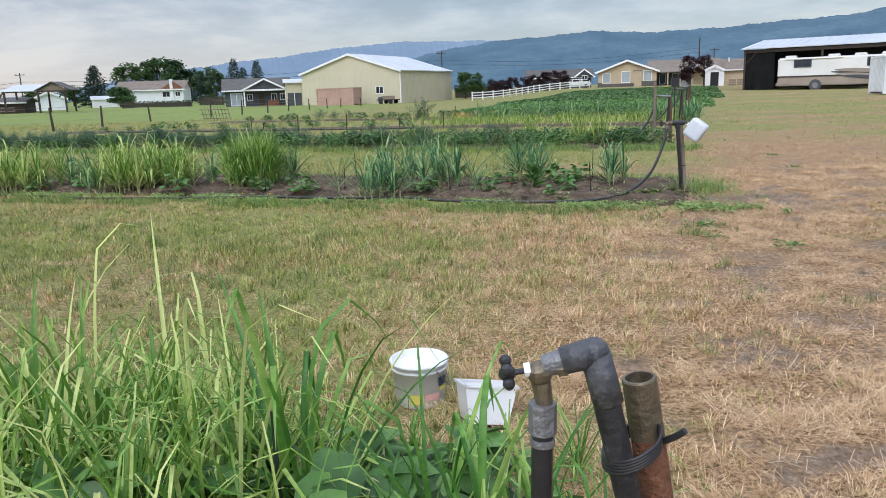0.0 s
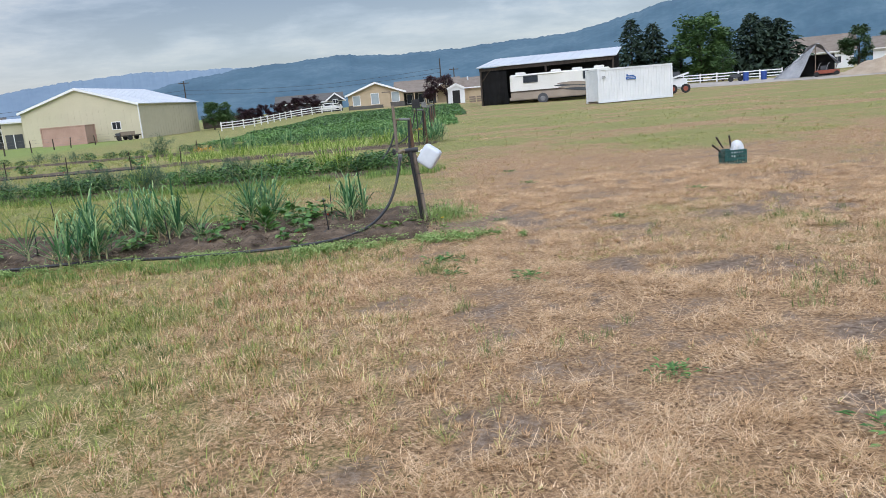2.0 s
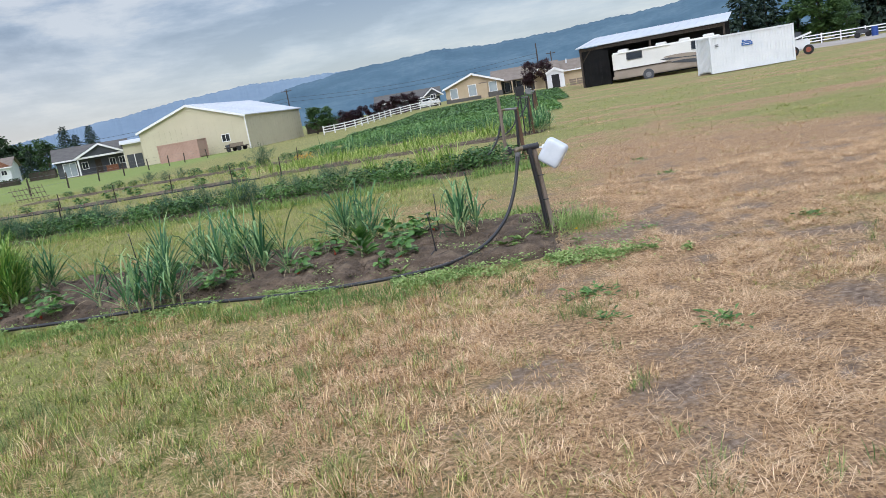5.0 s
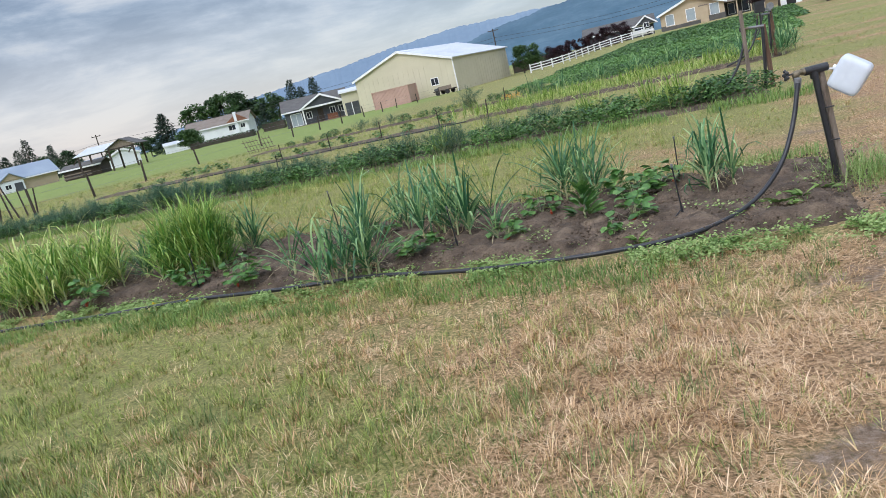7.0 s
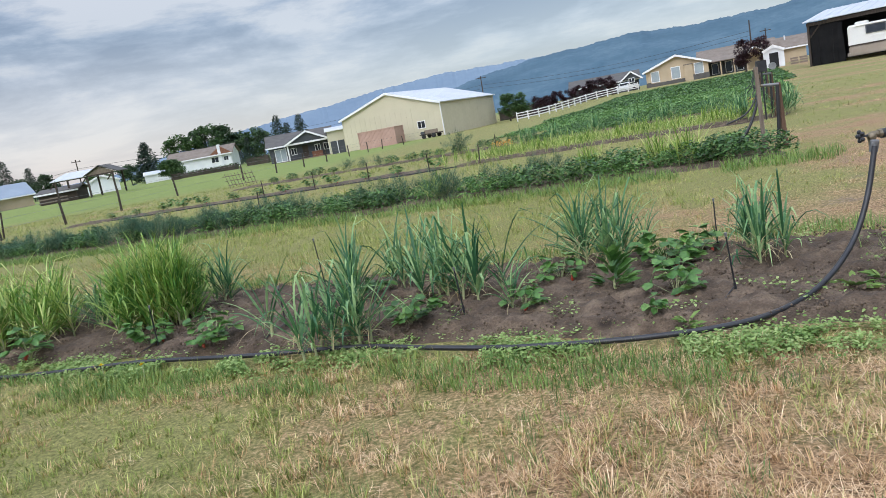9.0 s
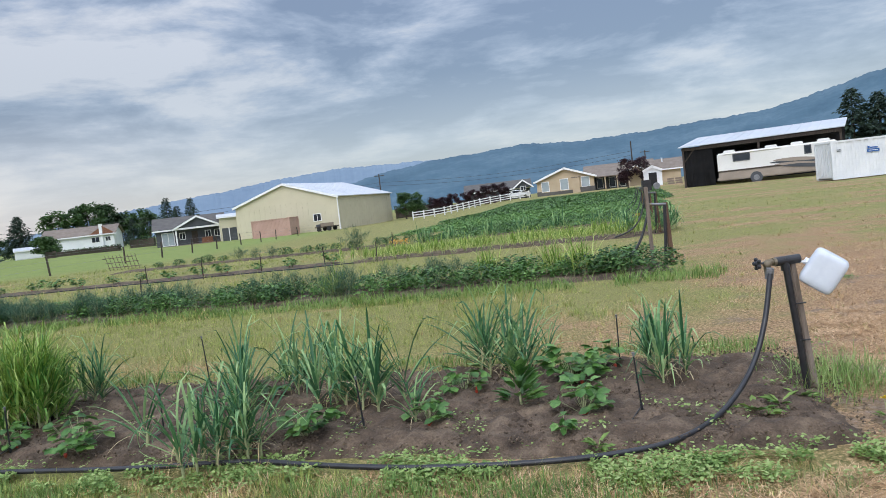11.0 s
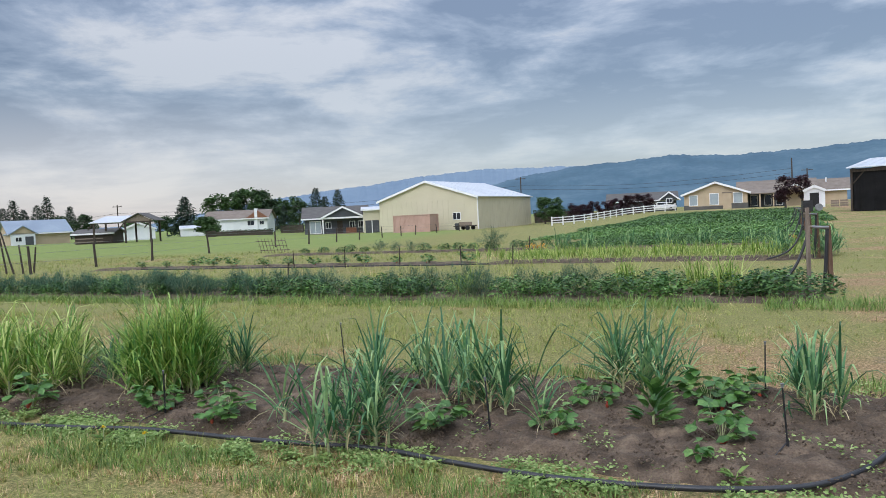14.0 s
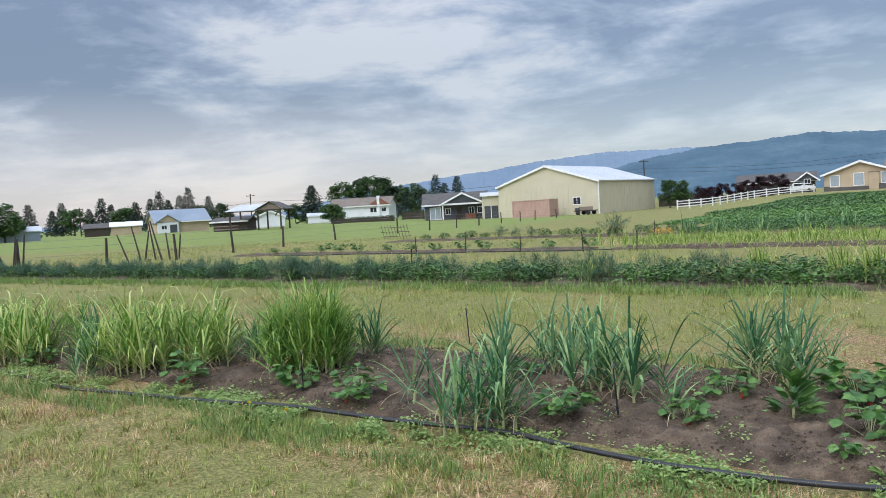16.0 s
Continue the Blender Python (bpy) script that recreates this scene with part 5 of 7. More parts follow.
part("seam", cyl(bmesh.new(), 0.122, 0.122, 0.012, Matrix.Translation((0, 0, 0.07)), 24), m_jug, e)
e = empty("small_white_bottle", pose(8.2, 11.03, 0.12, 10, 15, 0), "small white bottle lying in the basket", "bottle")
part("bottle_body", cyl(bmesh.new(), 0.045, 0.03, 0.16, None, 14), m_jug, e)
part("cap", cyl(bmesh.new(), 0.018, 0.018, 0.03, Matrix.Translation((0, 0, 0.16)), 10), m_trim, e)
for dx, l, an in ((-0.12, 0.36, -55), (-0.08, 0.42, -38), (0.0, 0.34, -10)):
    e = empty("hand_tool", pose(8.25 + dx, 11.12, 0.14, 0, an, 10), "garden tool with dark handle leaning in the basket", "garden tool", "tools in the basket")
    part("handle", cyl(bmesh.new(), 0.013, 0.016, l * 0.55, Matrix.Translation((0, 0, l * 0.4)), 10), m_darkwood, e, "dark wooden handle")
    part("shank", cyl(bmesh.new(), 0.006, 0.006, l * 0.45, None, 8), m_galv, e, "steel shank")

# ---- buildings ----


def spot2(bearing, d):
    """As spot(), seen from the start of the walk."""
    b = radians(bearing)
    x, y = 0.46 + d * math.sin(b), 0.76 + d * math.cos(b)
    return Vector((x, y, float(gz(x, y))))


def facing(p, q):
    """Local frame at p with x towards q and y away behind."""
    return pose(p.x, p.y, min(p.z, q.z), 0, 0, math.degrees(math.atan2(q.y - p.y, q.x - p.x)))


def window(parent, x, z, w, h, glass=None, y=-0.02, frame_mat=None, bars=1, name="window"):
    wn_ = part(name, boxes((x, x + w, y - 0.01, y + 0.03, z, z + h)), glass or m_glass, parent, "dark glass window" if not glass else "pale window with drawn blind")
    t = 0.09
    fr = [(x - t, x + w + t, y - 0.05, y + 0.03, z - t, z - 0.001), (x - t, x + w + t, y - 0.05, y + 0.03, z + h + 0.001, z + h + t), (x - t, x - 0.001, y - 0.05, y + 0.03, z, z + h), (x + w + 0.001, x + w + t, y - 0.05, y + 0.03, z, z + h)]
    for k in range(bars):
        c = x + w * (k + 1) / (bars + 1)
        fr.append((c - 0.03, c + 0.03, y - 0.04, y - 0.011, z, z + h))
    part("window_frame", boxes(*fr), frame_mat or m_trim, wn_, "white window frame")
    return wn_


def roof_slab(p0, p1, p2, p3, t=0.14):
    """A sloping slab from four corners of its upper face."""
    bm = bmesh.new()
    up_ = [bm.verts.new(p) for p in (p0, p1, p2, p3)]
    nrm = (Vector(p1) - Vector(p0)).cross(Vector(p3) - Vector(p0)).normalized() * t
    if nrm.z < 0:
        nrm = -nrm
    dn = [bm.verts.new(Vector(p) - nrm) for p in (p0, p1, p2, p3)]
    bm.faces.new(up_)
    bm.faces.new(dn[::-1])
    for i in range(4):
        bm.faces.new((up_[i], dn[i], dn[(i + 1) % 4], up_[(i + 1) % 4]))
    bmesh.ops.recalc_face_normals(bm, faces=bm.faces)
    return bm


def gabled(name, m, w, d, h, rise, wall, roof, label, category, front=True, over=0.5, fascia=True, ribs=0.0):
    """A gabled building: its gable faces -y (front) or it lies along x."""
    e = empty(name, m, label, category)
    if front:
        part("wall", prism([(0, -0.4), (w, -0.4), (w, h), (w / 2, h + rise), (0, h)], 0, d), wall, e)
        k = rise / (w / 2)
        for s in (0, 1):
            xe = -over if s == 0 else w + over
            ze = h - k * over
            a = [(xe, -over, ze + 0.16), (xe, d + over, ze + 0.16), (w / 2, d + over, h + rise + 0.16), (w / 2, -over, h + rise + 0.16)]
            part("roof_slope", roof_slab(*a), roof, e)
            if fascia:
                part("fascia", roof_slab((xe, -over - 0.06, ze + 0.17), (xe, -over - 0.005, ze + 0.17), (w / 2, -over - 0.005, h + rise + 0.17), (w / 2, -over - 0.06, h + rise + 0.17), 0.30), m_trim, e, "white fascia board")
            if ribs:
                for yy in np.arange(0, d, ribs):
                    part("roof_rib", roof_slab((xe, yy, ze + 0.19), (xe, yy + 0.06, ze + 0.19), (w / 2, yy + 0.06, h + rise + 0.19), (w / 2, yy, h + rise + 0.19), 0.04), roof, e)
    else:
        bm = prism([(0, -0.4), (d, -0.4), (d, h), (d / 2, h + rise), (0, h)], 0, w)
        bm.transform(Matrix(((0, 1, 0, 0), (1, 0, 0, 0), (0, 0, 1, 0), (0, 0, 0, 1))))
        bmesh.ops.recalc_face_normals(bm, faces=bm.faces)
        part("wall", bm, wall, e)
        k = rise / (d / 2)
        for s in (0, 1):
            ye = -over if s == 0 else d + over
            ze = h - k * over
            part("roof_slope", roof_slab((-over, ye, ze + 0.16), (w + over, ye, ze + 0.16), (w + over, d / 2, h + rise + 0.16), (-over, d / 2, h + rise + 0.16)), roof, e)
        if fascia:
            part("gutter", boxes((-over, w + over, -over - 0.10, -over - 0.005, h - k * over - 0.08, h - k * over + 0.14)), m_trim, e, "white gutter")
    return e


# barn
BM = pose(-26.9, 118.0, -0.45, 0, 0, -20.2)
barn = gabled("barn", BM, 17.07, 20.3, 4.75, 2.65, m_barn, m_metal_roof, "large cream metal barn with pale metal roof", "barn", over=0.35, ribs=1.8)
window(barn, 13.0, 1.55, 1.15, 0.95)
part("side_ribs", boxes(*[(17.07, 17.10, y - 0.04, y + 0.04, 0, 4.4) for y in np.arange(0.6, 20, 0.9)]), m_barn, barn, "cream siding ribs")
part("front_ribs", boxes(*[(x - 0.04, x + 0.04, -0.03, 0, 0, 4.5) for x in np.arange(0.5, 17, 0.9) if not 12.6 < x < 14.4]), m_barn, barn, "cream siding ribs")
part("corner_trim", boxes((16.98, 17.12, -0.05, 0.09, -0.2, 4.7)), m_trim, barn, "pale corner trim")


def container(name, m, length, height, material, label, stripe=None):
    """A corrugated steel box with corner posts, rails, doors at its near end."""
    e = empty(name, m, label, "shipping container")
    w = 2.44
    part("box_shell", boxes((0.03, length - 0.03, 0.03, w - 0.03, 0.12, height - 0.03)), material, e)
    for y in (0, w):
        s = -1 if y == 0 else 1
        part("side_corrugation", boxes(*[(x, x + 0.11, y - 0.03 * (s > 0), y + 0.03 * (s < 0), 0.17, height - 0.13) for x in np.arange(0.2, length - 0.25, 0.22)]), material, e)
        part("top_rail", boxes((0, length, y - 0.045, y + 0.045, height - 0.12, height)), material, e)
        part("bottom_rail", boxes((0, length, y - 0.045, y + 0.045, 0.0, 0.16)), material, e)
    for x in (0, length):
        for y in (0, w):
            part("corner_post", boxes((x - 0.07, x + 0.07, y - 0.07, y + 0.07, 0, height + 0.01)), material, e)
        part("end_rail", boxes((x - 0.04, x + 0.04, 0, w, height - 0.11, height - 0.005)), material, e)
    part("end_corrugation", boxes(*[(-0.028, 0.03, y, y + 0.11, 0.17, height - 0.13) for y in np.arange(0.15, w - 0.2, 0.22)]), material, e)
    part("roof_sheet", boxes((0, length, 0, w, height - 0.04, height - 0.015)), material, e)
    return e


container("shipping_container", pose(-23.2, 111.0, -0.45, 0, 0, -20.2), 6.06, 2.5, m_pink, "faded pinkish shipping container beside the cream barn")
wc = container("shipping_container", pose(28.35, 53.75, 0.06, 0, 0, -5.7), 6.06, 2.59, m_white, "white corrugated shipping container with a blue sign")
m_blue = mat("blue_sign", [(0.02, 0.09, 0.30), (0.035, 0.13, 0.38)], 0.5, 5, 20, 0)
part("blue_sign", boxes((2.25, 3.05, -0.075, -0.05, 1.62, 1.82)), m_blue, wc, "blue rectangular sign with plain bars")
part("sign_bar", boxes((2.35, 2.95, -0.082, -0.0755, 1.70, 1.74)), m_white, wc, "white bar on the sign")
part("sign_script", boxes((2.30, 2.42, -0.075, -0.05, 1.86, 2.02), (2.45, 2.95, -0.075, -0.05, 1.86, 1.94)), m_blue, wc, "blue bars above the sign")
part("stencil", boxes((0.3, 0.55, -0.075, -0.05, 1.95, 2.0), (0.3, 0.6, -0.075, -0.05, 1.86, 1.9)), m_dark, wc, "small dark stencil bars")

# carport with black tarp
p0, p1 = spot2(19.15, 82), spot2(28.95, 80)
CM = facing(p0, p1)
cw = (p1 - p0).length
e = empty("carport", CM, "tall open carport with pale metal roof and black tarps", "carport")
part("roof_sheet", roof_slab((-0.35, -0.7, 4.15), (cw + 0.3, -0.7, 4.15), (cw + 0.3, 9.6, 5.35), (-0.35, 9.6, 5.35), 0.08), m_metal_roof, e, "pale blue-white metal roof")
for x in np.arange(0.3, cw, 0.9):
    part("roof_rib", roof_slab((x, -0.7, 4.19), (x + 0.07, -0.7, 4.19), (x + 0.07, 9.6, 5.39), (x, 9.6, 5.39), 0.04), m_metal_roof, e)
part("front_beam", boxes((-0.1, cw, -0.35, -0.2, 3.72, 4.02)), m_darkwood, e, "dark front beam")
for x in (0, cw * 0.5, cw - 0.1):
    for y in (-0.2, 9.2):
        part("post", slab(0.09, 0.09, 3.9 + 0.115 * (y + 0.7), Matrix.Translation((x, y, -0.2))), m_darkwood, e, "dark wooden post")
part("brace", slab(0.05, 0.05, 1.6, pose(0.05, -0.2, 2.6, 0, 40, 0)), m_darkwood, e, "diagonal brace")
part("back_tarp", boxes((0, cw, 9.0, 9.06, 0, 4.9)), m_black, e, "black mesh back tarp")
part("side_tarp", boxes((-0.04, 0.02, 0.0, 9.0, 0, 4.1)), m_black, e, "black mesh side tarp")
bm = bmesh.new()
cols = 14
top_, bot_ = [], []
for i in range(cols + 1):
    x = 0.15 + 2.6 * i / cols
    yy = 0.06 * math.sin(i * 1.7)
    top_.append(bm.verts.new((x, -0.16 + yy * 0.3, 3.72)))
    bot_.append(bm.verts.new((x + 0.15 * math.sin(i), -0.12 + yy, 0.03)))
for i in range(cols):
    bm.faces.new((bot_[i], bot_[i + 1], top_[i + 1], top_[i]))
bmesh.ops.solidify(bm, geom=bm.faces[:], thickness=0.02)
part("front_tarp", bm, m_black, e, "hanging black front tarp")

# motorhome
m_rv = mat("motorhome_cream_paint", [(0.66, 0.65, 0.62), (0.78, 0.77, 0.74)], 0.3, 0.6, 8, 0.02)
m_rv_low = mat("motorhome_taupe_paint", [(0.25, 0.205, 0.165), (0.34, 0.28, 0.23)], 0.3, 0.6, 8, 0.02)
m_tyre = mat("black_tyre_rubber", [(0.012, 0.012, 0.012), (0.03, 0.03, 0.03)], 0.85, 6, 40, 0.3)
q0, q1 = spot2(21.25, 79.5), spot2(28.6, 78.5)
e = empty("motorhome", facing(q0, q1), "cream and taupe motorhome with dark swoosh stripes", "motorhome")
L = (q1 - q0).length
bm = boxes((0, L, 0, 2.5, 1.25, 3.05))
bmesh.ops.bevel(bm, geom=bm.edges[:], offset=0.12, segments=3, affect="EDGES")
part("upper_body", bm, m_rv, e, "cream upper body")
bm = boxes((0.03, L, 0.03, 2.47, 0.42, 1.28))
bmesh.ops.bevel(bm, geom=bm.edges[:], offset=0.08, segments=2, affect="EDGES")
part("lower_body", bm, m_rv_low, e, "taupe lower body")
part("belt_line", boxes((0.02, L * 0.55, -0.012, 0.02, 1.27, 1.36)), m_darkwood, e, "dark belt stripe")
part("rear_bumper", boxes((-0.12, 0.1, 0.05, 2.45, 0.45, 0.72), bevel=0.03), m_rv_low, e)
for i, (x0_, x1_, z0_, z1_) in enumerate(((4.6, 9.6, 1.62, 1.20), (5.0, 9.8, 1.42, 0.95), (5.6, 9.9, 1.22, 0.75), (4.9, 9.0, 1.80, 1.55))):
    bm = bmesh.new()
    a, b_ = [], []
    for k in range(13):
        t = k / 12
        x = x0_ + (x1_ - x0_) * t
        z = z0_ + (z1_ - z0_) * t ** 1.6
        wd = 0.03 + 0.14 * math.sin(math.pi * t) ** 0.8
        a.append(bm.verts.new((x, -0.016 - 0.002 * i, z - wd)))
        b_.append(bm.verts.new((x, -0.016 - 0.002 * i, z + wd)))
    for k in range(12):
        bm.faces.new((a[k], a[k + 1], b_[k + 1], b_[k]))
    part("swoosh_stripe", bm, m_dark if i % 2 == 0 else m_rv_low, e, "curved dark stripe")
for x, w_, z, h_ in ((1.5, 1.35, 2.22, 0.55), (7.6, 0.42, 2.15, 0.62)):
    window(e, x, z, w_, h_, y=-0.01, frame_mat=m_dark, bars=0)
for x in (0.5, 4.2, 6.4, 8.6):
    part("roof_unit", boxes((x, x + 1.0, 0.8, 1.7, 3.03, 3.28), bevel=0.06), m_rv, e, "cream roof air unit")
part("awning_roll", cyl(bmesh.new(), 0.06, 0.06, 5.0, pose(0.6, -0.05, 2.92, 0, 90, 0), 10), m_rv, e)
for x in (3.35, 8.8):
    wh = part("wheel", cyl(bmesh.new(), 0.46, 0.46, 0.3, pose(x, 0.32, 0.44, 90, 0, 0), 24), m_tyre, e, "black tyre")
    part("rim", cyl(bmesh.new(), 0.27, 0.25, 0.04, pose(x, 0.03, 0.44, 90, 0, 0), 20), m_galv, wh, "steel rim")
part("wheel_arch", cyl(bmesh.new(), 0.54, 0.54, 0.03, pose(3.35, 0.045, 0.46, 90, 0, 0), 24), m_dark, e, "dark wheel arch")

# dark house with a porch gable, and its yellow annexe
p0, p1 = spot(-19.15, 124), spot(-14.4, 124)
M_ = facing(p0, p1)
W_ = (p1 - p0).length
dh = gabled("charcoal_house", M_, W_, 9.0, 2.75, 1.75, m_dark, m_shingle, "charcoal house with white trim and porch gable", "house", front=False, over=0.5)
part("porch_gable", prism([(2.9, 2.75), (9.6, 2.75), (6.25, 4.35)], -1.5, 1.5), m_dark, dh, "charcoal porch gable")
for s, xa in ((0, 2.4), (1, 10.1)):
    part("porch_roof", roof_slab((xa, -1.8, 2.62), (xa, 4, 2.62), (6.25, 4, 4.50), (6.25, -1.8, 4.50)), m_shingle, dh)
    part("porch_fascia", roof_slab((xa, -1.88, 2.64), (xa, -1.81, 2.64), (6.25, -1.81, 4.52), (6.25, -1.88, 4.52), 0.28), m_trim, dh, "white porch fascia")
part("porch_beam", boxes((2.8, 9.7, -1.6, -1.45, 2.5, 2.76)), m_trim, dh, "white porch beam")
for x in (2.9, 9.5):
    part("porch_post", boxes((x, x + 0.22, -1.65, -1.4, 0, 2.5)), m_trim, dh, "white porch post")
part("porch_deck", boxes((1.5, 10.0, -1.9, -0.02, -0.3, 0.12)), m_wood, dh, "grey porch deck")
window(dh, 0.9, 0.25, 1.7, 1.9, m_glass_pale, bars=1)
for x in (3.5, 7.4, 8.8):
    window(dh, x, 1.0, 0.75, 0.95)
part("front_door", boxes((5.3, 6.2, -0.05, 0.02, 0.12, 2.15)), m_darkwood, dh, "dark front door")
part("porch_furniture", boxes((6.7, 8.4, -0.9, -0.5, 0.12, 0.6), (6.7, 8.4, -0.55, -0.45, 0.6, 1.0)), m_rust, dh, "reddish porch bench")
p0, p1 = spot(-14.7, 119.5), spot(-13.35, 119.5)
an = gabled("yellow_annexe", facing(p0, p1), (p1 - p0).length, 6, 3.7, 0.4, m_barn, m_metal_roof, "small cream annexe beside the barn with open bay", "shed", front=False, over=0.35)
# no opening is cut; a dark board paints the bay's shaded inside
part("open_bay", boxes((0.3, 2.5, -0.03, 0.02, 0.0, 2.0)), m_dark, an, "charcoal panel painted as the bay's shade")
part("bay_post", boxes((1.3, 1.42, -0.1, 0.02, 0, 2.0)), m_trim, an, "white bay post")

# white split-level house
p0, p1 = spot(-26.4, 168), spot(-21.9, 165)
wh_ = gabled("white_house", facing(p0, p1), (p1 - p0).length, 9, 3.3, 1.7, m_white, m_shingle_tan, "white split-level house with brown shingle roof", "house", front=False)
w0 = (p1 - p0).length
window(wh_, w0 - 4.2, 1.7, 1.4, 1.0)
window(wh_, w0 - 1.6, 1.8, 0.9, 0.8)
window(wh_, 1.2, 0.6, 1.8, 1.0)
part("chimney", boxes((w0 - 2.6, w0 - 2.0, -0.35, 0.4, -0.2, 5.3)), m_white, wh_, "white chimney")
part("red_gable", prism([(w0 - 4.6, 3.25), (w0 + 0.3, 3.25), (w0 - 2.0, 4.9)], -0.3, 0.1), m_rust, wh_, "dark red gable end")
p0, p1 = spot(-28.1, 160), spot(-26.4, 160)
gabled("white_shed", facing(p0, p1), (p1 - p0).length, 5, 1.6, 0.5, m_white, m_metal_roof, "low white shed with pale roof", "shed", front=False, over=0.2)

# open pole shelter
p0, p1 = spot(-33.5, 112), spot(-30.0, 110)
M_ = facing(p0, p1)
W_ = (p1 - p0).length
e = empty("pole_shelter", M_, "open pole shelter with grey roof on dark posts", "shelter")
for s, xa in ((0, W_ * 0.45), (1, W_ + 0.6)):
    part("roof_slope", roof_slab((xa, -0.4, 3.0), (xa, 5.4, 3.0), (W_ * 0.76, 5.4, 4.1), (W_ * 0.76, -0.4, 4.1), 0.1), m_shingle, e)
part("gable_board", prism([(W_ * 0.5, 2.95), (W_ + 0.3, 2.95), (W_ * 0.76, 3.9)], -0.1, 0), m_wood, e, "weathered gable boards")
part("side_roof", roof_slab((-1.2, -0.3, 2.95), (W_ * 0.5, -0.3, 2.95), (W_ * 0.55, 5.2, 3.9), (-0.6, 5.2, 3.9), 0.08), m_metal_roof, e, "pale side roof")
for x in (-0.6, W_ * 0.5, W_ * 0.97):
    for y in (0, 5):
        part("post", slab(0.11, 0.11, 3.2, Matrix.Translation((x, y, -0.2))), m_darkwood, e, "dark post")
    part("brace", slab(0.07, 0.07, 1.3, pose(x - 0.8, 0, 2.0, 0, 42, 0)), m_darkwood, e, "diagonal brace")
part("beam", boxes((-0.9, W_, -0.1, 0.1, 2.75, 2.95)), m_darkwood, e, "dark beam")
p0, p1 = spot(-35.0, 118), spot(-32.6, 116)
sh1 = gabled("brown_lean_to", facing(p0, p1), (p1 - p0).length, 4, 1.5, 0.5, m_darkwood, m_shingle, "low dark wooden lean-to shed", "shed", front=False, over=0.4)
part("rail", boxes((0.2, 4.2, -0.8, -0.72, 0.7, 0.85), (0.2, 4.2, -0.8, -0.72, 0.25, 0.4)), m_wood, sh1, "weathered rail")
p0, p1 = spot(-32.0, 140), spot(-29.8, 140)
gabled("far_white_shed", facing(p0, p1), (p1 - p0).length, 5, 1.9, 1.1, m_white, m_blue_roof, "far white shed with reddish gable", "shed", over=0.3)

# white barn with blue-grey roof, and the sheds far left
p0, p1 = spot(-38.9, 150), spot(-35.3, 152)
M_ = facing(p0, p1)
W_ = (p1 - p0).length
lb = gabled("blue_roof_barn", M_, W_, 9, 2.2, 2.1, m_tan, m_blue_roof, "low tan and white barn with blue-grey metal roof", "barn", front=False, over=0.5)
part("gable_end", prism([(0, 2.0), (4.0, 2.0), (2.0, 3.3)], -0.6, 0.1), m_tan, lb, "tan gable end")
for s, xa in ((0, -0.4), (1, 4.4)):
    part("gable_roof", roof_slab((xa, -0.9, 1.95), (xa, 4, 1.95), (2.0, 4, 3.5), (2.0, -0.9, 3.5)), m_blue_roof, lb)
part("white_wall", boxes((0.1, 3.9, -0.6, -0.02, 0, 2.0)), m_white, lb, "white front wall")
part("garage_door", boxes((2.3, 3.6, -0.66, -0.6, 0, 1.5)), m_dark, lb, "grey garage door")
window(lb, 0.8, 0.7, 0.9, 0.7, y=-0.62)
for b0, b1, d, h, wl_, rf, lab in ((-48.9, -46.3, 150, 1.7, m_blue_roof, m_metal_roof, "grey shed with pale roof in the pasture"), (-43.6, -42.0, 160, 1.6, m_darkwood, m_shingle, "dark open cattle shed far off"), (-41.9, -39.9, 160, 1.7, m_tan, m_white, "small shed with pale slanted roof"), (-38.9, -37.6, 190, 1.7, m_rust, m_rust, "small red shed far off")):
    p0, p1 = spot(b0, d), spot(b1, d)
    gabled("field_shed", facing(p0, p1), (p1 - p0).length, 5, h, 0.8, wl_, rf, lab, "shed", front=False, over=0.3, fascia=False)

# tan house on the right with its wing and porch
p0, p1 = spot(9.44, 128), spot(13.75, 128)
M_ = facing(p0, p1)
W_ = (p1 - p0).length
th = gabled("tan_house", M_, W_, 14, 2.55, 1.75, m_tan, m_shingle_tan, "tan stucco house with white-trimmed gable and stone base", "house", over=0.55)
window(th, 0.85, 0.75, 1.15, 1.55, m_glass_pale, bars=0)
window(th, 4.0, 0.75, 1.25, 1.75, m_glass_pale, bars=0)
window(th, 7.55, 0.9, 1.25, 1.6, m_glass_pale, bars=0)
part("stone_base", boxes((-0.05, 0.7, -0.09, -0.002, -0.3, 0.75), (0.7, 6.0, -0.09, -0.002, -0.3, 0.55), (6.0, W_ + 0.05, -0.12, -0.002, -0.3, 0.85)), m_shingle, th, "grey stone base")
part("chimney_breast", boxes((5.95, 7.2, -0.35, -0.003, -0.3, 2.5)), m_tan, th, "tan chimney breast")
part("mantel", boxes((5.85, 7.3, -0.4, -0.002, 2.5, 2.65)), m_shingle_tan, th, "brown ledge")
p0, p1 = spot(13.2, 133), spot(18.0, 133)
M_ = facing(p0, p1)
W_ = (p1 - p0).length
wg = gabled("house_wing", M_, W_, 10, 2.5, 1.8, m_tan, m_shingle_tan, "tan house wing with brown roof and dark porch", "house", front=False, over=0.6)
part("porch_roof", roof_slab((0.9, -3.0, 2.25), (7.2, -3.0, 2.25), (7.2, 0.5, 2.95), (0.9, 0.5, 2.95)), m_shingle_tan, wg, "brown porch roof")
for x in (1.1, 3.1, 5.1, 7.0):
    part("porch_post", boxes((x, x + 0.2, -2.9, -2.7, -0.2, 2.2)), m_tan, wg, "tan porch post")
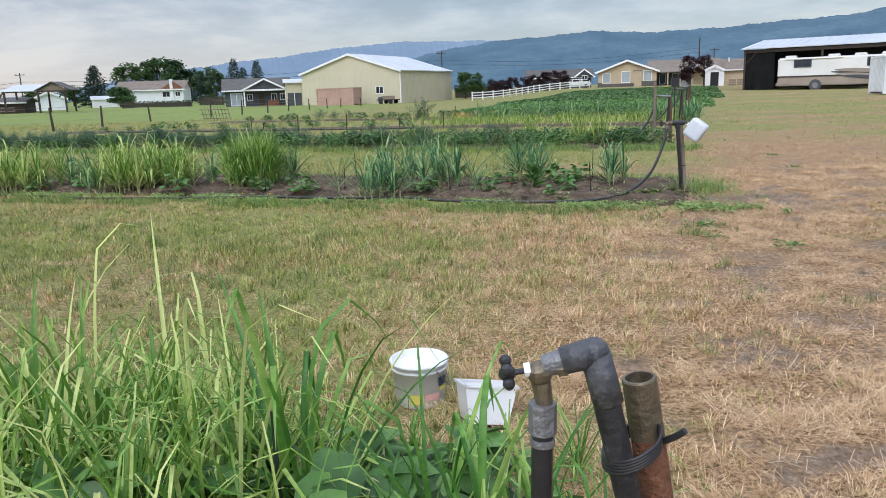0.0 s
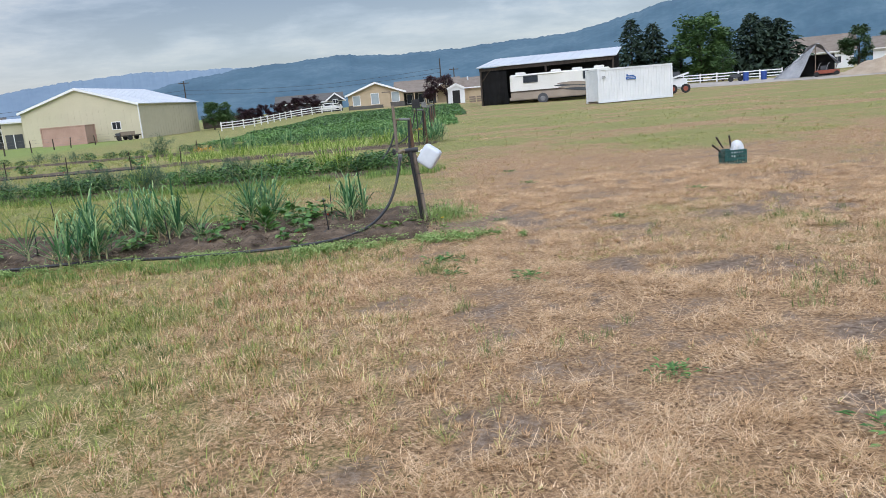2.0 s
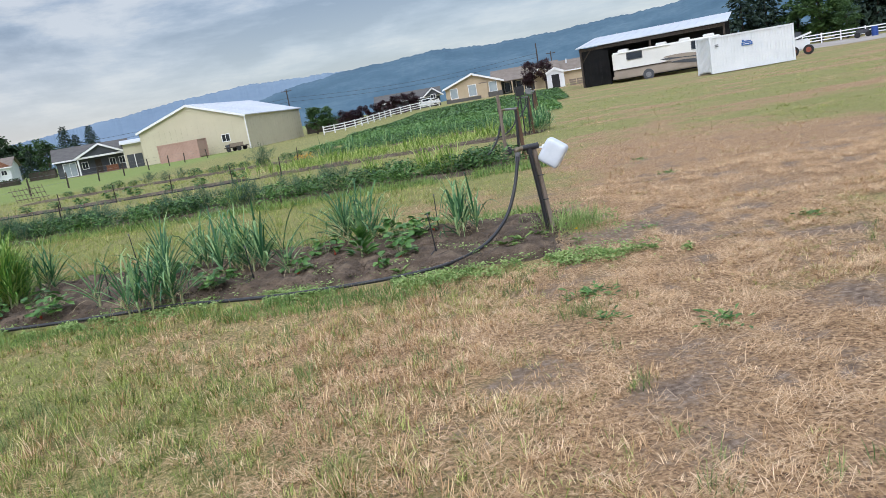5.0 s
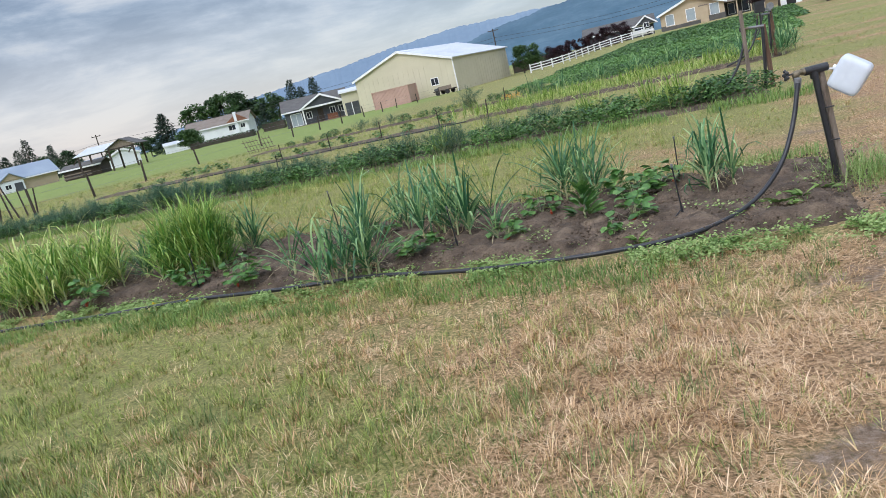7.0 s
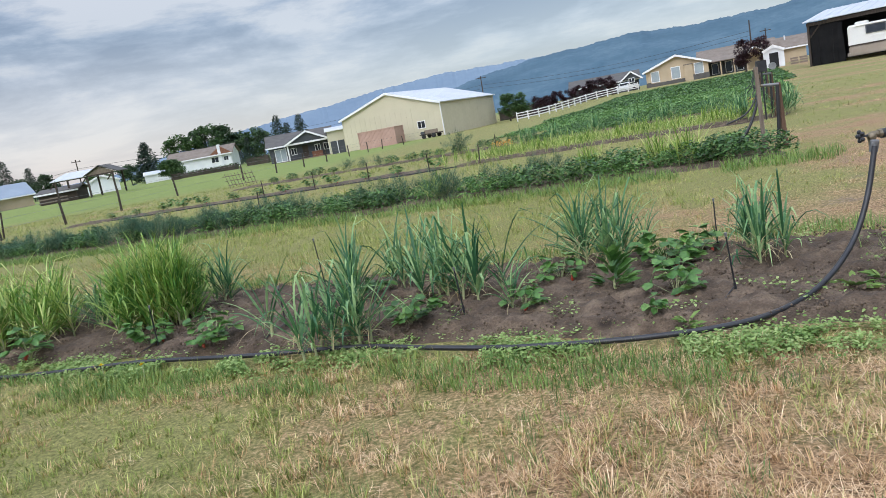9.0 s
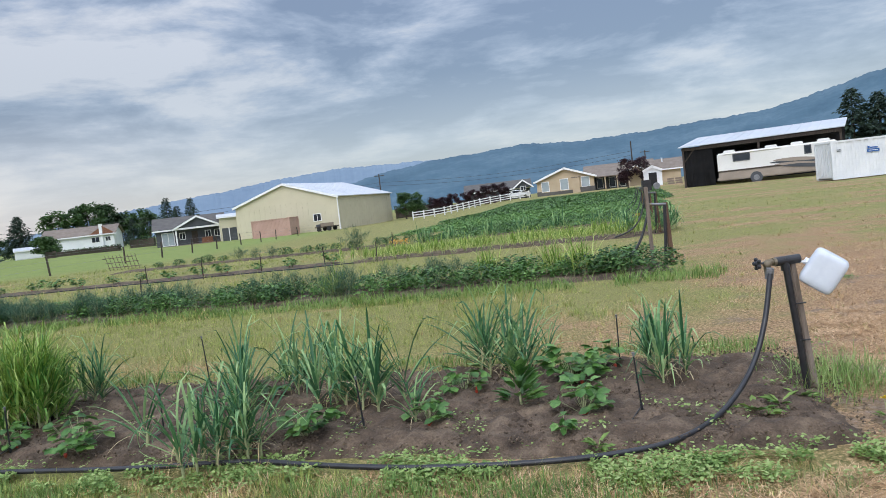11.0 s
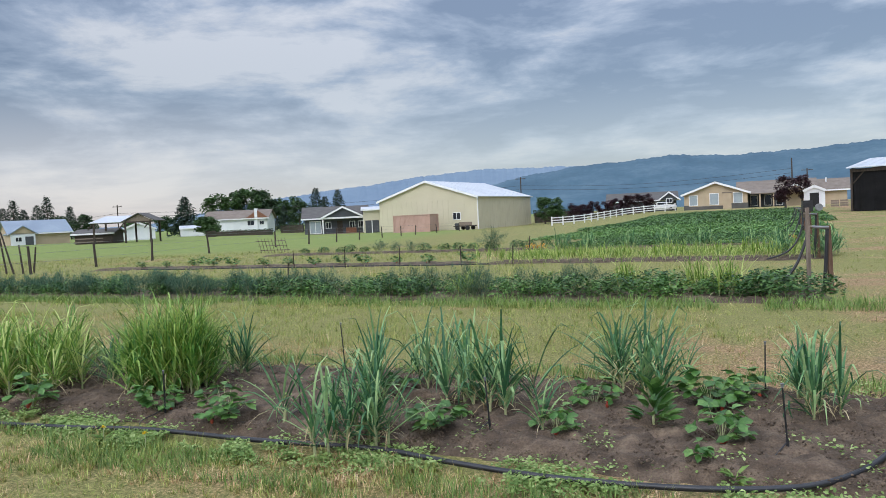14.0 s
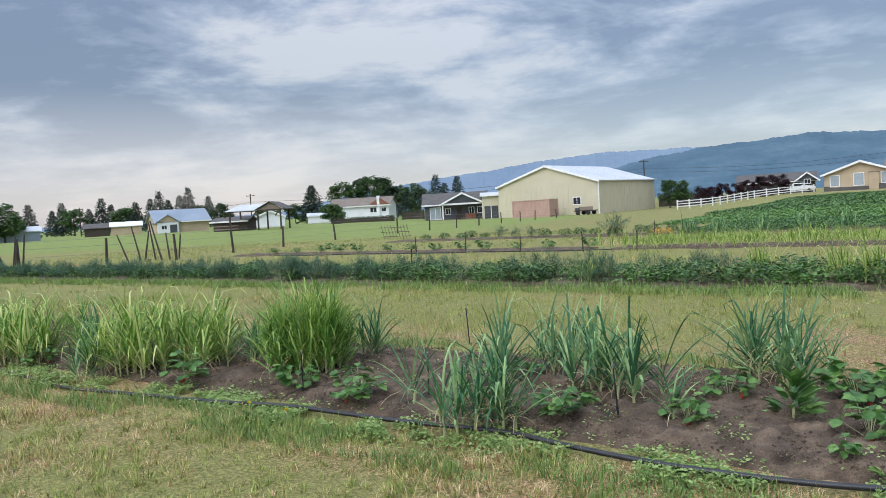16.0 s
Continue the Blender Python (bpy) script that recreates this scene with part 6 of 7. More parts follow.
# charcoal panel on the wall paints the shade under the porch roof
part("porch_back", boxes((1.2, 7.0, -0.05, -0.002, 0.0, 2.4)), m_dark, wg, "charcoal panel painting the porch's shade")
for x in (1.8, 3.9, 5.6):
    window(wg, x, 0.3, 0.9, 1.6, y=-0.06, bars=0)
part("porch_gable", prism([(6.6, 2.4), (10.2, 2.4), (8.4, 3.4)], -2.4, 0.5), m_tan, wg, "tan porch gable")
for xa in (6.2, 10.6):
    part("porch_gable_roof", roof_slab((xa, -2.7, 2.25), (xa, 3, 2.25), (8.4, 3, 3.55), (8.4, -2.7, 3.55)), m_shingle_tan, wg)
    part("porch_fascia", roof_slab((xa, -2.77, 2.27), (xa, -2.71, 2.27), (8.4, -2.71, 3.57), (8.4, -2.77, 3.57), 0.22), m_trim, wg, "white fascia")
p0, p1 = spot(17.4, 136), spot(20.0, 136)
gw = gabled("garage_wing", facing(p0, p1), (p1 - p0).length, 9, 2.4, 1.7, m_tan, m_shingle_tan, "tan garage wing with brown roof", "house", front=False)
part("roof_vent", cyl(bmesh.new(), 0.12, 0.12, 0.8, Matrix.Translation((3.2, 3.0, 3.6)), 10), m_white, gw, "white roof vent")
# dark house behind the maroon trees
p0, p1 = spot(4.0, 150), spot(8.9, 150)
bh = gabled("back_house", facing(p0, p1), (p1 - p0).length, 9, 2.6, 1.5, m_dark, m_shingle, "charcoal house with grey roof behind maroon trees", "house", front=False)
wb = (p1 - p0).length
part("dormer_gable", prism([(wb - 3.2, 2.5), (wb + 0.4, 2.5), (wb - 1.4, 3.9)], -1.2, 0.5), m_dark, bh, "charcoal entry gable")
for xa in (wb - 3.6, wb + 0.8):
    part("dormer_roof", roof_slab((xa, -1.5, 2.45), (xa, 3, 2.45), (wb - 1.4, 3, 4.1), (wb - 1.4, -1.5, 4.1)), m_shingle, bh)
    part("dormer_fascia", roof_slab((xa, -1.58, 2.47), (xa, -1.51, 2.47), (wb - 1.4, -1.51, 4.12), (wb - 1.4, -1.58, 4.12), 0.26), m_trim, bh, "white fascia")
window(bh, wb - 4.6, 0.9, 1.3, 1.1)
window(bh, wb - 1.8, 2.0, 0.9, 0.7, y=-1.22)
# white garden shed
p0 = spot(17.35, 100)
gs = gabled("garden_shed", facing(p0, spot(18.7, 100)), 2.3, 2.4, 2.0, 0.55, m_white, m_trim, "small white garden shed with black panel painted as doorway shade", "shed", over=0.12)
# black board on the closed wall paints the shade within the doorway
part("doorway", boxes((0.65, 1.65, -0.06, -0.01, 0.0, 1.75)), m_black, gs, "black panel painted as doorway shade")
for i, (x, c) in enumerate(((2.9, m_wood), (3.9, m_wood))):
    cb = empty("wood_crate", facing(p0, spot(18.7, 100)) @ Matrix.Translation((x, 0.3 + 0.3 * i, 0)), "grey wooden crate beside the garden shed", "crate")
    for z in (0.0, 0.28, 0.56):
        part("board", boxes((0, 0.85, 0, 0.7, z, z + 0.22)), c, cb)
hl = empty("trailer", pose(-14.3, 110.2, -0.45, 0, 0, -20), "low brown flatbed trailer beside the barn", "trailer")
part("bed", boxes((0, 3.0, 0, 1.6, 0.5, 0.65)), m_darkwood, hl)
part("side_board", boxes((0.9, 3.0, -0.04, 0.0, 0.65, 1.15)), m_wood, hl, "brown side board")
part("load", boxes((0.1, 0.85, 0.1, 1.4, 0.65, 1.0), bevel=0.08), m_dark, hl, "dark load")
for x in (0.7, 2.3):
    part("wheel", cyl(bmesh.new(), 0.32, 0.32, 0.2, pose(x, 0.0, 0.32, 90, 0, 0), 18), m_tyre, hl, "black wheel")
    part("wheel", cyl(bmesh.new(), 0.32, 0.32, 0.2, pose(x, 1.8, 0.32, 90, 0, 0), 18), m_tyre, hl, "black wheel")
pk = empty("pickup_truck", facing(spot(6.8, 141), spot(8.4, 141)), "white pickup truck parked behind the white fence", "pickup truck")
part("body", boxes((0, 5.2, 0, 1.9, 0.5, 1.1), bevel=0.1), m_white, pk)
part("cab", boxes((1.6, 3.6, 0.1, 1.8, 1.1, 1.75), bevel=0.15), m_white, pk, "white cab")
part("side_window", boxes((1.85, 3.35, 0.08, 0.12, 1.2, 1.6)), m_glass, pk, "dark side window")
for x in (1.0, 4.2):
    part("wheel", cyl(bmesh.new(), 0.36, 0.36, 0.22, pose(x, 0.2, 0.36, 90, 0, 0), 18), m_tyre, pk, "black wheel")

# ---- right background: loader, barrels, tarp tent, dirt, drive, houses ----
m_gravel = mat("gravel_drive", [(0.25, 0.22, 0.19), (0.34, 0.30, 0.26), (0.42, 0.38, 0.33)], 0.95, 0.5, 12, 0.4)
bm = bmesh.new()
rows_ = []
for b in np.arange(31, 76, 3.0):
    rows_.append([bm.verts.new(spot2(b, d) + Vector((0, 0, 0.02))) for d in (90 + 2 * math.sin(b), 97, 104, 111 + 2 * math.cos(b * 1.3))])
for r0, r1 in zip(rows_, rows_[1:]):
    for i in range(3):
        bm.faces.new((r0[i], r1[i], r1[i + 1], r0[i + 1]))
bmesh.ops.recalc_face_normals(bm, faces=bm.faces)
tagged(part("road", bm, m_gravel), "pale gravel drive across the field", "road", kind="structure")
m_red = mat("faded_red_machine_paint", [(0.22, 0.05, 0.03), (0.34, 0.09, 0.05)], 0.6, 3, 20, 0.2)
sl = empty("skid_loader", facing(spot2(33.0, 74), spot2(34.2, 74)), "white skid loader parked behind the white container", "loader")
part("body", boxes((-0.6, 1.3, 0, 1.5, 0.45, 1.35), bevel=0.12), m_white, sl)
part("cab", boxes((-0.3, 0.7, 0.2, 1.3, 1.35, 2.0), bevel=0.08), m_dark, sl, "dark cab")
part("lift_arm", slab(0.08, 0.1, 2.0, pose(-0.5, -0.1, 1.3, 0, 75, 0)), m_white, sl, "white lift arm")
for x in (0.0, 1.15):
    w_ = part("wheel", cyl(bmesh.new(), 0.42, 0.42, 0.3, pose(x, 0.05, 0.42, 90, 0, 0), 18), m_tyre, sl, "black wheel")
    part("rim", cyl(bmesh.new(), 0.22, 0.22, 0.03, pose(x, -0.25, 0.42, 90, 0, 0), 14), m_red, w_, "red rim")
m_blueb = mat("blue_plastic_drum", [(0.015, 0.05, 0.22), (0.03, 0.08, 0.30)], 0.45, 3, 20, 0.05)
for bear_ in (37.9, 39.05):
    p = spot2(bear_, 106)
    e = empty("blue_barrel", pose(*p), "blue plastic barrel standing by the white fence", "barrel", "barrels by the fence")
    part("drum", cyl(bmesh.new(), 0.36, 0.36, 1.1, None, 18), m_blueb, e)
    part("hoop", cyl(bmesh.new(), 0.375, 0.375, 0.05, Matrix.Translation((0, 0, 0.36)), 18), m_blueb, e)
    part("hoop", cyl(bmesh.new(), 0.375, 0.375, 0.05, Matrix.Translation((0, 0, 0.72)), 18), m_blueb, e)
p = spot2(36.9, 106)
e = empty("motorbike", pose(p.x, p.y, p.z, 0, 0, -20), "dark quad bike parked by the white fence", "vehicle")
for x in (0, 1.2):
    part("wheel", cyl(bmesh.new(), 0.33, 0.33, 0.2, pose(x, 0, 0.33, 90, 0, 0), 16), m_tyre, e, "black wheel")
part("body", boxes((-0.1, 1.3, -0.2, 0.15, 0.45, 0.95), bevel=0.1), m_dark, e)
part("handlebar", tube([(0.0, -0.35, 1.15), (0.1, 0, 1.0), (0.0, 0.35, 1.15)], 0.03, 8), m_dark, e)
m_tarp = mat("silver_grey_tarp", [(0.20, 0.215, 0.235), (0.29, 0.305, 0.33), (0.38, 0.40, 0.43)], 0.55, 0.8, 9, 0.5)
p0, p1 = spot2(39.6, 101), spot2(43.6, 101)
W_ = (p1 - p0).length
e = empty("tarp_tent", facing(p0, p1), "sagging grey tarp tent over a wooden frame", "tent")
bm = bmesh.new()
g_ = []
for j in range(9):
    row = []
    for i in range(21):
        t = i / 20
        x = W_ * t
        z = 4.0 * min(1, t / 0.66) ** 1.05 if t < 0.66 else 4.0 - 2.6 * ((t - 0.66) / 0.34) ** 1.3
        z += 0.12 * math.sin(i * 1.3 + j) * math.sin(math.pi * t) + 0.10 * math.sin(j * 2.1 + i * 0.7)
        z -= 0.35 * math.sin(math.pi * j / 8) * math.sin(math.pi * t)
        row.append(bm.verts.new((x + 0.15 * math.sin(j * 1.7 + i), -0.3 + 5.0 * j / 8 - (0.5 * (1 - t) if j == 0 else 0), max(0.02, z))))
    g_.append(row)
for j in range(8):
    for i in range(20):
        bm.faces.new((g_[j][i], g_[j][i + 1], g_[j + 1][i + 1], g_[j + 1][i]))
bmesh.ops.recalc_face_normals(bm, faces=bm.faces)
part("tarp", bm, m_tarp, e, "silver-grey tarp")
bm = bmesh.new()
fl_ = [[bm.verts.new(((0.02 + 0.40 * u + 0.24 * v_) * W_ + 0.05 * math.sin(9 * v_ + 5 * u), -0.75 + 0.35 * v_ + 0.12 * math.sin(7 * u + 4 * v_), 0.02 + 3.75 * v_ ** 0.95 * (0.42 + 0.58 * u))) for u in np.linspace(0, 1, 9)] for v_ in np.linspace(0, 1, 9)]
for j in range(8):
    for i in range(8):
        bm.faces.new((fl_[j][i], fl_[j][i + 1], fl_[j + 1][i + 1], fl_[j + 1][i]))
part("front_flap", bm, m_tarp, e, "grey tarp flap draped to the ground")
for x, h_ in ((W_ * 0.36, 2.0), (W_ * 0.66, 3.8), (W_ * 0.97, 1.4)):
    for y in (0, 4.5):
        part("pole", slab(0.05, 0.05, h_, Matrix.Translation((x, y, 0))), m_wood, e, "wooden tent pole")
# added black sheet that paints the shade inside the tent
part("inner_tarp", boxes((W_ * 0.42, W_ * 0.96, 3.8, 3.86, 0, 2.6)), m_black, e, "black sheet added as the tent's inner shade")
e = empty("farm_implement", facing(spot2(42.2, 99.5), spot2(43.4, 99.5)), "faded red farm implement under the tarp tent", "farm machine")
part("deck", boxes((0, 2.6, 0, 1.4, 0.35, 0.75), bevel=0.04), m_red, e)
part("engine", boxes((0.6, 1.4, 0.3, 1.0, 0.75, 1.25), bevel=0.05), m_dark, e, "dark engine")
for x in (0.3, 1.2, 2.2):
    part("lever", tube([(x, 0.2, 0.7), (x + 0.1, 0.25, 1.3), (x + 0.35, 0.25, 1.6)], 0.03, 6), m_galv, e, "steel lever")
for x in (0.2, 2.3):
    part("wheel", cyl(bmesh.new(), 0.3, 0.3, 0.2, pose(x, 0, 0.3, 90, 0, 0), 16), m_tyre, e, "black wheel")
m_dirt = mat("piled_dirt", [(0.26, 0.20, 0.14), (0.36, 0.285, 0.205), (0.44, 0.36, 0.27)], 0.95, 0.6, 6, 0.6)
p = spot2(46.2, 100)
N_ = 40
xx, yy = np.meshgrid(np.linspace(-6.5, 6.5, N_), np.linspace(-4, 4, N_))
hh = 1.8 * np.exp(-(xx / 3.4) ** 2 - (yy / 2.2) ** 2) + 1.1 * np.exp(-((xx - 3.5) / 2) ** 2 - (yy / 2) ** 2)
hh = hh * (1 + 0.12 * np.sin(xx * 2.3 + yy) * np.cos(yy * 2.9)) - 0.06
ii = np.arange(N_ * N_).reshape(N_, N_)
ob = new("dirt_pile", np_mesh("dirt_pile", np.stack([xx, yy, hh], -1).reshape(-1, 3), np.stack([ii[:-1, :-1], ii[:-1, 1:], ii[1:, 1:], ii[1:, :-1]], -1).reshape(-1, 4), m_dirt, True))
ob.matrix_world = pose(p.x, p.y, p.z, 0, 0, -45)
tagged(ob, "pale brown heap of piled dirt beside the drive", "dirt pile")
for b0, b1, d, h, r_, lab in ((40.2, 44.5, 165, 3.4, 3.0, "white house with pale grey roof behind trees"), (45.6, 49.5, 160, 3.2, 2.0, "white house with grey roof far off")):
    p0, p1 = spot2(b0, d), spot2(b1, d)
    hs = gabled("white_far_house", facing(p0, p1), (p1 - p0).length, 10, h, r_, m_white, m_shingle_tan, lab, "house", front=False)
    window(hs, 2.0, 1.0, 1.4, 1.2)
    window(hs, (p1 - p0).length - 3.5, 1.0, 1.4, 1.2)

# ---- fences and poles ----


def rail_fence(points, label, h=1.25, gap=2.4):
    e = empty("white_fence", Matrix(), label, "fence")
    for p, q in zip(points, points[1:]):
        p, q = Vector(p), Vector(q)
        n = max(1, round((q - p).length / gap))
        ang = math.degrees(math.atan2(q.y - p.y, q.x - p.x))
        for i in range(n + 1):
            c = p.lerp(q, i / n)
            if i < n or q == Vector(points[-1]):
                part("post", slab(0.07, 0.07, h + 0.1, pose(c.x, c.y, float(gz(c.x, c.y)) - 0.05, 0, 0, ang)), m_trim, e)
            if i < n:
                c2 = p.lerp(q, (i + 1) / n)
                z0, z1 = float(gz(c.x, c.y)), float(gz(c2.x, c2.y))
                for z in (0.32, 0.68, 1.05):
                    part("rail", slab((c2 - c).length / 2 - 0.07, 0.02, 0.13, pose((c.x + c2.x) / 2, (c.y + c2.y) / 2, (z0 + z1) / 2 + z, 0, -math.degrees(math.atan2(z1 - z0, (c2 - c).length)), ang)), m_trim, e)
    return e


rail_fence([spot(-0.25, 108), spot(2.2, 112), spot(5.0, 124), spot(8.8, 132)], "white three-rail fence before the maroon trees")
rail_fence([spot2(31.5, 110), spot2(36.0, 110), spot2(40.2, 110)], "white three-rail fence before the tall trees")
POSTS = ((-25.9, 28.3), (-22.9, 29.9), (-20.1, 30.8), (-19.85, 34.6), (-19.4, 38.4), (-20.0, 45.7), (-18.8, 53.1), (-18.0, 57.7), (-17.2, 62.1), (-17.0, 68.4), (-16.9, 76.7), (-16.3, 83.0), (-15.9, 89.2), (-14.4, 95.5), (-12.9, 105.8))
e = empty("wire_fence", Matrix(), "weathered wooden posts with thin wire along the pasture", "fence")
for i, (x, y) in enumerate(POSTS):
    part("post", cyl(bmesh.new(), 0.06, 0.05, 1.2, pose(x, y, float(gz(x, y)) - 0.1, rng.uniform(-3, 3), rng.uniform(-4, 4), 0), 10), m_darkwood, e)
for (x0_, y0_), (x1_, y1_) in zip(POSTS, POSTS[1:]):
    for z in (0.45, 0.8, 1.1):
        part("wire", tube([(x0_, y0_, float(gz(x0_, y0_)) + z), (x1_, y1_, float(gz(x1_, y1_)) + z)], 0.006, 4, False), m_galv, e, "thin fence wire")
for i, (x, y, h_, lx, ly) in enumerate(((-26.3, 28.0, 1.4, 5, -18), (-26.1, 28.2, 1.5, -4, 6), (-25.7, 28.3, 1.5, 3, 12), (-25.9, 28.1, 1.3, -8, 2), (-23.0, 31.3, 1.3, 4, -20), (-22.5, 31.5, 1.6, 0, -14), (-22.2, 31.4, 1.4, 6, 18), (-21.8, 31.6, 1.7, 0, -8), (-21.4, 31.5, 1.8, 3, -13), (-20.9, 31.4, 1.2, 0, -6), (-20.6, 31.6, 1.1, 2, 10))):
    e = empty("bean_pole", pose(x, y, -0.03, lx, ly, 0), "leaning weathered bean pole at the field's edge", "pole", "leaning bean poles")
    part("stick", cyl(bmesh.new(), 0.04, 0.028, h_, None, 8), m_darkwood, e)
p = spot(-22.4, 41)
e = empty("trellis_rack", pose(p.x, p.y, p.z, 35, 0, -15), "leaning pale wooden trellis rack in the garden", "trellis")
for x in np.linspace(0, 1.7, 9):
    part("upright", slab(0.012, 0.012, 1.0, pose(x, 0, 0, 0, 12, 0)), m_wood, e)
for z in (0.2, 0.5, 0.8):
    part("crossbar", boxes((0, 1.9, -0.03, -0.013, z, z + 0.03)), m_wood, e)
for a, b in ((-8.2, 15.0), (-9.9, 15.2), (-12, 15.2), (-14, 15.2), (-16, 15.2), (-10.2, 22.6), (-11.5, 8.8)):
    w = gp(a, b)
    e = empty("garden_stake", pose(w.x, w.y, -0.05, 2, rng.uniform(-4, 4), 0), "short dark garden stake at a bed", "stake", "row stakes")
    part("stick", cyl(bmesh.new(), 0.018, 0.014, 0.65, None, 8), m_darkwood, e)


def utility_pole(bear_, d, h, arms=1):
    p = spot(bear_, d)
    e = empty("utility_pole", pose(*p), "wooden utility pole with crossarm and insulators", "utility pole", "utility poles")
    part("pole", cyl(bmesh.new(), 0.16, 0.11, h, None, 10), m_darkwood, e)
    for k in range(arms):
        part("crossarm", boxes((-1.1, 1.1, -0.07, 0.07, h - 0.5 - k, h - 0.36 - k)), m_darkwood, e)
        for x in (-0.95, 0.95):
            part("insulator", cyl(bmesh.new(), 0.05, 0.05, 0.2, Matrix.Translation((x, 0, h - 0.36 - k)), 8), m_galv, e, "grey insulator")
    return p + Vector((0, 0, h - 0.3))


t1 = utility_pole(-2.5, 165, 9.6)
t2 = utility_pole(16.65, 150, 8.6, 0)
t3 = utility_pole(17.6, 175, 7.6)
t4 = utility_pole(-32.2, 180, 7.6)
t5 = utility_pole(-43.8, 190, 6.6)
t6 = utility_pole(-40.0, 200, 6.4)
for a, b in ((t1, t2), (t4, t5), (t4, t1)):
    for dz in (-1.6, -2.4):
        ob = new("power_line", tube([tuple(a.lerp(b, k / 8) + Vector((0, 0, dz - 1.2 * math.sin(math.pi * k / 8)))) for k in range(9)], 0.03, 4))
        ob.data.materials.append(m_poly)
        tagged(ob, "thin dark power line between utility poles", "power line")

# ---- trees ----
m_bark = mat("grey_brown_bark", [(0.05, 0.04, 0.032), (0.10, 0.08, 0.065)], 0.95, 2, 20, 0.6, stretch=(5, 5, 1))
m_tree = mat("broadleaf_crown", [(0.035, 0.08, 0.022), (0.06, 0.125, 0.035), (0.10, 0.175, 0.05)], 0.7, 0.4, 3, 0, island=0.5, leaf=0.2)
m_tree_dark = mat("dark_broadleaf_crown", [(0.022, 0.05, 0.018), (0.038, 0.078, 0.026), (0.06, 0.11, 0.038)], 0.7, 0.4, 3, 0, island=0.5, leaf=0.15)
m_conifer = mat("conifer_needles", [(0.012, 0.028, 0.018), (0.022, 0.046, 0.028), (0.038, 0.068, 0.038)], 0.8, 0.4, 3, 0, island=0.5, leaf=0.1)
m_maroon = mat("maroon_leaves", [(0.022, 0.009, 0.013), (0.045, 0.016, 0.022), (0.075, 0.028, 0.034)], 0.6, 0.5, 3, 0, island=0.5, leaf=0.15)
m_hedge = mat("clipped_hedge", [(0.02, 0.045, 0.016), (0.045, 0.085, 0.028)], 0.8, 0.6, 5, 0, island=0.5, leaf=0.1)


def broad_tree(p, h, r, material, label, clumps=26, per=85, low=0.25, name="tree"):
    """Trunk, limbs to each clump, and leaves gathered in clumps with gaps."""
    e = empty(name, pose(*p), label, "tree")
    c = []
    for _ in range(clumps):
        z = rng.uniform(low, 0.95)
        rad = r * math.sin(math.pi * min(1, max(0.08, (z - low + 0.12) / (1.12 - low)))) ** 0.7 * rng.uniform(0.35, 1.0)
        a = rng.uniform(0, 6.28)
        c.append((rad * math.cos(a), rad * math.sin(a), z * h))
    c = np.array(c)
    bm = bmesh.new()
    cyl(bm, 0.035 * h, 0.012 * h, h * 0.62, Matrix.Translation((0, 0, -0.1)), 9)
    part("trunk", bm, m_bark, e)
    k = np.arange(0, clumps, 3)
    base = np.stack([0 * k, 0 * k, np.clip(c[k, 2] * 0.55, 0.1 * h, 0.5 * h)], 1)
    d = c[k] - base
    v, f = ribbons(base, np.arctan2(d[:, 1], d[:, 0]), np.arctan2(np.hypot(d[:, 0], d[:, 1]), d[:, 2]), 0 * k.astype(float), np.linalg.norm(d, axis=1), np.full(len(k), 0.018 * h), 2, tip=0.3)
    part("limbs", np_mesh("limbs", v, f, m_bark), None, e)
    n = clumps * per
    i = np.repeat(np.arange(clumps), per)
    size = r * rng.uniform(0.22, 0.40, clumps)[i]
    off = rng.normal(0, 1, (n, 3))
    off *= (size * rng.random(n) ** 0.33 / np.linalg.norm(off, axis=1))[:, None]
    off[:, 2] *= 0.75
    v, f = leaves(c[i] + off, U(0, 6.28, n), U(-0.7, 0.5, n), rng.normal(0, 0.5, n), 0.10 * r * U(0.8, 1.9, n), 0.08 * r * U(0.8, 1.7, n))
    part("crown", np_mesh("crown", v, f, material), None, e)
    return e


def conifer(p, h, r, label, material=None, ragged=0.25, name="conifer"):
    """Trunk and tiers of drooping boughs, each with side sprays."""
    e = empty(name, pose(*p), label, "tree")
    part("trunk", cyl(bmesh.new(), 0.022 * h, 0.004 * h, h, Matrix.Translation((0, 0, -0.1)), 8), m_bark, e)
    n = 170
    s = np.linspace(0.10, 0.99, n)
    L = r * (1 - s) ** 0.8 * U(1 - ragged, 1 + ragged, n) + 0.03 * h
    az = np.arange(n) * 2.4 + rng.normal(0, 0.3, n)
    k = 9
    t = np.tile(np.linspace(0.2, 1.0, k), n)
    A, Lr, S = np.repeat(az, k), np.repeat(L, k), np.repeat(s, k)
    m = n * k
    pos = np.stack([np.cos(A) * Lr * t, np.sin(A) * Lr * t, S * h - 0.22 * Lr * t * (1.2 - S)], 1) + rng.normal(0, 0.012 * h, (m, 3))
    v, f = leaves(pos, A + rng.choice([-0.8, 0, 0.8], m) + rng.normal(0, 0.3, m), U(-0.7, 0.15, m), rng.normal(0, 0.5, m), (0.10 * r + 0.22 * Lr) * U(0.7, 1.3, m), (0.06 * r + 0.08 * Lr) * U(0.7, 1.3, m))
    part("crown", np_mesh("boughs", v, f, material or m_conifer), None, e)
    return e


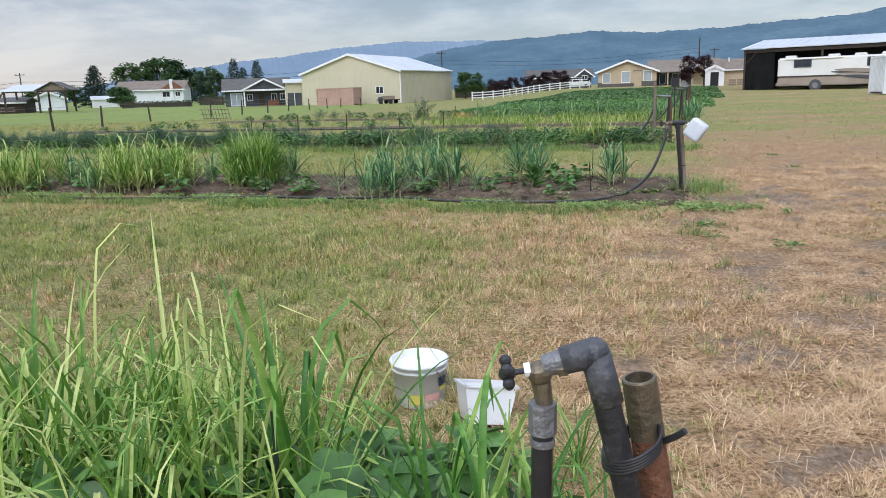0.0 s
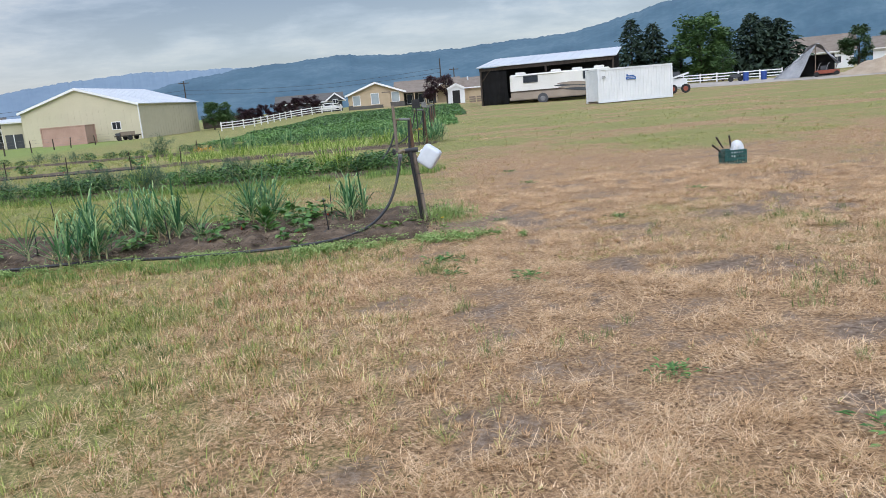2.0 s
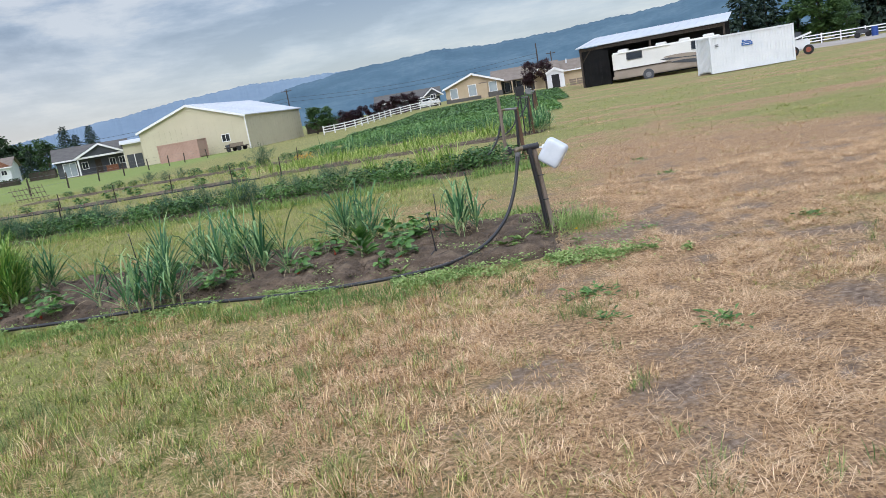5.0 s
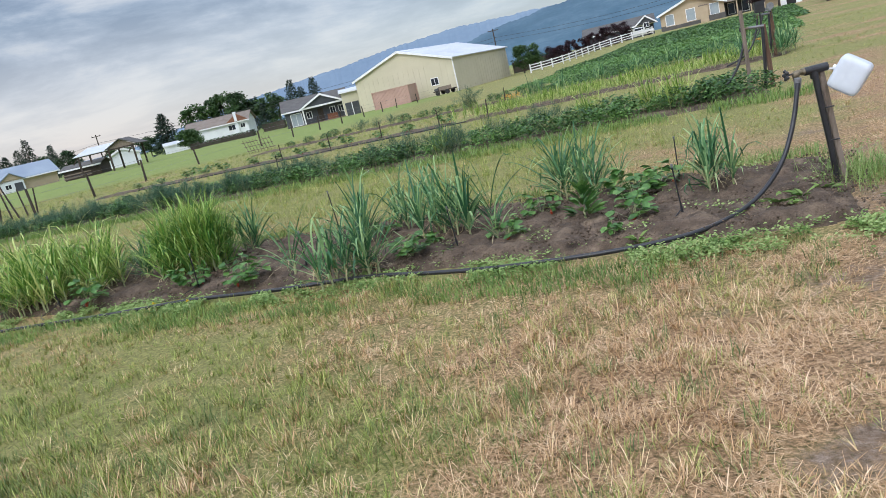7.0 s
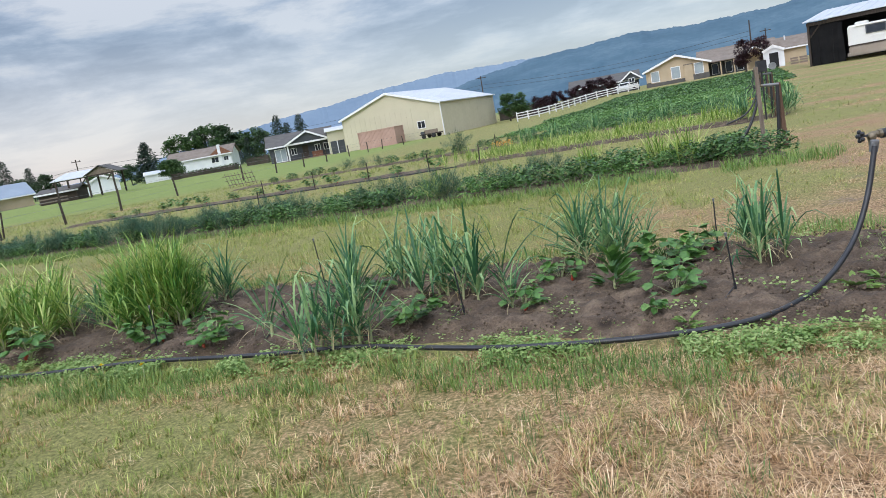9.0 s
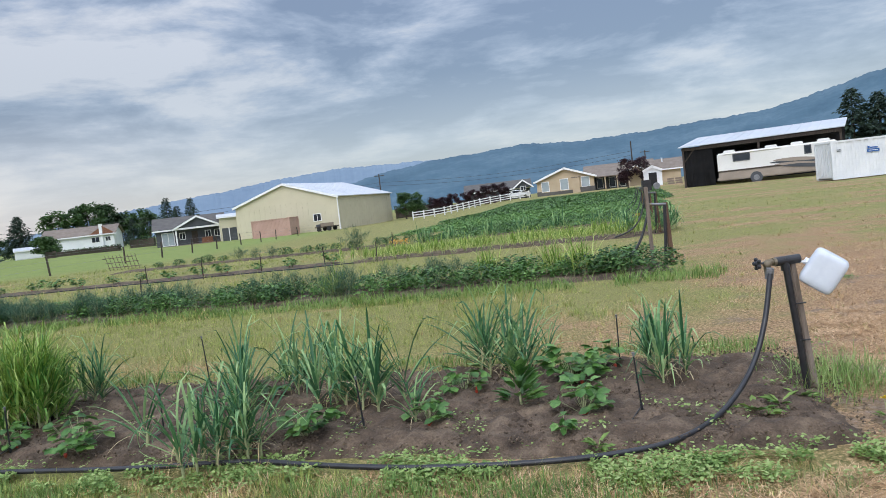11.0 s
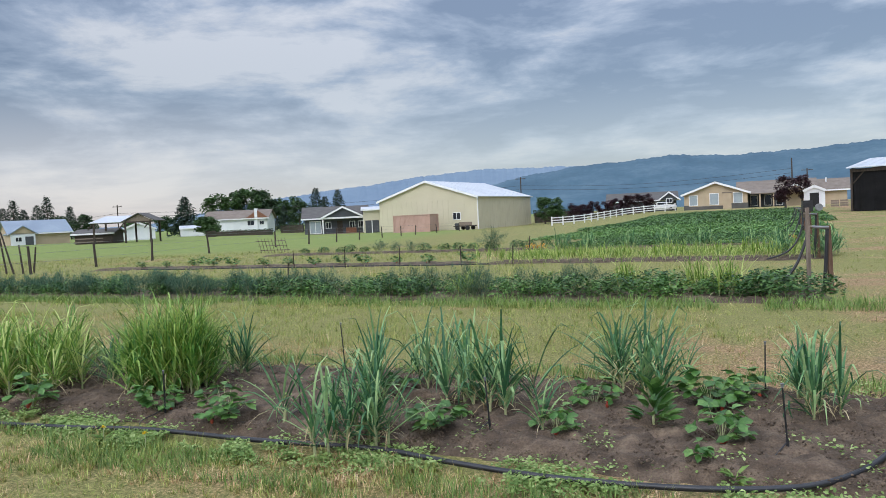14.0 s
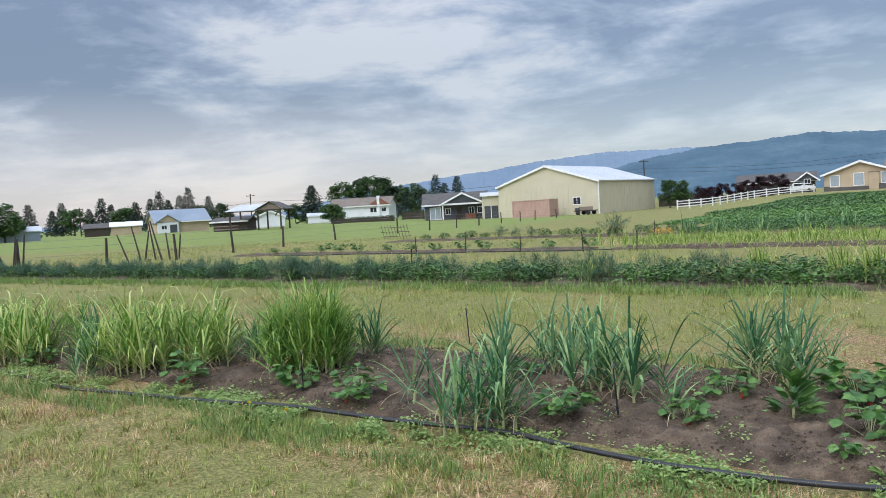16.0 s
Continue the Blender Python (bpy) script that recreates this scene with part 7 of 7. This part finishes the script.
for b, d, h, r in ((-27.7, 172, 8.6, 3.3), (-18.2, 160, 9.0, 2.3), (-17.55, 166, 7.4, 2.0), (-16.55, 162, 8.6, 2.2), (-20.6, 180, 6.2, 1.6), (-21.2, 215, 7.0, 2.0)):
    conifer(spot(b, d), h, r, "tall dark conifer behind the houses")
for b, d, h, r, mm in ((-25.3, 190, 7.8, 3.6, m_tree), (-24.2, 195, 8.4, 3.2, m_tree_dark), (-23.3, 192, 8.8, 3.4, m_tree), (-22.4, 198, 8.4, 4.0, m_tree_dark), (-21.4, 195, 7.2, 3.6, m_tree_dark), (-20.0, 190, 6.6, 3.2, m_tree), (-19.5, 180, 5.6, 2.6, m_tree_dark), (-26.3, 152, 3.6, 2.6, m_tree), (-0.75, 124, 4.4, 1.7, m_tree), (0.1, 126, 4.2, 1.6, m_tree), (-48.4, 150, 6.4, 3.6, m_tree), (-34.3, 185, 4.6, 2.6, m_tree_dark), (-36.0, 230, 5.0, 3.5, m_tree_dark), (-41.0, 225, 5.2, 4.2, m_tree), (-44.2, 215, 5.6, 3.0, m_tree), (-31.0, 230, 4.6, 3.4, m_tree), (-29.0, 225, 4.2, 3.4, m_tree_dark)):
    broad_tree(spot(b, d), h * (1.25 if d > 175 else 1), r * 1.1, mm, "leafy green tree behind the fields", 32, 100)
for b, h in ((-47.6, 4), (-46.9, 5.2), (-45.5, 4.6), (-44.9, 5.4), (-43.2, 4.5), (-42.4, 5.6), (-41.8, 5.0), (-40.2, 4.8), (-39.2, 6.0), (-38.6, 6.6), (-38.0, 5.0), (-37.2, 6.4), (-36.6, 7.2), (-35.2, 6.0)):
    conifer(spot(b, 235 + 20 * math.sin(b * 3)), h * 1.7, 1.8 + 0.14 * h, "distant dark conifer in the tree line")
for b, d, h, r in ((1.4, 131, 3.0, 1.5), (2.1, 130, 2.7, 1.4), (2.9, 131, 3.1, 1.5), (3.8, 130, 2.9, 1.5), (4.6, 131, 3.1, 1.5), (5.4, 132, 3.4, 1.6), (6.2, 133, 3.4, 1.6), (6.9, 134, 3.2, 1.5)):
    broad_tree(spot(b, d), h, r, m_maroon, "dark maroon ornamental tree behind the white fence", 26, 110, 0.10)
for b, d, h, r in ((16.2, 99, 3.9, 1.5), (17.25, 104, 4.2, 1.4)):
    broad_tree(spot(b, d), h, r, m_maroon, "dark maroon tree beside the garden shed", 26, 110, 0.28)
for b, d, h, r, ragged in ((30.2, 122, 10.2, 3.6, 0.35), (31.7, 124, 9.4, 3.6, 0.35), (38.2, 124, 9.3, 4.3, 0.5), (40.0, 126, 8.4, 4.2, 0.5), (39.1, 128, 8.8, 3.8, 0.5)):
    conifer(spot2(b, d), h, r, "dark ragged pine behind the white fence", None, ragged, "pine")
for b, d, h, r, mm in ((34.9, 120, 10.6, 4.2, m_tree), (33.6, 124, 7.6, 2.8, m_tree), (36.1, 123, 8.2, 3.0, m_tree_dark), (36.4, 114, 4.8, 1.6, m_tree), (44.8, 150, 7.0, 2.8, m_tree_dark), (46.6, 170, 7.4, 3.2, m_tree_dark), (49, 160, 7, 3, m_tree)):
    broad_tree(spot2(b, d), h, r, mm, "tall green deciduous tree behind the white fence", 34, 110, 0.12)


def hedge(p, q, h, t, label):
    """A clipped hedge: a dense box of small leaves over a twiggy core."""
    m = facing(p, q)
    W_ = (q - p).length
    e = empty("hedge", m, label, "hedge")
    n = int(W_ * h * 90)
    pos = np.stack([U(0, W_, n), U(0, t, n), h * rng.random(n) ** 0.7], 1)
    v, f = leaves(pos, U(0, 6.28, n), U(-0.6, 0.6, n), rng.normal(0, 0.5, n), U(0.16, 0.34, n), U(0.14, 0.28, n))
    part("foliage", np_mesh("foliage", v, f, m_hedge), None, e)
    part("twig_core", boxes((0.1, W_ - 0.1, 0.15, t - 0.15, -0.1, h * 0.8)), m_bark, e, "dark twiggy core")
    return e


hedge(spot(-1.6, 134), spot(2.4, 134), 2.3, 1.2, "clipped dark green hedge beside the barn")
hedge(spot(-26.1, 136), spot(-21.6, 132), 1.1, 1.0, "low dark hedge before the white house")
hedge(spot(-21.0, 142), spot(-19.3, 140), 1.8, 1.0, "clipped dark green hedge beside the charcoal house")
hedge(spot(-26.4, 130), spot(-25.6, 130), 1.3, 0.8, "dark shrub beside a low hedge")

# ---- grass ----


def set_tone(me, count, tone, shift):
    """Gives each blade its own shade and dryness."""
    for name, values in (("tone", tone), ("dry_shift", shift)):
        me.attributes.new(name, "FLOAT", "POINT").data.foreach_set("value", np.repeat(values, count).astype(np.float32))
    return me


def off_the_beds(X, Y):
    A = 0.96 * (X - 2.57) - 0.28 * (Y - 9.37)
    B = 0.28 * (X - 2.57) + 0.96 * (Y - 9.37)
    inside = np.zeros(len(X), bool)
    for a0, a1, b0, b1 in ((-15, 0.25, -1.3, 1.05), (-34, -0.2, 6.4, 8.8), (-26, 0.2, 15.2, 17.3), (-26, 0, 23, 25.2), (-14, 1, 24, 90)):
        inside |= (A > a0) & (A < a1) & (B > b0) & (B < b1)
    return ~inside


def turf(name, x0, x1, y0, y1, centres, per, spread, h, w, label, seg=2):
    """Grass growing in small tufts: upright on the green side, short and lying over on the dry side."""
    X, Y = U(x0, x1, centres), U(y0, y1, centres)
    ok = off_the_beds(X, Y)
    X, Y = X[ok], Y[ok]
    dry = sm(-2.2, 2.0, X - (0.17 * Y + 0.15))
    q = np.array([noise.noise((x * 0.55, y * 0.55, 5.0)) + 0.6 * noise.noise((x * 2.1, y * 2.1, 1.0)) for x, y in zip(X, Y)])
    bare_ = worn(X, Y)
    ok = rng.random(len(X)) < np.clip(np.maximum(1.0 + q, 0.55) - 0.35 * dry - 0.85 * bare_, 0.04, 1)
    X, Y, dry, q = X[ok], Y[ok], dry[ok], q[ok]
    c = len(X)
    size = U(0.55, 1.3, c) * (1.15 - 0.45 * dry) * (1 + 0.6 * np.clip(q, -0.5, 0.7))
    tone_c, shift_c = rng.random(c), rng.normal(0, 0.17, c)
    k = np.repeat(np.arange(c), per)
    n = len(k)
    ang, rad = U(0, 6.28, n), spread * size[k] * rng.random(n) ** 0.6
    px, py = X[k] + rad * np.cos(ang), Y[k] + rad * np.sin(ang)
    tilt = U(0.05, 0.6, n) + (0.15 + 0.85 * dry[k]) * U(0, 0.9, n)
    v, f = ribbons(np.stack([px, py, gz(px, py) - 0.004], 1), ang + rng.normal(0, 0.7, n), tilt, U(0, 0.9, n), h * size[k] * U(0.5, 1.25, n), w * U(0.6, 1.3, n), seg, tip=0.15)
    me = np_mesh(name, v, f, m_grass)
    set_tone(me, 2 * (seg + 1), 0.5 * tone_c[k] + 0.5 * rng.random(n), shift_c[k] + rng.normal(0, 0.13, n))
    return tagged(new(name, me), label, "grass", kind="stuff")


turf("lawn_grass", -7, 8, 1.0, 9.4, 29000, 14, 0.028, 0.058, 0.0042, "short patchy green and straw-coloured grass")
turf("middle_grass", -16, 15, 9.2, 17.5, 19000, 9, 0.05, 0.085, 0.008, "patchy green and dry grass between the beds", 1)
turf("field_grass", -32, 30, 17, 44, 12000, 8, 0.11, 0.12, 0.018, "rough grass of the field beyond the beds", 1)

# tufts of longer green grass
n = 4200
TX, TY = U(-7, 8, n), U(1.0, 9.0, n)
q = np.array([noise.noise((x * 0.8, y * 0.8, 15.0)) + 0.6 * noise.noise((x * 0.25, y * 0.25, 2.0)) for x, y in zip(TX, TY)])
dry = sm(-2.2, 2.2, TX - (0.17 * TY + 0.15))
TB = 0.28 * (TX - 2.57) + 0.96 * (TY - 9.37)
ok = (rng.random(n) < np.clip(0.28 + 1.3 * q - 0.42 * dry, 0.015, 1)) & (TB < -1.3)
TX, TY = np.r_[TX[ok], 1.95 + rng.normal(0, 0.10, 14)], np.r_[TY[ok], 6.72 + rng.normal(0, 0.14, 14)]
k = 22
n = len(TX) * k
X, Y = np.repeat(TX, k) + rng.normal(0, 0.028, n), np.repeat(TY, k) + rng.normal(0, 0.028, n)
v, f = ribbons(np.stack([X, Y, 0 * X], 1), U(0, 6.28, n), U(0.05, 0.7, n), U(0.1, 0.9, n), U(0.04, 0.115, n), U(0.0028, 0.0052, n), 2)
m_tuft = mat("tuft_blades", [(0.08, 0.13, 0.035), (0.16, 0.22, 0.06), (0.32, 0.34, 0.12)], 0.7, 1.5, 12, 0, island=0.6, leaf=0.2)
tagged(new("grass_tufts", np_mesh("grass_tufts", v, f, m_tuft)), "scattered tufts of longer green grass", "grass", kind="stuff")

# dead straw in flattened swirls on the trodden side
c = 78000
X, Y = np.r_[U(-1.2, 9, c), U(-6, -1.2, c // 14)], np.r_[1.2 + 10.5 * rng.random(c) ** 1.45, U(1.5, 8.5, c // 14)]
c = len(X)
dry = sm(-2.4, 1.4, X - (0.17 * Y + 0.15))
TB = 0.28 * (X - 2.57) + 0.96 * (Y - 9.37)
TA = 0.96 * (X - 2.57) - 0.28 * (Y - 9.37)
mat_q = np.array([noise.noise((x * 1.9, y * 2.6, 31.0)) + 0.7 * noise.noise((x * 5.5, y * 7.0, 12.0)) for x, y in zip(X, Y)])
ok = (rng.random(c) < (0.08 + 0.92 * dry) * np.clip(0.58 + 1.2 * mat_q, 0.03, 1)) & ((TB < -1.4) | (TA > 0.45))
X, Y, mat_q = X[ok], Y[ok], mat_q[ok]
ok = rng.random(len(X)) < 0.05 + 0.95 * (1 - worn(X, Y)) ** 2.5
X, Y, mat_q = X[ok], Y[ok], mat_q[ok]
c, per = len(X), 12
k = np.repeat(np.arange(c), per)
n = len(k)
lie = U(0, 6.28, c)[k] + rng.normal(0, 0.9, n)
px, py = X[k] + rng.normal(0, 0.030, n), Y[k] + rng.normal(0, 0.030, n)
tone = 0.45 * np.clip(0.5 + 0.5 * mat_q + rng.normal(0, 0.22, c), 0, 1)[k] + 0.55 * rng.random(n)
v, f = ribbons(np.stack([px, py, U(0.002, 0.024, n)], 1), lie, U(1.0, 1.58, n), U(-0.15, 0.25, n), U(0.03, 0.10, n), U(0.0022, 0.0044, n), 1, tip=0.5)
v[:, 2] = np.maximum(v[:, 2], 0.001)
me = np_mesh("straw_litter", v, f, m_grass)
set_tone(me, 4, 0.08 + 0.9 * tone, np.full(n, 1.5))
tagged(new("straw_litter", me), "loose dry straw lying on the ground", "straw", kind="stuff")
